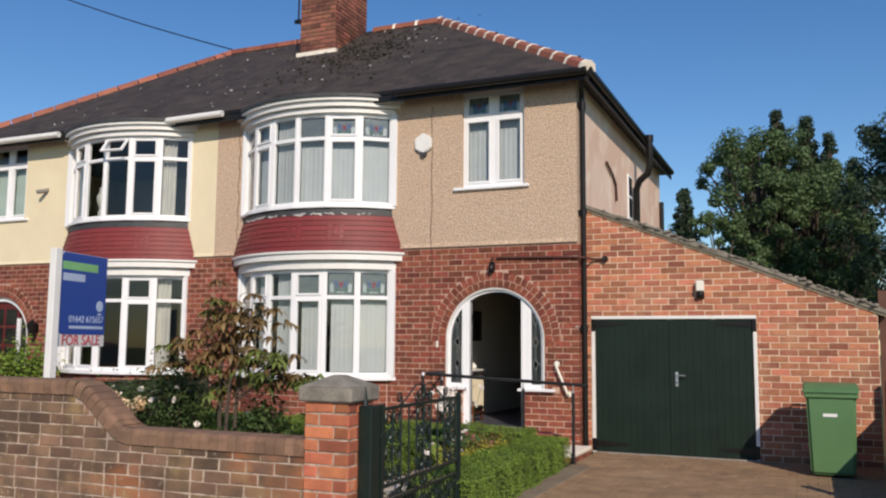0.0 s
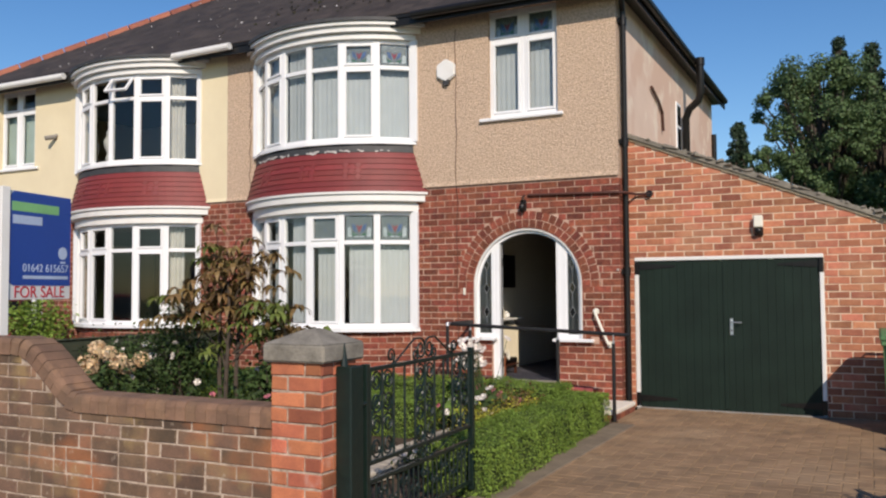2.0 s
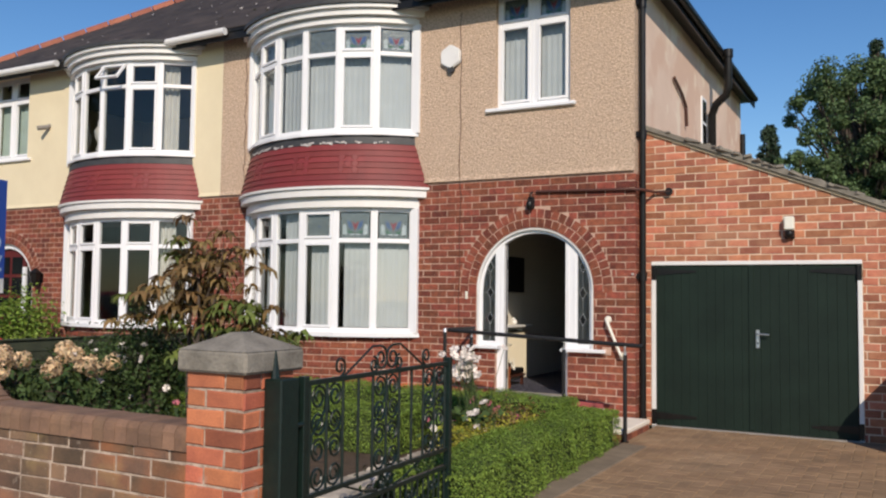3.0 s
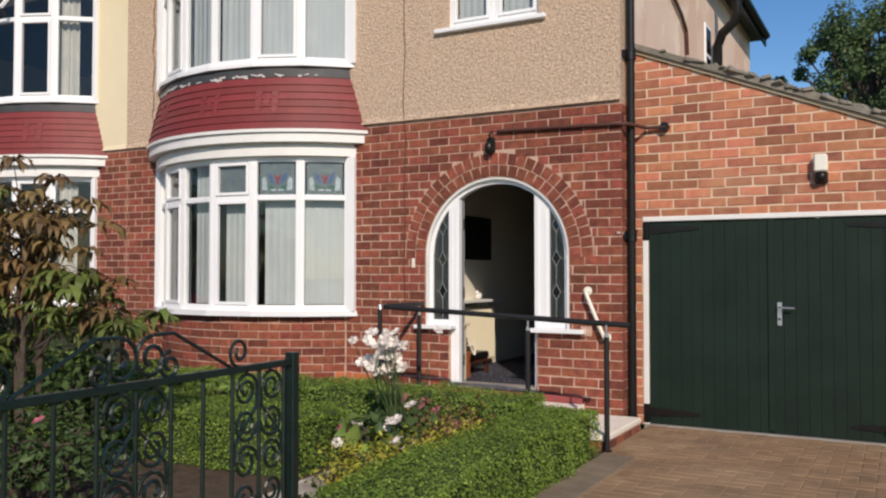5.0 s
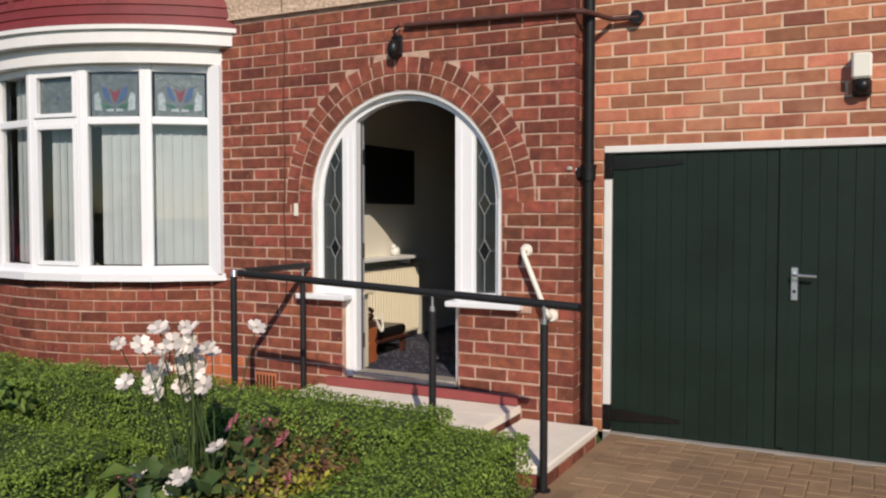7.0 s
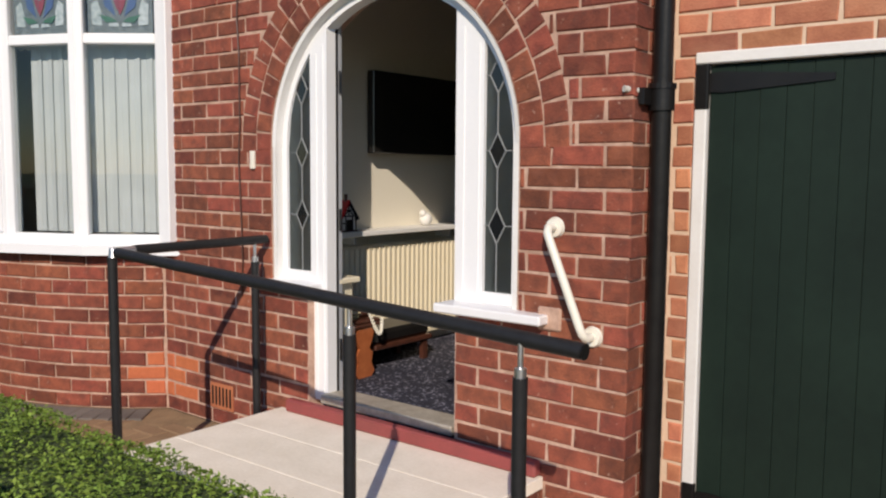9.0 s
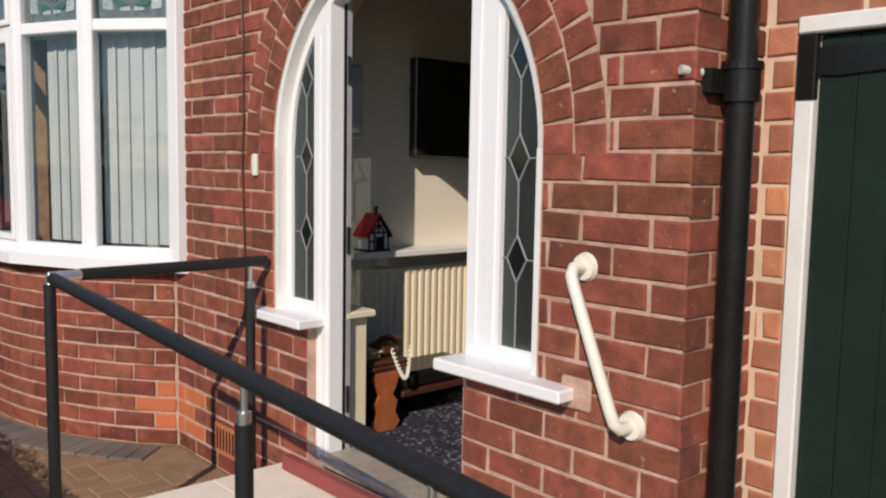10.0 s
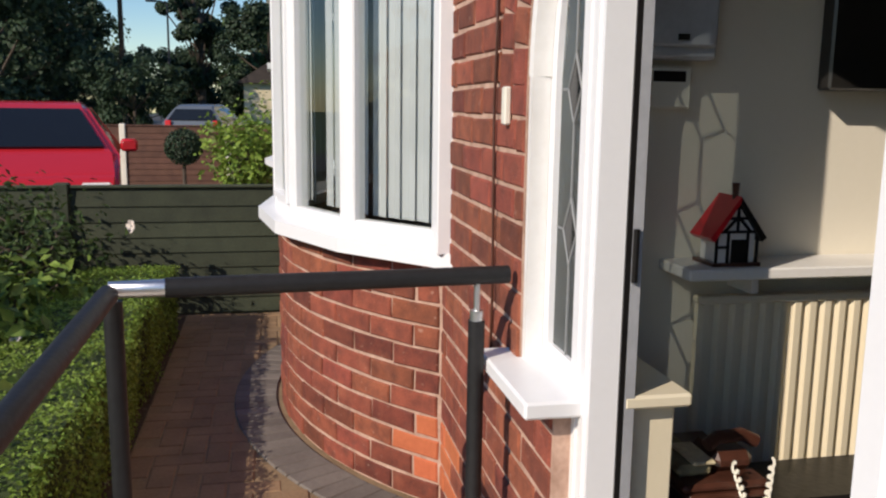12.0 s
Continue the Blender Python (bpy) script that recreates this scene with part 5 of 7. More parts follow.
part("pipe", tube(bmesh.new(), [(HX + 0.03, 13.4, 4.42), (HX + 0.03, 13.85, 4.30), (HX + 0.03, 14.1, 4.17), (HX + 0.03, 14.15, 3.9)], 0.022), M_DKWOOD, sp)

# ---------------- hall ----------------
WXH = -5.2
sh = thing("radiator_shelf", "white painted shelf fixed over a hall radiator", "shelf", (WXH, 12.09, 1.05))
part("board", B(WXH, -5.02, 12.09, 13.45, 1.045, 1.075, bevel=0.004), M_WHITE, sh)
for y in (12.3, 13.2):
    part("bracket", B(WXH, -5.08, y, y + 0.02, 0.995, 1.044), M_WHITE, sh)
rad = thing("radiator", "cream fluted panel radiator under a shelf", "radiator", (-5.12, 12.18, 0.36))
yy = [12.17 + 0.045 * k for k in range(28)]
poly = []
for y in yy:
    poly += [(y, -5.115), (y + 0.008, -5.098), (y + 0.026, -5.098), (y + 0.034, -5.115)]
bm = prism(bmesh.new(), [(x, y) for y, x in poly] + [(-5.135, yy[-1] + 0.034), (-5.135, yy[0])], 0.40, 0.97)
part("panel", bm, M_LAMINATE, rad)
part("top_seam", B(-5.14, -5.096, 12.165, 13.44, 0.965, 0.985, bevel=0.004), M_LAMINATE, rad)
part("bottom_seam", B(-5.14, -5.10, 12.165, 13.44, 0.375, 0.402, bevel=0.004), M_LAMINATE, rad)
for y in (12.5, 13.1):
    part("bracket", B(WXH, -5.136, y, y + 0.04, 0.45, 0.9), M_LAMINATE, rad)
tv = thing("television", "black flat television hung on a hall wall", "television", (WXH, 12.5, 1.5))
part("screen", B(-5.165, -5.11, 12.50, 13.35, 1.53, 2.02, bevel=0.006), M_TV, tv)
part("wall_bracket", B(WXH, -5.165, 12.8, 13.05, 1.65, 1.9), M_BLACK, tv)
mb = thing("meter_box", "grey plastic consumer unit on a hall wall", "meter box", (WXH, 12.0, 1.6))
part("case", B(WXH, -5.12, 11.96, 12.18, 1.60, 1.95, bevel=0.008), mat("grey plastic", (0.5, 0.52, 0.55), None, 5, 0.5, 0.03), mb)
part("cover", B(-5.12, -5.10, 11.97, 12.17, 1.63, 1.94, bevel=0.006), bpy.data.materials["grey plastic"], mb)
part("cover_catch", B(-5.10, -5.094, 12.06, 12.09, 1.645, 1.66), M_BLACK, mb)
th = thing("thermostat", "white wall control with a dark display", "thermostat", (WXH, 12.02, 1.48))
part("case", B(WXH, -5.165, 12.01, 12.14, 1.475, 1.585, bevel=0.006), M_IVORY, th)
part("display", B(-5.165, -5.163, 12.03, 12.12, 1.545, 1.572), M_BLACK, th)


def toy_house():
    t = thing("toy_house", "little black and white timbered model house with a red roof", "ornament", (-5.11, 12.235, 1.075))
    x0, x1, y0, y1, z0 = -5.15, -5.06, 12.178, 12.292, 1.075
    ym = (y0 + y1) / 2
    base = part("base", B(x0 - 0.01, x1 + 0.01, y0 - 0.01, y1 + 0.01, z0, z0 + 0.01), M_DKWOOD, t)
    part("body", prism(bmesh.new(), [(y0 + 0.006, z0 + 0.01), (y1 - 0.006, z0 + 0.01), (y1 - 0.006, z0 + 0.09), (ym, z0 + 0.165), (y0 + 0.006, z0 + 0.09)], x0, x1, "x"), M_WHITE, t)
    bm = bmesh.new()
    for a, b in (((y0, 0.01), (y0, 0.09)), ((y1, 0.01), (y1, 0.09)), ((ym - 0.025, 0.01), (ym - 0.025, 0.09)), ((ym + 0.03, 0.01), (ym + 0.03, 0.09)), ((y0, 0.09), (y1, 0.09)), ((y0, 0.085), (ym, 0.165)), ((y1, 0.085), (ym, 0.165)), ((ym, 0.09), (ym, 0.16)), ((ym - 0.035, 0.125), (ym + 0.035, 0.125)), ((y0 + 0.02, 0.09), (ym, 0.13)), ((y1 - 0.02, 0.09), (ym, 0.13)), ((y0 + 0.005, 0.05), (ym - 0.025, 0.05))):
        tube(bm, [(x1 + 0.003, a[0], z0 + a[1]), (x1 + 0.003, b[0], z0 + b[1])], 0.0042, 5)
    part("timbering", bm, M_BLACK, t, kind="stuff")
    part("door", B(x1 + 0.001, x1 + 0.006, ym - 0.015, ym + 0.025, z0 + 0.01, z0 + 0.07), M_BLACK, t)
    part("roof_slope", prism(bmesh.new(), [(y0 - 0.022, z0 + 0.075), (ym, z0 + 0.182), (ym, z0 + 0.165), (y0 - 0.01, z0 + 0.065)], x0 - 0.012, x1 + 0.012, "x"), M_CHINA, t, "bright red roof")
    part("roof_slope", prism(bmesh.new(), [(y1 + 0.022, z0 + 0.075), (ym, z0 + 0.182), (ym, z0 + 0.165), (y1 + 0.01, z0 + 0.065)], x0 - 0.012, x1 + 0.012, "x"), M_BLACK, t)
    part("finial", C((-5.08, ym, z0 + 0.17), (-5.08, ym, z0 + 0.215), 0.007, 0.01, 8), M_DKWOOD, t)
    return t


TOY = toy_house()
pc = thing("china_ornament", "small white china ornament on a hall shelf", "ornament", (-5.1, 12.98, 1.075))
bm = bmesh.new()
bmesh.ops.create_uvsphere(bm, u_segments=14, v_segments=10, radius=0.042, matrix=Matrix.Translation((-5.1, 12.98, 1.117)))
bmesh.ops.create_uvsphere(bm, u_segments=10, v_segments=8, radius=0.024, matrix=Matrix.Translation((-5.1, 12.95, 1.155)))
smooth(part("body", bm, M_WHITE, pc))


def telephone_table():
    t = thing("telephone_table", "dark wood telephone seat with carved orange side panels", "telephone seat", (-4.85, 12.1, 0.3))
    x0, x1, y0, y1, zt = -5.02, -4.70, 11.93, 12.15, 0.62
    part("top", B(x0, x1, y0, y1, zt - 0.022, zt, bevel=0.008), M_DKWOOD, t)
    part("top_moulding", B(x0 + 0.01, x1 + 0.008, y0 + 0.01, y1, zt - 0.04, zt - 0.0225, bevel=0.006), M_DKWOOD, t)
    prof = [(0.05, 0.30), (0.075, 0.33), (0.05, 0.38), (0.062, 0.43), (0.035, 0.46), (0.055, 0.50), (0.07, 0.545), (0.05, 0.579)]
    yc = y0 + 0.10
    part("side_panel", prism(bmesh.new(), [(yc + a, z) for a, z in prof] + [(yc - a, z) for a, z in prof[::-1]], x1 - 0.03, x1 - 0.008, "x"), M_WOOD, t, "carved orange side panel")
    part("side_panel", prism(bmesh.new(), [(yc + a, z) for a, z in prof] + [(yc - a, z) for a, z in prof[::-1]], x0 + 0.01, x0 + 0.03, "x"), M_WOOD, t)
    part("back_panel", B(x0 + 0.03, x1 - 0.12, y0 + 0.02, y1 - 0.01, 0.3, zt - 0.04), M_BLACK, t)
    part("seat_frame", B(x0, x1 - 0.04, y1, y1 + 0.50, 0.42, 0.45, bevel=0.006), M_DKWOOD, t)
    part("leg", B(x1 - 0.09, x1 - 0.06, y1 + 0.44, y1 + 0.48, 0.3, 0.42), M_DKWOOD, t)
    part("leg", B(x0 + 0.02, x0 + 0.05, y1 + 0.44, y1 + 0.48, 0.3, 0.42), M_DKWOOD, t)
    bm = B(x0 + 0.01, x1 - 0.05, y1 + 0.01, y1 + 0.49, 0.45, 0.53, bevel=0.02)
    part("seat_cushion", bm, M_BLACK, t, "black padded seat")
    p = thing("telephone", "brown retro telephone with a coiled white cord", "telephone", (-4.8, 12.08, zt))
    bm = B(-4.88, -4.75, 12.03, 12.14, zt, zt + 0.05, bevel=0.018)
    part("base", bm, M_DKWOOD, p)
    smooth(part("handset", tube(bmesh.new(), [(-4.77, 12.02, zt + 0.065), (-4.78, 12.05, zt + 0.08), (-4.79, 12.12, zt + 0.08), (-4.79, 12.16, zt + 0.06)], 0.017, 10), M_DKWOOD, p))
    pts = []
    for k in range(150):
        u = k / 150
        c = Vector((-4.70 + 0.035 * math.sin(u * 3.1), 12.05 + 0.10 * u, zt + 0.05 - 0.13 * math.sin(math.pi * u)))
        pts.append(c + 0.008 * Vector((math.cos(k * 0.9), 0.3 * math.sin(k * 0.9), math.sin(k * 0.9))))
    smooth(part("coiled_cord", tube(bmesh.new(), pts, 0.0035, 5), M_IVORY, p, "white coiled cord"))
    d = thing("phone_book", "folded paper and cloth beside a telephone", "papers", (-4.9, 12.0, zt))
    bm = B(-5.0, -4.74, 11.935, 12.025, zt + 0.001, zt + 0.03, bevel=0.01)
    part("cloth", bm, mat("olive cloth", (0.30, 0.27, 0.15), (0.15, 0.13, 0.08), 25, 0.9, 0.4), d)
    part("paper", B(-4.86, -4.735, 11.97, 12.028, zt + 0.031, zt + 0.04, bevel=0.003), mat("cream paper", (0.7, 0.62, 0.4), (0.4, 0.33, 0.2), 50, 0.8, 0.2), d)


telephone_table()
# the west wall stands at x = -5.13; its fittings follow it
for hung in (sh, rad, tv, mb, th, TOY, pc):
    hung.matrix_basis = Matrix.Translation((0.07, -0.045, 0)) @ hung.matrix_basis
# ---------------- ground ----------------
tagged(part("ground", B(-160, 160, -160, 160, -0.4, -0.05), M_LAWN), "rough grass and earth ground", "ground", kind="structure")
tagged(part("road", B(-160, 160, -7.0, 2.2, -0.2, -0.045), M_ASPHALT), "grey asphalt road", "road", kind="structure")
tagged(part("kerb", B(-160, 160, 2.2, 2.33, -0.2, 0.02), M_FLAG), "concrete kerb stones", "kerb", kind="structure")
tagged(part("pavement", B(-160, 160, 2.33, 4.93, -0.2, 0.0), M_FLAG), "grey pavement beside a garden wall", "pavement", kind="structure")
tagged(part("garden_bed", B(-9.15, -2.72, 5.1, 10.70, -0.2, -0.012), M_SOIL), "dark soil of a front garden bed", "soil", kind="structure")
tagged(part("neighbour_drive", B(-19, -9.25, 4.93, 11.6, -0.2, 0.0), M_FLAG), "pale paved front yard of the adjoining house", "pavement", kind="structure")


def paving(name, label, x0, x1, y0, y1, alone, material=M_BLOCK, z=0.0, holes=lambda x, y: False):
    """Herringbone blocks on a sand bed."""
    p = structure(name, label, "paving")
    part("sand_bed", B(x0, x1, y0, y1, -0.2, z - 0.0045), M_SAND, p)
    rng = random.Random(11)
    joined = []
    s = 0.105
    ni, nj = int((x1 - x0) / s) + 2, int((y1 - y0) / s) + 2
    tilt = pose(0, 0, 0, -90, 0, 0)
    for i in range(-2, ni):
        for j in range(-2, nj):
            k = (i - j) % 4
            if k == 0:
                cx, cy, rz = x0 + (i + 1) * s, y0 + (j + 0.5) * s, 0
            elif k == 3:
                cx, cy, rz = x0 + (i + 0.5) * s, y0 + (j + 1) * s, 90
            else:
                continue
            hx, hy = (s, s / 2) if rz == 0 else (s / 2, s)
            if cx - hx < x0 - 0.03 or cx + hx > x1 + 0.03 or cy - hy < y0 - 0.03 or cy + hy > y1 + 0.03 or holes(cx, cy):
                continue
            m = Matrix.Translation((cx, cy, z - 0.018 + rng.uniform(-0.0015, 0.0015))) @ pose(0, 0, 0, rng.uniform(-0.6, 0.6), rng.uniform(-0.6, 0.6), rz) @ tilt
            if alone(cx, cy):
                block("paving_block", m, 0.204, 0.036, 0.099, material, p, 0.005)
            else:
                joined.append((m, 0.204, 0.036, 0.099))
    if joined:
        boxes_mesh("paving_blocks", joined, material, p, kind="stuff", bevel=0.005)
    return p


drive = paving("driveway", "weathered brown block paved driveway", -2.72, 1.9, 4.93, GY, lambda x, y: 8.9 < y < 11.2 and x < -0.9, holes=lambda x, y: x < -2.76 + 0.0 or (x < -2.79 and y > 10.5))
path = paving("garden_path", "block paved path between a hedge and a bay window", -9.1, -4.92, 10.40, FY, lambda x, y: x > -8.0, z=0.0, holes=lambda x, y: (x - BCX) ** 2 + (y - BCY) ** 2 < (BR + 0.265) ** 2)
for k in range(34):
    a = -0.72 + 1.44 * k / 33
    r = BR + 0.118
    m = Matrix.Translation((BCX + r * math.sin(a), BCY - r * math.cos(a), -0.012)) @ pose(0, 0, 0, 0, 0, math.degrees(a) + 90) @ pose(0, 0, 0, -90, 0, 0)
    if m.translation.y < FY - 0.08:
        block("edging_block", m, 0.21, 0.036, 0.086, M_BLOCK_E, path, 0.005)
tagged(part("drive_edging", B(-2.795, -2.53, 5.2, 10.50, -0.1, 0.006, bevel=0.006), mat("worn concrete edging", (0.27, 0.215, 0.15), (0.17, 0.13, 0.09), 6, 0.95, 0.5, dirt=0.3)), "grey concrete edging along a driveway", "edging", kind="structure")

tagged(part("drive_edging_step", B(-2.798, -2.715, 10.505, GY - 0.01, -0.1, 0.002), M_BLOCK), "brown edging beside a brick step", "edging", kind="structure")


# ---------------- garden wall, pillar, gate ----------------
def wall_top(x):
    if x > -4.70:
        return 0.845
    if x < -5.30:
        return 1.19
    t = (-4.70 - x) / 0.60
    return 0.845 + 0.345 * (t * t * (3 - 2 * t))


def garden_wall():
    w = structure("wall_garden", "weathered brown brick garden wall with a swept coping", "wall")
    y0, y1 = 4.985, 5.20
    bm = bmesh.new()
    xs = [-3.143, -4.70] + [-4.70 - 0.05 * k for k in range(1, 13)] + [-9.2]
    for a, b in zip(xs, xs[1:]):
        prism(bm, [(b, -0.1), (a, -0.1), (a, wall_top(a) - 0.115), (b, wall_top(b) - 0.115)], y0, y1, "y")
    part("mortar_bed", bm, M_MORTAR_W, w)

    def holes(z):
        out = []
        if z > 0.70:
            x = -3.143
            while x > -5.4 and wall_top(x) - 0.10 < z + 0.03:
                x -= 0.02
            out.append((x, -3.0))
        return out
    lay_bricks(w, lambda u, z: Matrix.Translation((u, y0, z)), -9.2, -3.143, -0.01, 1.08, M_BRICK_W, holes, alone=lambda u, z: u > -7.0, seed=21, headers=0.15)
    x = -3.155
    while x > -9.15:
        sl = (wall_top(x - 0.04) - wall_top(x + 0.04)) / 0.08
        st = 0.079 / math.sqrt(1 + sl * sl)
        xc = x - st / 2
        m = Matrix.Translation((xc, (y0 + y1) / 2 - 0.003, wall_top(xc) - 0.115)) @ pose(0, 0, 0, 0, math.degrees(math.atan(sl)), 0)
        k = len(COPING) % 4
        if len(COPING) < 4:
            COPING.append(coping_mesh(k))
        ob = new("coping_brick", COPING[k])
        COPING.append(COPING[k])
        ob.parent = w
        ob.matrix_parent_inverse = w.matrix_basis.inverted()
        ob.matrix_basis = m
        x -= st


def coping_mesh(k):
    """A brick on edge with a round-shouldered back, 115 mm high."""
    rng = random.Random(70 + k)
    out = [(-0.124, 0.0), (-0.126, 0.06)]
    out += [(-0.085 + 0.042 * math.cos(a), 0.070 + 0.044 * math.sin(a)) for a in (2.9, 2.5, 2.1, 1.75)]
    out += [(-y, z) for y, z in reversed(out)]
    out = [(y + rng.uniform(-0.002, 0.002), z + rng.uniform(-0.002, 0.002)) for y, z in out]
    return mesh_of("coping_brick", prism(bmesh.new(), out, -0.0378, 0.0378, "x"), M_COPE)


COPING = []
garden_wall()


def pillar(sx, name):
    """Brick gate pillar with its stone cap; sx mirrors it across the drive."""
    MX = (lambda x: x) if sx > 0 else (lambda x: -2.15 - x)
    x0, x1 = sorted((MX(-3.143), MX(-2.803)))
    y0, y1 = 4.94, 5.28
    w = thing(name, "orange-red brick gate pillar under a weathered stone cap", "gate pillar", ((x0 + x1) / 2, 5.11, 0), group="gate pillars")
    part("mortar_bed", B(x0 + 0.006, x1 - 0.006, y0 + 0.006, y1 - 0.006, -0.05, 1.10), M_MORTAR_W, w)
    for k in range(13):
        z = 0.045 + k * COURSE
        for f in range(4):
            c = Vector(((x0 + x1) / 2, (y0 + y1) / 2, z))
            base = Matrix.Translation(c) @ pose(0, 0, 0, 0, 0, 90 * f) @ Matrix.Translation((0, -0.17 + 0.018, 0))
            L = (0.112, 0.228) if (k + f) % 2 else (0.228, 0.112)
            u = -0.17
            for l in L:
                block("brick", base @ Matrix.Translation((u + l / 2, 0.002 * ((k * 7 + f * 3) % 3 - 1), 0)), l - 0.012, 0.04, 0.073, M_BRICK_P, w, 0.005)
                u += l
    bm = B(x0 - 0.034, x1 + 0.034, y0 - 0.034, y1 + 0.034, 1.10, 1.20, bevel=0.012)
    zb, zt = 1.199, 1.275
    lo = [bm.verts.new(p) for p in ((x0 - 0.03, y0 - 0.03, zb), (x1 + 0.03, y0 - 0.03, zb), (x1 + 0.03, y1 + 0.03, zb), (x0 - 0.03, y1 + 0.03, zb))]
    hi = [bm.verts.new(((x0 + x1) / 2 + a * 0.035, 5.11 + b * 0.035, zt)) for a, b in ((-1, -1), (1, -1), (1, 1), (-1, 1))]
    for i in range(4):
        j = (i + 1) % 4
        bm.faces.new((lo[i], lo[j], hi[j], hi[i]))
    bm.faces.new(hi)
    part("cap", bm, M_STONE, w, "weathered grey stone cap")
    return w


pillar(1, "gate_pillar")
pillar(-1, "gate_pillar")


def spiral(bm, o, u, r, turns, start, sgn, rad=0.006, steps=22):
    """A flat scroll in the plane of u and z round o."""
    pts = []
    for k in range(steps + 1):
        t = k / steps
        a = start + sgn * turns * 2 * math.pi * t
        rr = r * (1 - 0.72 * t)
        pts.append(o + u * (rr * math.cos(a)) + Vector((0, 0, rr * math.sin(a))))
    tube(bm, pts, rad, 5)


def gate(m, label):
    """A wrought iron leaf along +y from its hinge, 1.56 m long."""
    g = thing("iron_gate", label, "gate", m.translation, group="drive gates")
    U = Vector((0, 1, 0))
    L = 1.56

    def add(nm, bm, lab=""):
        bm.transform(m)
        return part(nm, bm, M_GATE, g, lab)
    for y in (0.02, L - 0.02):
        add("stile", B(-0.02, 0.02, y - 0.02, y + 0.02, 0.06, 1.075, bevel=0.003))
    for z in (0.12, 0.41, 0.515, 1.04):
        add("rail", B(-0.012, 0.012, 0.04, L - 0.04, z - 0.012, z + 0.012, bevel=0.002))
    step = L * 0.091
    ys = [L * 0.045 + step * k for k in range(11)]
    for y in ys:
        add("bar", C((0, y, 0.515), (0, y, 1.04), 0.0075, n=6))
    for k in range(22):
        y = L * 0.045 + step * k / 2.1
        add("bar", C((0, y, 0.12), (0, y, 0.41), 0.006, n=6))
    for k in (0, 1, 4, 5, 8, 9):
        s = -1 if k in (0, 4, 8) else 1
        yc = (ys[k] + ys[k + 1]) / 2
        for j, zc in enumerate((0.965, 0.845, 0.715, 0.59)):
            bm = bmesh.new()
            spiral(bm, Vector((0, yc, zc)), U, 0.062, 1.7, math.pi if s > 0 else 0, -s if j % 2 == 0 else s, 0.0065)
            add("scroll", bm)
        bm = tube(bmesh.new(), [(0, yc - s * 0.06, 0.965), (0, yc - s * 0.055, 0.90), (0, yc + s * 0.05, 0.79), (0, yc + s * 0.06, 0.72)], 0.006, 5)
        add("scroll_stem", bm)
    for k in range(1, 10):
        for s in (-1, 1):
            bm = bmesh.new()
            spiral(bm, Vector((0, ys[k] + s * 0.034, 0.265 + 0.07 * (k % 2))), U, 0.034, 1.4, math.pi if s > 0 else 0, s, 0.0055)
            add("scroll", bm)
    for s in (-1, 1):
        bm = bmesh.new()
        spiral(bm, Vector((0, 0.78 + s * 0.045, 0.462)), U, 0.045, 1.5, -math.pi / 2, -s, 0.0065)
        add("scroll", bm)
        add("brace", tube(bmesh.new(), [(0, 0.78 + s * 0.09, 0.425), (0, 0.78 + s * 0.2, 0.44), (0, 0.78 + s * 0.42, 0.51)], 0.0065, 6))
    for s in (-1, 1):
        for r, dy, dz in ((0.068, 0.060, 1.115), (0.045, 0.135, 1.085)):
            bm = bmesh.new()
            spiral(bm, Vector((0, 0.78 + s * dy, dz)), U, r, 1.5, math.pi / 2, s, 0.007)
            add("crest_scroll", bm)
        bm = tube(bmesh.new(), [(0, 0.78 + s * 0.07, 1.185), (0, 0.78 + s * 0.15, 1.185), (0, 0.78 + s * 0.42, 1.05)], 0.0065, 6)
        spiral(bm, Vector((0, 0.78 + s * 0.46, 1.10)), U, 0.052, 1.4, -math.pi / 2, -s, 0.0065)
        add("crest_bar", bm)
    return g


gp = thing("gate_post", "dark green square steel gate post beside a brick pillar", "gate post", (-2.72, 5.13, 0), group="gate posts")
part("shaft", B(-2.797, -2.697, 5.06, 5.19, 0, 1.075, bevel=0.006), M_GATE, gp)
part("finial", C((-2.765, 5.10, 1.075), (-2.765, 5.10, 1.20), 0.022, 0.003, 8), M_GATE, gp)
part("hinge_pin", tube(bmesh.new(), [(-2.715, 5.19, 0.86), (-2.715, 5.22, 0.86), (-2.715, 5.24, 0.86)], 0.012), M_GATE, gp)
copy_thing(gp, Matrix.Translation((0.57, 5.13, 0)))
g1 = gate(Matrix.Translation((-2.725, 5.235, 0)) @ pose(0, 0, 0, 0, 0, 2.0), "dark green wrought iron gate standing open along a drive")
gate(Matrix.Translation((0.575, 5.235, 0)) @ pose(0, 0, 0, 0, 0, -3), "dark green wrought iron gate folded back beside a drive")


# ---------------- planting ----------------
RNG = np.random.default_rng(7)


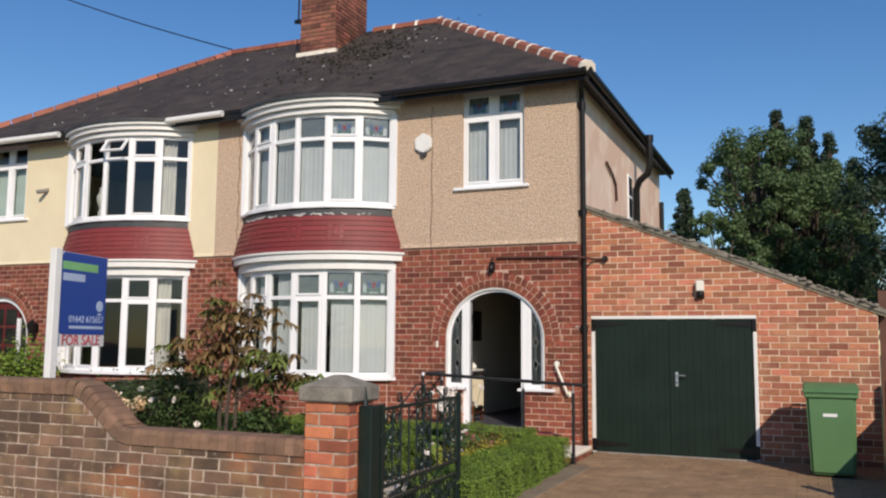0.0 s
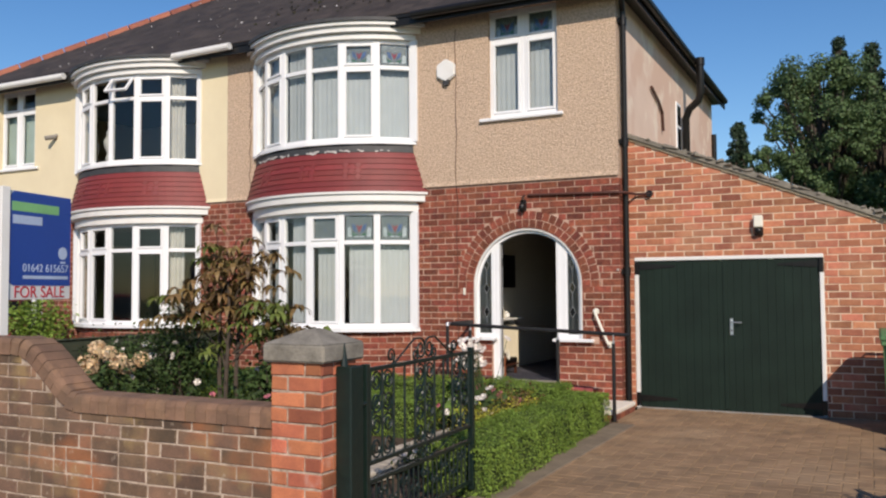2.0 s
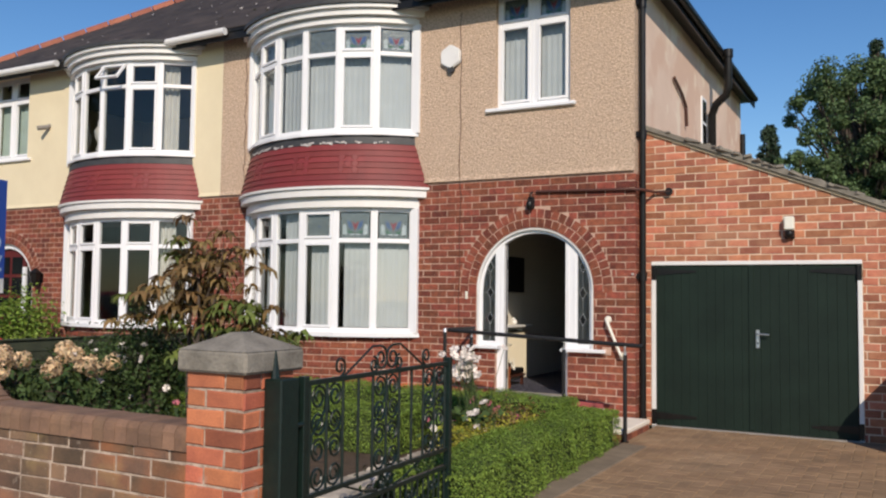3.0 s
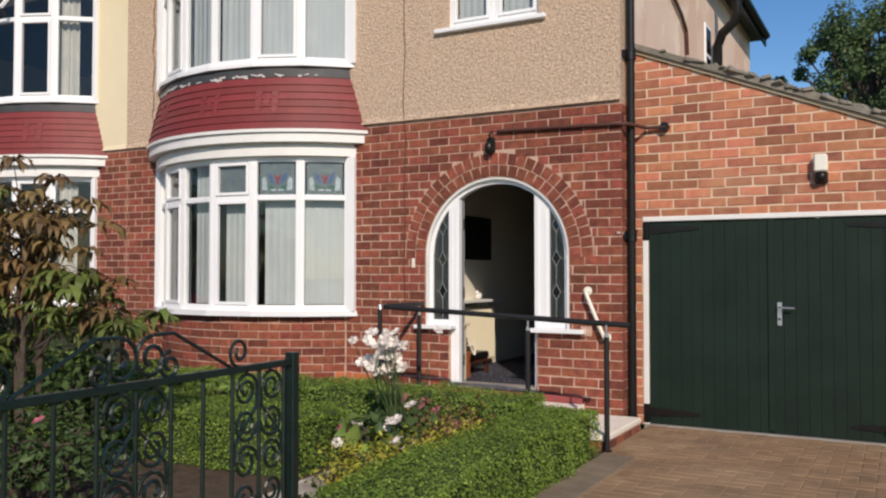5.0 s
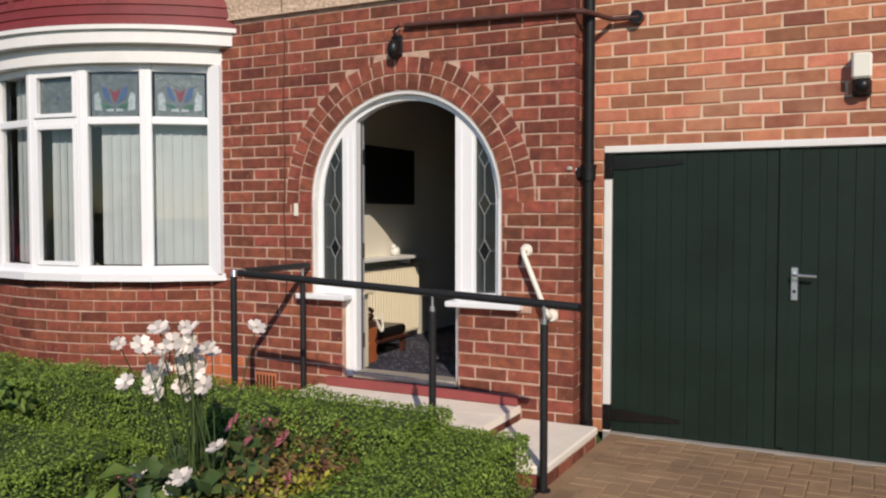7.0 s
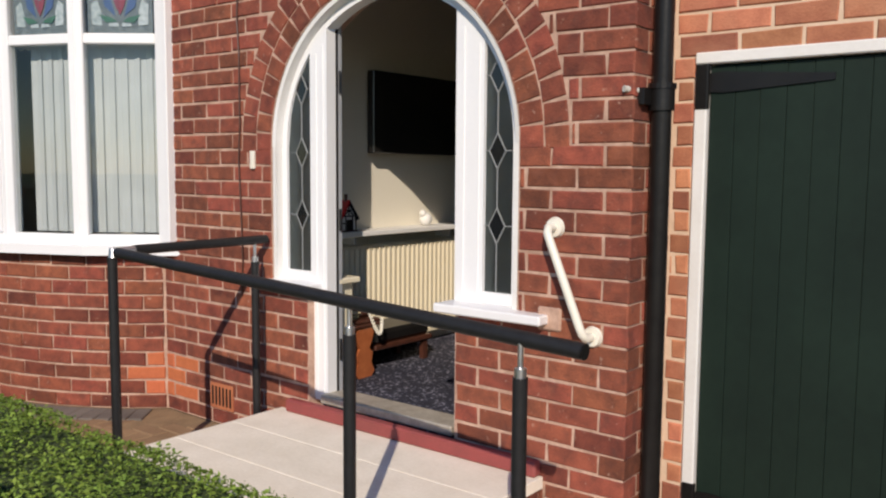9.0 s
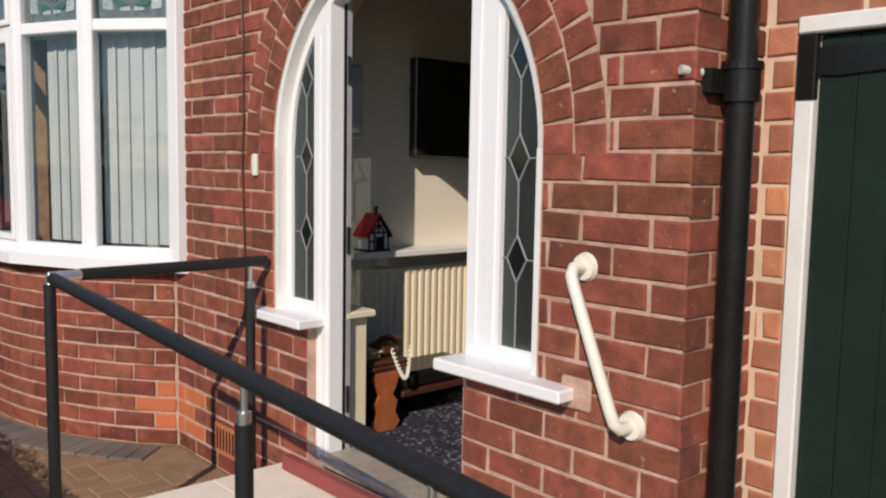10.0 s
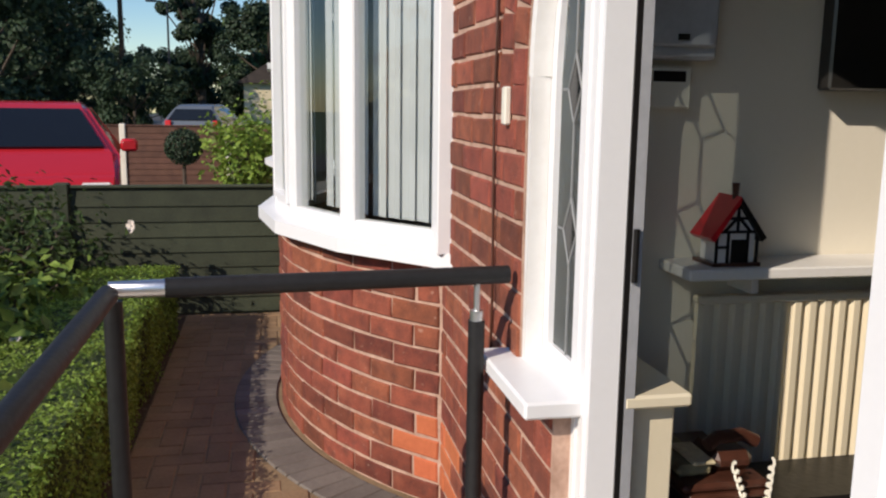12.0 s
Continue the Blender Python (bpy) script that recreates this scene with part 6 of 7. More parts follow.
def hedge(name, label, x0, x1, y0, y1, h, dens=1500, mat_leaf=M_HEDGE, size=0.024, skew=0.0, rng=RNG):
    """A clipped hedge: solid core, dark for the shade between leaves, and leaves all over its faces, with rounded
    uneven edges.
    """
    t = thing(name, label, "hedge", ((x0 + x1) / 2, (y0 + y1) / 2, 0), group="box hedges")
    d = 0.05
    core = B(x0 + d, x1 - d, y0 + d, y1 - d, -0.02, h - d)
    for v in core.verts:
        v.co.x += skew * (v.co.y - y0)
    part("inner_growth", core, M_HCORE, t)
    P, N = [], []
    faces = [((x0, x1), (y0, y1), "z", h, (0, 0, 1)), ((x0, x1), (0.0, h), "y", y0, (0, -1, 0)), ((x0, x1), (0.0, h), "y", y1, (0, 1, 0)), ((y0, y1), (0.0, h), "x", x0, (-1, 0, 0)), ((y0, y1), (0.0, h), "x", x1, (1, 0, 0))]
    for (a0, a1), (b0, b1), ax, c, nn in faces:
        n = int((a1 - a0) * (b1 - b0) * dens)
        a, b = rng.uniform(a0, a1, n), rng.uniform(b0, b1, n)
        wav = 0.018 * np.sin(a * 7.3 + b * 3) + 0.012 * np.sin(a * 17 + b * 11) + rng.normal(0, 0.014, n) - 0.02
        cc = c + wav * (sum(nn))
        p = {"z": (a, b, cc), "y": (a, cc, b), "x": (cc, a, b)}[ax]
        P.append(np.stack(p, 1))
        N.append(np.tile(np.array(nn, float), (n, 1)) + np.array((0, 0, 0.4)))
    P, N = np.concatenate(P), np.concatenate(N)
    # round the long edges
    cx, cy = (x0 + x1) / 2, (y0 + y1) / 2
    ex, ey, ez = np.abs(P[:, 0] - cx) / ((x1 - x0) / 2), np.abs(P[:, 1] - cy) / ((y1 - y0) / 2), P[:, 2] / h
    edge = np.clip((np.maximum(ex, ey) - 0.85) / 0.15, 0, 1) * np.clip((ez - 0.85) / 0.15, 0, 1)
    P[:, 2] -= edge * 0.035
    P[:, 0] += skew * (P[:, 1] - y0)
    scatter_mesh("leaves", P, N, size, mat_leaf, t, rng=rng, spread=0.55)
    return t


hedge("box_hedge", "clipped green box hedge along a driveway", -3.16, -2.62, 6.75, 10.40, 0.385, 8200, size=0.019, skew=-0.045)
hedge("box_hedge", "clipped green box hedge beside a house path", -8.7, -3.2, 9.86, 10.38, 0.47, 6500, size=0.020)
hedge("box_hedge", "clipped green box hedge edging a small lawn", -7.6, -4.36, 8.72, 9.42, 0.40, 6500, size=0.020)
lawn = tagged(part("lawn", B(-9.1, -5.3, 9.4, 9.92, -0.1, 0.035), M_LAWN), "narrow strip of bright green lawn", "lawn", kind="structure")
n = 26000
pts = np.stack([RNG.uniform(-9.1, -5.3, n), RNG.uniform(9.4, 9.92, n), np.full(n, 0.045)], 1)
gr = scatter_mesh("grass", pts, np.tile((0.3, -0.6, 0.3), (n, 1)), 0.05, M_GRASS, None, rng=RNG, aspect=0.14, spread=0.5)
tagged(gr, "short mown grass blades of a lawn", "grass")
M_STONEP = mat("pale edging stone", (0.62, 0.55, 0.44), (0.36, 0.31, 0.24), 7, 0.95, 0.5, dirt=0.5)
ed = structure("bed_edging", "pale stone edging between garden beds", "edging")
for k in range(7):
    m = Matrix.Translation((-3.80 - 0.02 * (k % 2) - 0.012 * k, 6.95 + 0.33 * k, 0.05)) @ pose(0, 0, 0, 0, 0, 88 + (k * 37 % 9 - 4)) @ pose(0, 0, 0, -90, 0, 0)
    block("edging_stone", m, 0.32, 0.09, 0.36, M_STONEP, ed, 0.012)
block("edging_stone", Matrix.Translation((-4.75, 9.6, 0.05)) @ pose(0, 0, 0, -80, 0, 20), 0.3, 0.1, 0.22, M_BRICK_W, ed, 0.02)


def bush(name, label, at, r, h, count, size, material, stems=5, flowers=None, category="shrub", group="", seed=1, low=0.15, aspect=0.5, flat=0.0):
    """Stems that fork upwards, leaves round their ends in clumps, and flowers on the outside."""
    rng = np.random.default_rng(seed)
    t = thing(name, label, category, at, group)
    bm = bmesh.new()
    tips = []
    for k in range(stems):
        a = 2 * math.pi * k / stems + rng.uniform(-0.4, 0.4)
        e = Vector((at[0] + r * 0.75 * math.cos(a) * rng.uniform(0.5, 1), at[1] + r * 0.75 * math.sin(a) * rng.uniform(0.5, 1), at[2] + h * rng.uniform(0.6, 0.95)))
        s = Vector(at) + Vector((0.02 * math.cos(a), 0.02 * math.sin(a), -0.03))
        mid = s.lerp(e, 0.45) + Vector((0, 0, 0.12 * h))
        tube(bm, [s, s.lerp(mid, 0.5), mid, e], 0.012 + 0.012 * h, 6, 0.35)
        tips += [e, mid]
        for j in range(3):
            b = mid.lerp(e, rng.uniform(0.2, 0.9)) 
            f = b + Vector((rng.normal(0, r * 0.35), rng.normal(0, r * 0.35), rng.uniform(-0.05, 0.2) * h))
            tube(bm, [b, b.lerp(f, 0.5) + Vector((0, 0, 0.03 * h)), f], 0.006 + 0.004 * h, 5, 0.4)
            tips.append(f)
    part("branching", bm, M_BARK, t, kind="stuff")
    tips = np.array([tuple(p) for p in tips])
    c = tips[rng.integers(0, len(tips), count)]
    P = c + rng.normal(0, 1, (count, 3)) * np.array((r * 0.27, r * 0.27, h * 0.13))
    P[:, 2] = np.maximum(P[:, 2], at[2] + low * h * rng.uniform(0.3, 1.0, count))
    N = (P - np.array(at) - np.array((0, 0, h * 0.35))) * np.array((1, 1, 1 - flat)) / max(r, h)
    N[:, 2] += 0.35
    scatter_mesh("foliage", P, N, size, material, t, rng=rng, aspect=aspect, spread=0.55)
    if flowers:
        fm, n, fs = flowers
        for i in range(n):
            k = rng.integers(0, count)
            d = P[k] - np.array(at) - np.array((0, 0, h * 0.5))
            d /= np.linalg.norm(d) + 1e-6
            p = P[k] + d * 0.04 + np.array((0, 0, 0.02))
            flower(t, p, fs * rng.uniform(0.8, 1.2), fm, rng)
    return t


FLOWERS = {}


def flower(parent, p, size, material, rng):
    """Six cupped petals round a small eye; alike flowers share a mesh."""
    key = material.name
    if key not in FLOWERS:
        bm = bmesh.new()
        for k in range(6):
            a = k * math.pi / 3
            u, v = Vector((math.cos(a), math.sin(a), 0)), Vector((-math.sin(a), math.cos(a), 0))
            q = [bm.verts.new(w) for w in (u * 0.08, u * 0.5 + v * 0.38 + Vector((0, 0, 0.1)), u * 0.95 + v * 0.28 + Vector((0, 0, 0.2)), u * 0.95 - v * 0.28 + Vector((0, 0, 0.2)), u * 0.5 - v * 0.38 + Vector((0, 0, 0.1)))]
            bm.faces.new(q)
        FLOWERS[key] = mesh_of("flower", bm, material)
    ob = new("flower", FLOWERS[key])
    ob.parent = parent
    ob.matrix_parent_inverse = parent.matrix_basis.inverted()
    ob.matrix_basis = Matrix.Translation(Vector(p)) @ pose(0, 0, 0, rng.uniform(20, 80), 0, rng.uniform(-40, 70)) @ Matrix.Scale(size, 4)
    return ob


def anemone(at):
    """Tall white Japanese anemone: wiry stems, flower heads on top, broad leaves at the foot."""
    rng = np.random.default_rng(9)
    t = thing("white_anemone", "tall white flowering anemone above a box hedge", "flowers", at)
    bm = bmesh.new()
    heads = []
    for k in range(32):
        a, rr = rng.uniform(0, 6.28), abs(rng.normal(0, 0.14))
        top = Vector((at[0] - 0.05 + rr * math.cos(a), at[1] + rr * math.sin(a), at[2] + rng.uniform(0.70, 1.0)))
        s = Vector(at) + Vector((rng.normal(0, 0.05), rng.normal(0, 0.05), 0))
        part("stem", tube(bmesh.new(), [s, s.lerp(top, 0.5) + Vector((0.02, 0, 0.05)), top], 0.004, 5, 0.6), M_LEAF_S, t)
        heads.append(top)
        if k % 2:
            side = s.lerp(top, 0.8)
            tip = side + Vector((rng.normal(0, 0.07), rng.normal(0, 0.07), 0.1))
            part("stem", tube(bmesh.new(), [side, tip], 0.003, 5), M_LEAF_S, t)
            heads.append(tip)
    for k in range(8):
        p = Vector((at[0] + rng.normal(0, 0.14), at[1] - 0.12 + rng.normal(0, 0.1), at[2] + rng.uniform(0.2, 0.5)))
        part("stem", tube(bmesh.new(), [Vector(at), p], 0.003, 5), M_LEAF_S, t)
        heads.append(p)
    for h in heads:
        flower(t, h, rng.uniform(0.034, 0.05), M_PETAL, rng)
    n = 420
    P = np.stack([at[0] + rng.normal(0, 0.16, n), at[1] + rng.normal(0, 0.16, n), at[2] + rng.uniform(0.03, 0.42, n)], 1)
    scatter_mesh("foliage", P, np.tile((0.3, -0.4, 0.8), (n, 1)), 0.085, M_LEAF_S, t, rng=rng, aspect=0.75, spread=0.5)


anemone((-3.78, 9.15, 0.0))


def whorl(bm, c, rng, n, length):
    """A whorl of lance-shaped leaves that arch out and hang."""
    c = Vector(c)
    turn = rng.uniform(0, 6.28)
    for k in range(n):
        a = turn + 2.4 * k
        el = rng.uniform(-0.2, 0.9)
        s = length * rng.uniform(0.65, 1.2)
        w = s * rng.uniform(0.09, 0.14)
        o = Vector((math.cos(a), math.sin(a), 0))
        side = Vector((-o.y, o.x, rng.uniform(-0.4, 0.4))) * w
        p1 = c + o * (0.38 * s * math.cos(el)) + Vector((0, 0, 0.32 * s * math.sin(el)))
        p2 = p1 + o * (0.30 * s) + Vector((0, 0, -0.16 * s))
        p3 = p2 + o * (0.12 * s) + Vector((0, 0, -0.34 * s))
        v = [bm.verts.new(p) for p in (c, p1 - side, p1 + side, p2 - side * 0.85, p2 + side * 0.85, p3)]
        for f in ((0, 1, 2), (1, 3, 4, 2), (3, 5, 4)):
            bm.faces.new([v[i] for i in f])


def drooping_shrub(at):
    """Bare stems, and whorls of hanging leaves in separate tufts: bronze on top, greener on the low sprays."""
    rng = random.Random(12)
    t = thing("bronze_shrub", "bronze-leaved drooping evergreen shrub on bare stems in a front garden", "shrub", at)
    x, y, _ = at
    stems = [[(x - 0.08, y, -0.03), (x - 0.12, y, 0.6), (x - 0.10, y - 0.02, 1.2), (x - 0.05, y, 1.8)],
             [(x + 0.06, y + 0.04, -0.03), (x + 0.08, y + 0.03, 0.7), (x + 0.16, y, 1.3), (x + 0.30, y + 0.05, 1.75)],
             [(x + 0.01, y - 0.05, -0.03), (x + 0.04, y - 0.08, 0.6), (x + 0.1, y - 0.1, 1.15), (x + 0.1, y - 0.12, 1.6)]]
    for s in stems:
        part("stem", tube(bmesh.new(), [Vector(p) for p in s], 0.028, 7, 0.45), M_BARK, t)
    # tufts: offset along x, height, spread in x and z, whorls, green share, joint on the stem
    tufts = ((-0.10, 1.80, 0.12, 0.14, 12, 0.45, 1.35), (0.30, 1.76, 0.18, 0.13, 16, 0.0, 1.3), (0.06, 1.50, 0.22, 0.16, 22, 0.05, 1.1),
             (0.12, 1.24, 0.20, 0.11, 13, 0.1, 0.9), (-0.22, 1.32, 0.12, 0.12, 9, 0.1, 0.95), (-0.76, 1.36, 0.13, 0.10, 9, 0.2, 0.85),
             (-0.22, 0.95, 0.13, 0.05, 7, 1.0, 0.65), (0.62, 1.26, 0.16, 0.09, 14, 0.4, 0.85), (0.92, 1.16, 0.14, 0.10, 12, 0.75, 0.85), (0.50, 1.04, 0.13, 0.08, 8, 0.8, 0.75))
    bronze, green, twigs = bmesh.new(), bmesh.new(), bmesh.new()
    for dx, z, sx, sz, n, gs, zj in tufts:
        j = Vector((x + 0.1 * dx, y, zj))
        c = Vector((x + dx, y + rng.uniform(-0.1, 0.1), z))
        tube(twigs, [j, j.lerp(c, 0.55) + Vector((0, 0, 0.05)), c], 0.012, 5, 0.5)
        for k in range(n):
            p = c + Vector((rng.gauss(0, sx), rng.gauss(0, 0.15), rng.gauss(0, sz)))
            tube(twigs, [c.lerp(j, 0.2), c.lerp(p, 0.6) + Vector((0, 0, 0.01)), p], 0.005, 4, 0.5)
            whorl(green if rng.random() < gs else bronze, p, rng, 11, 0.20)
    part("twigs", twigs, M_BARK, t, kind="stuff")
    part("foliage", bronze, M_LEAF_B, t, kind="stuff")
    part("foliage", green, M_LEAF_G, t, "greener drooping leaves", kind="stuff")


M_LEAF_G = leaf_mat("green drooping leaf", (0.20, 0.23, 0.055), (0.09, 0.13, 0.03))
drooping_shrub((-6.18, 8.1, 0.0))
bush("garden_plant", "green leafy plant below a drooping shrub", (-5.75, 8.25, 0.0), 0.3, 0.78, 700, 0.09, M_LEAF_S, 6, seed=44, category="plant")
bush("rose_bush", "dark green rose bush with small white flowers", (-7.2, 8.5, 0.0), 0.42, 1.2, 2600, 0.06, M_LEAF_S, 7, (M_PETAL, 10, 0.04), seed=4)
bush("rose_bush", "low rose bush with a few coral flowers", (-6.25, 7.2, 0.0), 0.5, 0.55, 1800, 0.055, M_LEAF_S, 7, (M_PINKPET, 5, 0.04), seed=5)
bush("rose_bush", "low dark rose bush behind a garden wall", (-5.2, 7.4, 0.0), 0.55, 0.5, 1500, 0.055, M_LEAF_S, 7, (M_PINKPET, 3, 0.035), seed=15)
bush("rose_bush", "leafy rose bush beside a boundary fence", (-8.5, 9.4, 0.0), 0.6, 0.85, 1800, 0.06, M_LEAF_S, 7, (M_PETAL, 7, 0.05), seed=6)
bush("rose_bush", "leafy rose bush with pale pink flowers by a fence", (-8.65, 9.0, 0.0), 0.4, 0.9, 1500, 0.06, M_LEAF_S, 7, (M_PETAL, 12, 0.05), seed=16)
bush("garden_plant", "loose green plants beside a box hedge", (-3.55, 9.45, 0.0), 0.38, 0.42, 1500, 0.045, M_LEAF_B, 7, (M_PINKPET, 4, 0.03), seed=7, category="plant")
bush("garden_plant", "broad-leaved green plants beside a box hedge", (-6.9, 9.68, 0.0), 0.34, 0.5, 500, 0.09, M_LEAF_L, 6, (M_PETAL, 4, 0.05), seed=18, category="plant")
bush("garden_plant", "small bedding plants with pink flowers", (-3.42, 8.15, 0.0), 0.2, 0.3, 900, 0.045, M_LEAF_S, 6, (M_PINKPET, 4, 0.025), seed=19, category="plant")
bush("garden_plant", "low bedding plants beside stone edging", (-3.36, 7.2, 0.0), 0.2, 0.26, 900, 0.045, M_LEAF_S, 6, (M_PETAL, 6, 0.025), seed=29, category="plant")
bush("garden_plant", "broad pale green leaves beside a clipped hedge", (-6.05, 9.68, 0.0), 0.34, 0.46, 420, 0.10, M_LEAF_L, 6, (M_PETAL, 2, 0.05), seed=38, category="plant")
bush("garden_plant", "broad pale green leaves beside a clipped hedge", (-7.9, 9.68, 0.0), 0.4, 0.6, 520, 0.09, M_LEAF_L, 6, seed=39, category="plant")
bush("garden_plant", "large bright lobed leaves at the foot of an anemone", (-3.78, 8.86, 0.0), 0.17, 0.40, 34, 0.15, M_LEAF_L, 5, (M_PETAL, 3, 0.035), seed=71, category="plant", aspect=0.85)
bush("rose_bush", "small rose with coral flowers before a box hedge", (-3.92, 9.74, 0.0), 0.12, 0.52, 160, 0.045, M_LEAF_S, 4, (M_PINKPET, 3, 0.05), seed=72)
bush("garden_plant", "low leafy plant on bare soil between hedges", (-4.15, 9.25, 0.0), 0.16, 0.30, 260, 0.055, M_LEAF_S, 5, (M_PINKPET, 3, 0.025), seed=73, category="plant")
for i, (x, y) in enumerate(((-3.38, 8.75), (-3.34, 9.2), (-3.42, 8.3), (-3.3, 7.9))):
    bush("golden_plant", "low golden yellow foliage plant by a hedge", (x, y, 0.05), 0.2, 0.34, 700, 0.034, M_YELLOW, 6, group="golden plants", seed=30 + i, category="plant")


def hydrangea(at):
    t = bush("hydrangea", "hydrangea bush with faded cream flower heads", at, 0.75, 0.72, 1300, 0.09, M_LEAF_S, 8, seed=12)
    rng = np.random.default_rng(5)
    for k in range(30):
        a, rr = rng.uniform(0, 6.28), 0.75 * math.sqrt(rng.uniform(0.05, 1))
        c = np.array((at[0] + rr * math.cos(a), at[1] + rr * math.sin(a), at[2] + 0.98 - 0.35 * rr + rng.uniform(-0.12, 0.05)))
        n = 90
        d = rng.normal(0, 1, (n, 3))
        d /= np.linalg.norm(d, axis=1, keepdims=True)
        scatter_mesh("flower_head", c + d * np.array((0.095, 0.095, 0.075)), d, 0.05, M_HYDR, t, kind="", rng=rng, aspect=0.9, spread=0.25)


hydrangea((-8.45, 8.1, -0.06))


def tree(name, label, at, h, r, count, size, material, seed, clumps=120, slim=1.0, base=0.25):
    """Tapered trunk with limbs, and a crown of many leaves set in uneven clumps."""
    rng = np.random.default_rng(seed)
    t = thing(name, label, "tree", at, group="trees")
    bm = bmesh.new()
    A = Vector(at)
    trunk = [A + Vector((0.05 * h * math.sin(k * 1.3 + seed) * 0.3, 0, h * 0.85 * k / 6)) for k in range(7)]
    tube(bm, trunk, 0.035 * h ** 0.9, 9, 0.2)
    part("trunk", bm, M_BARK, t)
    cs, rs = [], []
    bm = bmesh.new()
    for k in range(clumps):
        u = rng.uniform(0, 1)
        z = base + (1 - base) * u
        prof = math.sin(math.pi * min(1, 0.12 + 0.88 * (1 - u) ** 0.8)) ** 0.6 if slim == 1.0 else (1 - u) ** 0.8 + 0.06
        a, rr = rng.uniform(0, 6.28), r * prof * math.sqrt(rng.uniform(0.1, 1))
        c = A + Vector((rr * math.cos(a), rr * math.sin(a), h * z))
        cs.append(tuple(c))
        rs.append(r * rng.uniform(0.11, 0.23) * (1.0 if slim == 1.0 else 0.75))
        if k % 2 == 0:
            s = trunk[min(5, max(1, int(z * 5)))]
            tube(bm, [s, s.lerp(c, 0.5) + Vector((0, 0, -0.02 * h)), c], 0.008 * h, 5, 0.3)
    part("limb_growth", bm, M_BARK, t, kind="stuff")
    cs, rs = np.array(cs), np.array(rs)
    i = rng.integers(0, clumps, count)
    d = rng.normal(0, 1, (count, 3))
    d /= np.linalg.norm(d, axis=1, keepdims=True)
    P = cs[i] + d * (rs[i] * rng.uniform(0.45, 1.1, count))[:, None] * np.array((1, 1, 0.85))
    scatter_mesh("crown", P, d + np.array((0, 0, 0.4)), size, material, t, rng=rng, aspect=0.7, spread=0.5)


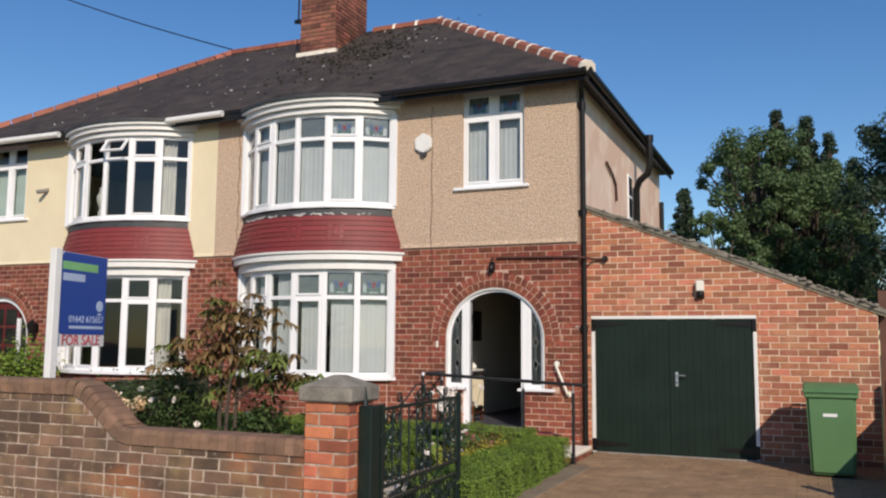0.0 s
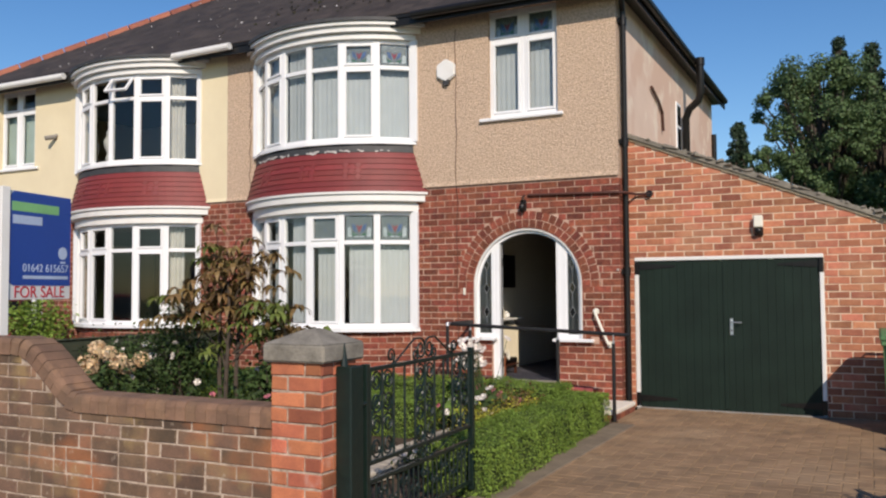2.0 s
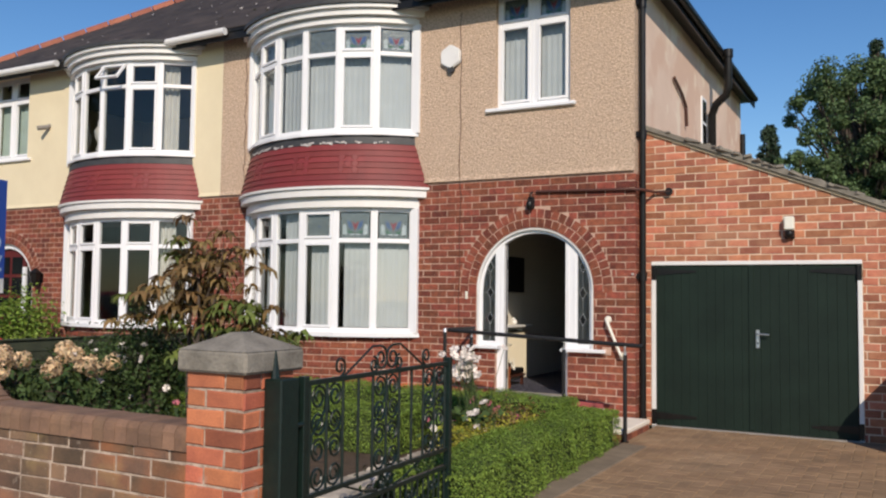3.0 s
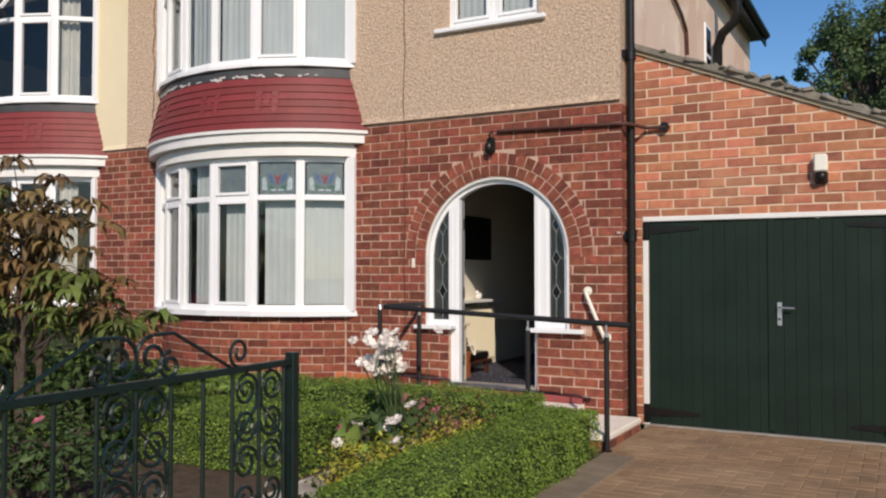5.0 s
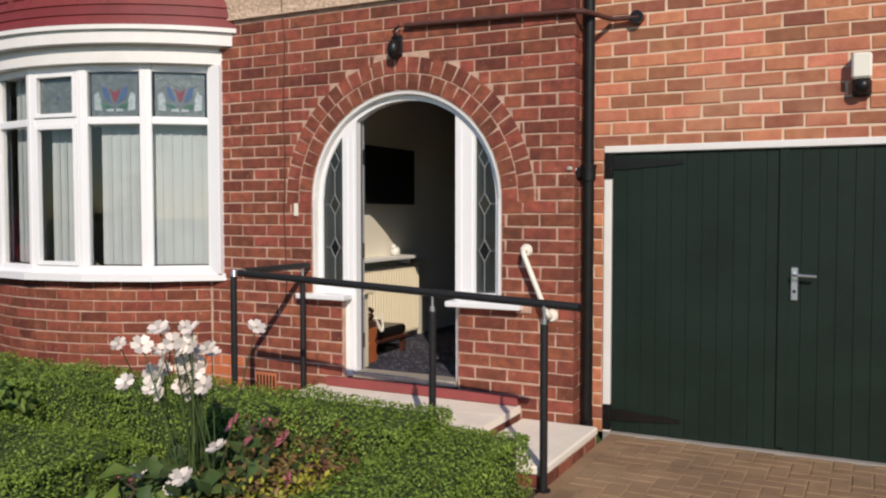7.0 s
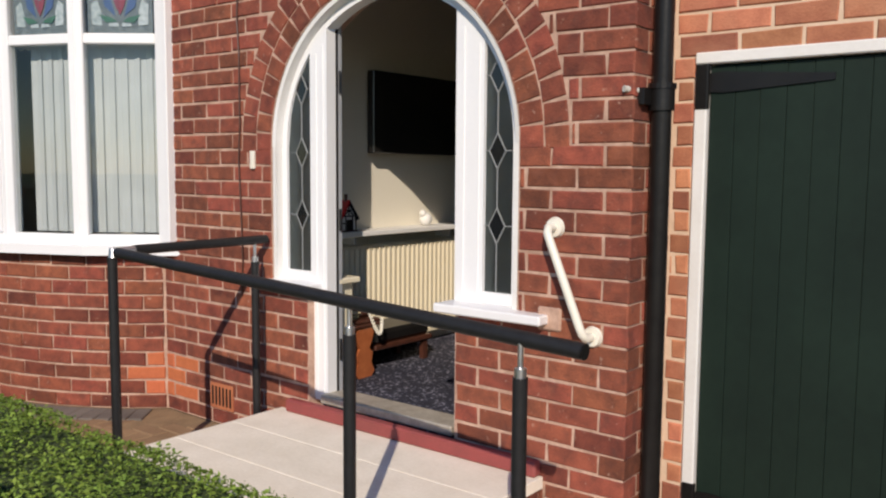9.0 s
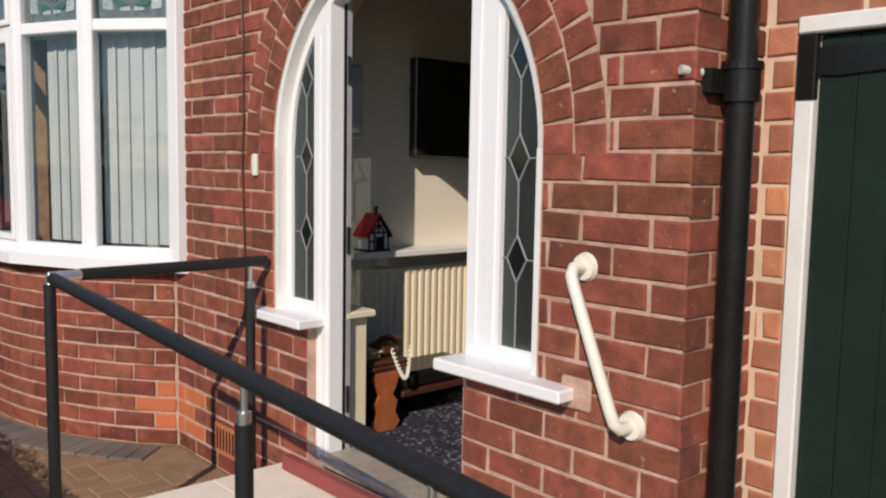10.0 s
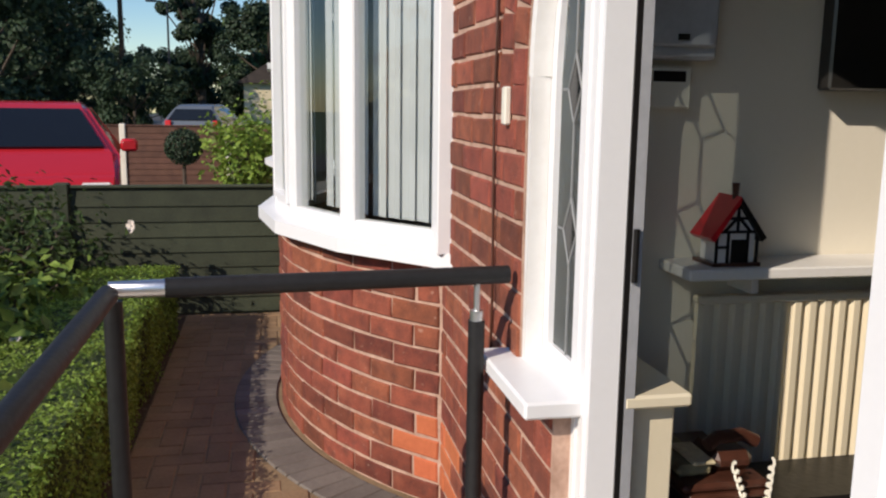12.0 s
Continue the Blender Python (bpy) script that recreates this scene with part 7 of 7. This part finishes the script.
for args in (("garden_tree", "tall leafy green tree behind a garage", (-1.35, 30, 0), 8.5, 2.05, 46000, 0.105, M_LEAF, 41, 190, 1.0, 0.15),
             ("garden_tree", "leafy green tree with pale sprays behind a garage", (0.35, 30.5, 0), 7.3, 1.9, 36000, 0.105, M_LEAF, 43, 160, 1.0, 0.12),
             ("conifer", "tall dark conifer spire behind leafy trees", (-0.97, 37, 0), 11.1, 1.2, 16000, 0.11, M_LEAF_D, 42, 330, 0.5),
             ("conifer", "tall dark conifer spire behind leafy trees", (0.12, 37.3, 0), 10.9, 1.25, 16000, 0.11, M_LEAF_D, 47, 330, 0.5),
             ("conifer", "dark conifer spire behind leafy trees", (-2.0, 37.4, 0), 10.2, 1.1, 14000, 0.11, M_LEAF_D, 48, 300, 0.5),
             ("conifer", "dark conifer spire behind leafy trees", (0.95, 36.6, 0), 9.9, 1.2, 14000, 0.11, M_LEAF_D, 49, 300, 0.5),
             ("conifer", "shorter dark conifer behind leafy trees", (1.75, 36.2, 0), 8.7, 1.3, 14000, 0.11, M_LEAF_D, 50, 300, 0.5),
             ("garden_tree", "dense dark tree close behind a garage", (3.4, 25, 0), 7.4, 2.7, 40000, 0.11, M_LEAF_D, 44, 190, 1.0, 0.12),
             ("conifer", "small bluish conifer behind a garage roof", (-3.5, 27, 0), 6.3, 1.0, 12000, 0.085, M_LEAF_D, 45, 260, 0.5),
             ("garden_tree", "low leafy tree behind a garage roof", (-2.45, 26.5, 0), 5.4, 1.15, 12000, 0.095, M_LEAF, 46, 60),
             ("street_tree", "large dark tree beyond the neighbouring gardens", (-36, 1.0, 0), 11.5, 4.8, 30000, 0.24, M_LEAF_D, 51, 110, 1.0, 0.03),
             ("street_tree", "large dark tree beyond the neighbouring gardens", (-44, -3, 0), 12, 6.0, 20000, 0.28, M_LEAF_D, 52, 90, 1.0, 0.05),
             ("street_tree", "tall spreading pine far down the street", (-62, 6.5, 0), 11.5, 2.9, 16000, 0.30, M_LEAF_D, 53, 50),
             ("street_tree", "rounded green tree far down the street", (-58, 10.9, 0), 7.4, 3.9, 16000, 0.24, M_LEAF_D, 54, 60, 1.0, 0.05),
             ("street_tree", "rounded green tree far down the street", (-52, 3.0, 0), 4.3, 3.2, 12000, 0.22, M_LEAF_D, 55, 60, 1.0, 0.03),
             ("street_tree", "low green trees beside a distant road", (-34, 6.4, 0), 3.0, 2.0, 7000, 0.16, M_LEAF_D, 56, 40),
             ("street_tree", "low spreading tree beyond far gardens", (-46, -9, 0), 7.0, 6.0, 14000, 0.3, M_LEAF_D, 59, 70, 1.0, 0.03),
             ("street_tree", "low spreading tree beyond far gardens", (-66, -6, 0), 7.5, 7.0, 12000, 0.36, M_LEAF, 60, 70, 1.0, 0.03),
             ("street_tree", "rounded green tree far down the street", (-70, 12, 0), 8.5, 5.5, 14000, 0.36, M_LEAF, 57, 80, 1.0, 0.02),
             ("street_tree", "low spreading tree beyond far gardens", (-68, 6.5, 0), 5.0, 5.0, 12000, 0.32, M_LEAF_D, 61, 80, 1.0, 0.02),
             ("street_tree", "dense dark tree beyond far gardens", (-58, -3.0, 0), 8.5, 4.6, 14000, 0.3, M_LEAF_D, 62, 80, 1.0, 0.02),
             ("street_tree", "dense tree far behind the neighbouring houses", (-75, -9, 0), 9.0, 6.5, 14000, 0.42, M_LEAF_D, 58, 80, 1.0, 0.02)):
    tree(*args)
# ---------------- loose things ----------------
def lettering(text, size, material, name, parent, m, depth=0.0015):
    cu = bpy.data.curves.new(name, "FONT")
    cu.body, cu.size, cu.extrude = text, size, depth
    cu.align_x, cu.align_y = "CENTER", "CENTER"
    tmp = new("tmp_text", cu)
    me = bpy.data.meshes.new_from_object(tmp.evaluated_get(bpy.context.evaluated_depsgraph_get()))
    bpy.data.objects.remove(tmp)
    me.transform(m)
    me.materials.clear()
    me.materials.append(material)
    ob = new(name, me)
    ob.parent = parent
    ob.matrix_parent_inverse = parent.matrix_basis.inverted()
    return ob


def sale_board():
    s = thing("sale_board", "blue and white for sale board on a white post", "sign", (-5.84, 5.27, 0))
    part("post", B(-5.87, -5.80, 5.215, 5.285, 0, 2.27, bevel=0.004), M_WHITE, s)
    # board plane: u along the board, v up, n towards the street corner
    o = Vector((-5.815, 5.28, 1.44))
    u = Vector((-0.13, 0.66, 0)).normalized()
    n = u.cross(Vector((0, 0, 1)))
    m = Matrix(((u.x, 0, n.x, o.x), (u.y, 0, n.y, o.y), (0, 1, 0, o.z), (0, 0, 0, 1)))
    W, H = 0.66, 0.81

    def slab(nm, poly, z0, z1, material, lab=""):
        bm = prism(bmesh.new(), poly, z0, z1)
        bm.transform(m)
        return part(nm, bm, material, s, lab)
    slab("panel", [(0, 0), (W, 0), (W, H), (0.0, H)], -0.012, 0.0, M_WHITE, "white backing board")
    c = 0.06
    slab("blue_field", [(0.004, 0.165)] + [(0.004 + c * (1 - math.cos(t)), 0.165 - c * math.sin(t)) for t in (0.3, 0.8, 1.3, 1.57)] + [(W - 0.002, 0.105), (W - 0.002, H - 0.003), (0.05, H - 0.003), (0.004, H - 0.05)], 0.0012, 0.003, M_SIGNB)
    slab("green_mark", [(0.03, 0.66), (0.52, 0.66), (0.52, 0.73), (0.03, 0.73)], 0.0032, 0.0045, M_SIGNG)
    slab("pale_mark", [(0.04, 0.565), (0.34, 0.565), (0.34, 0.63), (0.04, 0.63)], 0.0032, 0.0045, M_SIGNT)
    slab("round_mark", [(0.57 + 0.05 * math.cos(k * math.pi / 8), 0.36 + 0.05 * math.sin(k * math.pi / 8)) for k in range(16)], 0.0032, 0.0045, M_SIGNT)
    slab("small_bar", [(0.545, 0.28), (0.60, 0.28), (0.60, 0.295), (0.545, 0.295)], 0.0032, 0.0045, M_SIGNT)
    slab("small_bar", [(0.15, 0.155), (0.63, 0.155), (0.63, 0.18), (0.15, 0.18)], 0.0032, 0.0045, M_SIGNT)
    lettering("01642 615657", 0.085, M_SIGNT, "telephone_number", s, m @ Matrix.Translation((0.39, 0.235, 0.004)))
    lettering("FOR SALE", 0.125, M_SIGNR, "sale_lettering", s, m @ Matrix.Translation((0.33, 0.052, 0.002)))


sale_board()


def wheelie_bin():
    cx, y0, y1 = 0.185, 10.78, 11.50
    b = thing("wheelie_bin", "green plastic wheelie bin standing on a driveway", "wheelie bin", (cx, 11, 0))
    bm = bmesh.new()
    lo = [bm.verts.new(p) for p in ((cx - 0.235, y0 + 0.05, 0.03), (cx + 0.235, y0 + 0.05, 0.03), (cx + 0.235, y1 - 0.12, 0.03), (cx - 0.235, y1 - 0.12, 0.03))]
    hi = [bm.verts.new(p) for p in ((cx - 0.265, y0, 0.92), (cx + 0.265, y0, 0.92), (cx + 0.265, y1, 0.96), (cx - 0.265, y1, 0.96))]
    bm.faces.new(lo[::-1])
    bm.faces.new(hi)
    for i in range(4):
        j = (i + 1) % 4
        bm.faces.new((lo[i], lo[j], hi[j], hi[i]))
    bmesh.ops.bevel(bm, geom=list(bm.edges), offset=0.03, segments=3, affect="EDGES")
    smooth(part("body", bm, M_BIN, b), 50)
    part("rim", B(cx - 0.285, cx + 0.285, y0 - 0.02, y1 + 0.01, 0.90, 0.95, bevel=0.012), M_BIN, b)
    bm = bmesh.new()
    prism(bm, [(y0 - 0.035, 0.952), (y1 + 0.03, 0.965), (y1 + 0.03, 1.01), (y1 - 0.06, 1.06), (y0 + 0.10, 1.05), (y0 - 0.035, 0.985)], cx - 0.295, cx + 0.295, "x")
    bmesh.ops.bevel(bm, geom=list(bm.edges), offset=0.014, segments=2, affect="EDGES")
    smooth(part("lid", bm, M_BIN, b), 40)
    part("label", B(cx - 0.09, cx + 0.06, y0 + 0.004, y0 + 0.014, 0.69, 0.725), M_WHITE, b, "white printed label")
    for x in (cx - 0.22, cx + 0.22):
        smooth(part("wheel", C((x - 0.025, y1 - 0.06, 0.10), (x + 0.025, y1 - 0.06, 0.10), 0.10, n=22), M_TYRE, b))
    part("axle", C((cx - 0.22, y1 - 0.06, 0.10), (cx + 0.22, y1 - 0.06, 0.10), 0.012), M_STEEL, b)
    smooth(part("handle", tube(bmesh.new(), [(cx - 0.2, y1 + 0.02, 0.99), (cx - 0.2, y1 + 0.09, 1.0), (cx + 0.2, y1 + 0.09, 1.0), (cx + 0.2, y1 + 0.02, 0.99)], 0.014), M_BIN, b))


wheelie_bin()


def fence(name, label, x, y0, y1, h, material, post_mat, face, posts, tall=0.05):
    f = thing(name, label, "fence", (x, y0, 0), group="fences")
    n = int(h / 0.098)
    for k, (a, b) in enumerate(zip(posts, posts[1:])):
        for i in range(n):
            z = i * h / n
            bm = prism(bmesh.new(), [(x, z), (x + face * 0.022, z - 0.004), (x + face * 0.010, z + h / n + 0.012), (x, z + h / n + 0.012)], a + 0.05, b - 0.05, "y")
            part("board", bm, material, f)
        part("capping", B(x - 0.03, x + 0.035, a + 0.05, b - 0.05, h + 0.014, h + 0.034, bevel=0.005), material, f)
    for y in posts:
        part("post", B(x - 0.05, x + 0.05, y - 0.05, y + 0.05, 0, h + tall, bevel=0.01), post_mat, f)


fence("garden_fence", "green stained lap fence between two front gardens", -9.2, 5.3, 11.3, 0.88, M_FENCE_G, M_FENCE_G, 1, [5.3, 7.4, 9.6, 11.4])
fence("far_fence", "brown lap fence with pale concrete posts", -19.0, 2.8, 12.1, 1.07, M_FENCE_B, M_CONC, 1, [2.95, 4.77, 6.59, 8.41, 10.23, 12.05])
fence("drive_fence", "low dark timber fence along the open side of a driveway", 0.86, 5.4, 11.8, 0.72, M_FENCE_B, M_FENCE_B, -1, [5.45, 6.6, 8.65, 10.7, 11.8], 0.36)


def side_gate():
    """Tall boarded gate beside the garage."""
    g = thing("side_gate", "tall dark brown boarded gate beside a garage", "gate", (1.25, 12.1, 0))
    for k in range(8):
        part("board", B(0.80 + 0.115 * k, 0.912 + 0.115 * k, 12.08, 12.10, 0.03, 2.2 + 0.01 * (k % 2), bevel=0.003), M_FENCE_B, g)
    for z in (0.3, 1.9):
        part("ledge", B(0.80, 1.72, 12.101, 12.13, z, z + 0.1), M_FENCE_B, g)
    part("post", B(1.73, 1.83, 12.05, 12.15, 0, 2.3, bevel=0.008), M_FENCE_B, g)


side_gate()


def car(m, paint, label, group=""):
    """A small hatchback pointing along +y, nearer side towards +x."""
    c = thing("parked_car", label, "car", (0, 0, 0), group)
    L, w = 4.0, 0.84
    prof = [(-1.98, 0.28), (-1.95, 0.75), (-1.88, 0.93), (-1.70, 1.36), (-1.45, 1.46), (-0.2, 1.485), (0.25, 1.44), (0.95, 0.98), (1.72, 0.83), (1.95, 0.66), (1.98, 0.30)]

    def half(z):
        return w * (1 if z < 0.95 else 1 - 0.72 * (z - 0.95))
    bm = bmesh.new()
    R = [[bm.verts.new((s * half(z) * (0.96 if abs(y) > 1.9 else 1), y, z)) for y, z in prof] for s in (-1, 1)]
    n = len(prof)
    for i in range(n - 1):
        bm.faces.new((R[0][i], R[0][i + 1], R[1][i + 1], R[1][i]))
    bm.faces.new((R[0][0], R[1][0], R[1][-1], R[0][-1]))
    bm.faces.new(R[0][::-1])
    bm.faces.new(R[1])
    bmesh.ops.recalc_face_normals(bm, faces=bm.faces)
    bmesh.ops.bevel(bm, geom=list(bm.edges), offset=0.05, segments=3, affect="EDGES")
    smooth(part("body", bm, paint, c), 50)
    for s in (-1, 1):
        for nm, poly in (("side_window", [(-1.55, 0.99), (-1.42, 1.33), (-0.62, 1.37), (-0.62, 0.98)]), ("side_window", [(-0.54, 0.98), (-0.54, 1.37), (-0.15, 1.37), (0.2, 1.33), (0.72, 0.98)])):
            bm = bmesh.new()
            vs = [bm.verts.new((s * (half(z) + 0.004), y, z)) for y, z in poly]
            vi = [bm.verts.new((s * (half(z) - 0.02), y, z)) for y, z in poly]
            bm.faces.new(vs)
            for i in range(len(vs)):
                j = (i + 1) % len(vs)
                bm.faces.new((vs[i], vs[j], vi[j], vi[i]))
            bmesh.ops.recalc_face_normals(bm, faces=bm.faces)
            part(nm, bm, M_DARKGLASS, c)
        bm = B(s * (w + 0.02), s * (w + 0.19), 0.62, 0.72, 0.98, 1.11, bevel=0.025)
        smooth(part("door_mirror", bm, paint, c))
        for y in (-1.25, 1.22):
            wh = part("wheel", C((s * (w - 0.17), y, 0.30), (s * (w + 0.01), y, 0.30), 0.30, n=28), M_TYRE, c)
            smooth(wh)
            part("rim", C((s * (w - 0.0), y, 0.30), (s * (w + 0.018), y, 0.30), 0.19, 0.17, 20), M_STEEL, wh)
        part("headlight", B(s * 0.50, s * 0.76, 1.86, 1.95, 0.64, 0.76, bevel=0.02), M_WHITE, c)
        part("tail_light", B(s * 0.62, s * 0.80, -1.965, -1.90, 0.78, 1.0, bevel=0.015), M_CHINA, c)
    for nm, a, b in (("windscreen", (0.32, 1.40), (0.90, 1.03)), ("rear_window", (-1.73, 1.32), (-1.87, 1.0))):
        bm = bmesh.new()
        d = 0.012
        k = 1 if nm == "windscreen" else -1
        vs = [bm.verts.new((sx * (half(z) - 0.09), y + k * d, z + d)) for sx, (y, z) in ((-1, a), (1, a), (1, b), (-1, b))]
        vi = [bm.verts.new((v.co.x, v.co.y - k * 0.03, v.co.z - 0.03)) for v in vs]
        bm.faces.new(vs)
        for i in range(4):
            bm.faces.new((vs[i], vs[(i + 1) % 4], vi[(i + 1) % 4], vi[i]))
        part(nm, bm, M_DARKGLASS, c)
    c.matrix_basis = m
    return c


car(Matrix.Translation((-12.9, 8.5, 0.0)) @ pose(0, 0, 0, 0, 0, -80), M_CARRED, "red hatchback parked in the adjoining front yard")
car(Matrix.Translation((-31.5, 9.0, 0.0)) @ pose(0, 0, 0, 0, 0, 80), M_CARGREY, "grey car parked far down the street")

bush("evergreen_bush", "rounded green bush below a bay of the adjoining house", (-12.67, 10.78, 0), 0.48, 1.3, 2600, 0.085, M_HEDGE, 8, seed=61)
bush("evergreen_bush", "rounded bright green bush in a far front garden", (-17.4, 10.75, 0), 0.75, 1.05, 2500, 0.07, M_HEDGE, 8, seed=62)
top = thing("topiary_tree", "small clipped ball tree on a bare stem", "topiary", (-17.2, 9.62, 0), group="")
part("stem", tube(bmesh.new(), [(-17.2, 9.62, 0), (-17.19, 9.62, 0.35), (-17.2, 9.62, 0.7)], 0.03), M_BARK, top)
d = RNG.normal(0, 1, (2200, 3))
d /= np.linalg.norm(d, axis=1, keepdims=True)
scatter_mesh("clipped_ball", np.array((-17.2, 9.62, 0.80)) + d * 0.29 * RNG.uniform(0.7, 1.03, (2200, 1)), d, 0.06, M_LEAF_D, top, rng=RNG)


def far_house():
    h = thing("far_house", "white bay fronted house far down the street", "house", (-33, 14, 0))
    part("wall", B(-37, -29.6, 11.9, 19, 0, 5.0), M_CREAM, h)
    bm = bmesh.new()
    for z0, z1, e in ((0, 2.55, 0), (2.75, 4.7, 0)):
        box(bm, -31.6, -29.7, 11.05, 11.95, z0, z1)
    part("bay", bm, M_WHITE, h)
    for z in (2.56, 4.71):
        part("bay_cornice", B(-31.75, -29.55, 10.9, 12.0, z, z + 0.18), M_WHITE, h)
    for z0, z1 in ((1.0, 2.4), (3.2, 4.5)):
        for y in (11.2, 11.6):
            part("window", B(-29.69, -29.66, y, y + 0.28, z0, z1), M_DARKGLASS, h)
        for x in (-31.4, -30.9, -30.3):
            part("window", B(x, x + 0.4, 11.02, 11.045, z0, z1), M_DARKGLASS, h)
    part("roof", prism(bmesh.new(), [(11.5, 5.0), (19.4, 5.0), (15.5, 7.6)], -37.3, -29.3, "x"), M_SLATE, h)
    b = thing("far_bungalow", "low grey roofed bungalow at the end of the street", "house", (-52, 13, 0))
    part("wall", B(-55, -49, 9.6, 15, 0, 2.6), M_CREAM, b)
    part("roof", prism(bmesh.new(), [(9.2, 2.6), (15.4, 2.6), (12.3, 4.6)], -55.3, -48.7, "x"), M_SLATE, b)


far_house()
for nm, lab, x, y, hh, arm in (("street_lamp", "tall grey street lamp far down the road", -52, 5.6, 6.8, True), ("telegraph_pole", "dark timber telegraph pole beside a distant road", -41, 4.95, 8.5, False)):
    p = thing(nm, lab, "lamp" if arm else "pole", (x, y, 0))
    part("pole", C((x, y, 0), (x, y, hh), 0.075 if arm else 0.12, 0.05 if arm else 0.09, 10), M_LEAD if arm else M_BARK, p)
    if arm:
        part("arm", tube(bmesh.new(), [(x, y, hh - 0.05), (x, y - 0.3, hh + 0.1), (x, y - 0.7, hh + 0.12)], 0.035), M_LEAD, p)
        part("lantern", B(x - 0.12, x + 0.12, y - 1.1, y - 0.55, hh + 0.05, hh + 0.18, bevel=0.03), M_FLAG, p)
cab = thing("overhead_cable", "black telephone wire slung towards a chimney", "cable", (-9.2, 14, 8.2))
a, b = Vector((-16.5, 13.9, 9.75)), Vector((-11.6, 14.9, 7.95))
part("wire", tube(bmesh.new(), [a.lerp(b, t / 16) - Vector((0, 0, 0.06 * math.sin(math.pi * t / 16))) for t in range(17)], 0.014, 5), M_BLACK, cab)
# adjoining house: closed door in its arch, wall lantern, camera
nd = structure("door_3", "dark red glazed front door under the adjoining arch", "door")
X = NEXT
part("door_leaf", B(X(-4.62), X(-3.80), FY + 0.10, FY + 0.15, 0.26, 2.2), M_DOORRED, nd)
for i in range(3):
    for j in range(2):
        part("pane", B(X(-4.55 + 0.35 * j), X(-4.27 + 0.35 * j), FY + 0.092, FY + 0.0995, 1.05 + 0.36 * i, 1.35 + 0.36 * i), M_DARKGLASS, nd)
bm = bmesh.new()
prev = None
for i in range(25):
    a = math.pi * i / 24
    q = [bm.verts.new((X(AX) + r * math.cos(a), y, AZ + r * math.sin(a))) for r, y in ((AR - 0.004, FY + 0.05), (AR - 0.08, FY + 0.05), (AR - 0.08, FY + 0.13), (AR - 0.004, FY + 0.13))]
    if prev:
        for k in range(4):
            bm.faces.new((prev[k], prev[(k + 1) % 4], q[(k + 1) % 4], q[k]))
    prev = q
for xa, xb in ((AX - AR, -4.89), (-3.53, AX + AR), (-4.70, -4.62), (-3.80, -3.72)):
    box(bm, X(xa), X(xb), FY + 0.05, FY + 0.13, SILL - 0.03, AZ + (0.35 if xa in (-4.70, -3.80) else 0))
bmesh.ops.recalc_face_normals(bm, faces=bm.faces)
part("arch_frame", bm, M_UPVC, nd)
part("side_panel", B(X(AX - AR + 0.05), X(-4.66), FY + 0.085, FY + 0.09, SILL, 1.9), M_DARKGLASS, nd)
part("side_panel", B(X(-3.76), X(AX + AR - 0.05), FY + 0.085, FY + 0.09, SILL, 1.9), M_DARKGLASS, nd)
wl = thing("wall_lantern", "black carriage lantern beside the adjoining door", "lamp", (X(-5.22), FY, 1.7))
part("back_plate", B(X(-5.26), X(-5.18), FY - 0.02, FY - 0.005, 1.62, 1.78), M_BLACK, wl)
part("lantern", C((X(-5.22), FY - 0.13, 1.55), (X(-5.22), FY - 0.13, 1.78), 0.055, 0.10, 6), M_BLACK, wl)
part("lantern_roof", C((X(-5.22), FY - 0.13, 1.78), (X(-5.22), FY - 0.13, 1.86), 0.115, 0.02, 6), M_BLACK, wl)
part("arm", tube(bmesh.new(), [(X(-5.22), FY - 0.01, 1.68), (X(-5.22), FY - 0.07, 1.60), (X(-5.22), FY - 0.13, 1.56)], 0.01), M_BLACK, wl)
sc = thing("security_camera", "small grey security camera on a cream wall", "camera", (X(-5.3), FY - 0.05, 4.3))
part("mount", C((X(-5.3), FY - 0.015, 4.33), (X(-5.3), FY - 0.06, 4.30), 0.035), M_FLAG, sc)
part("body", C((X(-5.3), FY - 0.05, 4.30), (X(-5.22), FY - 0.20, 4.26), 0.04), M_FLAG, sc)
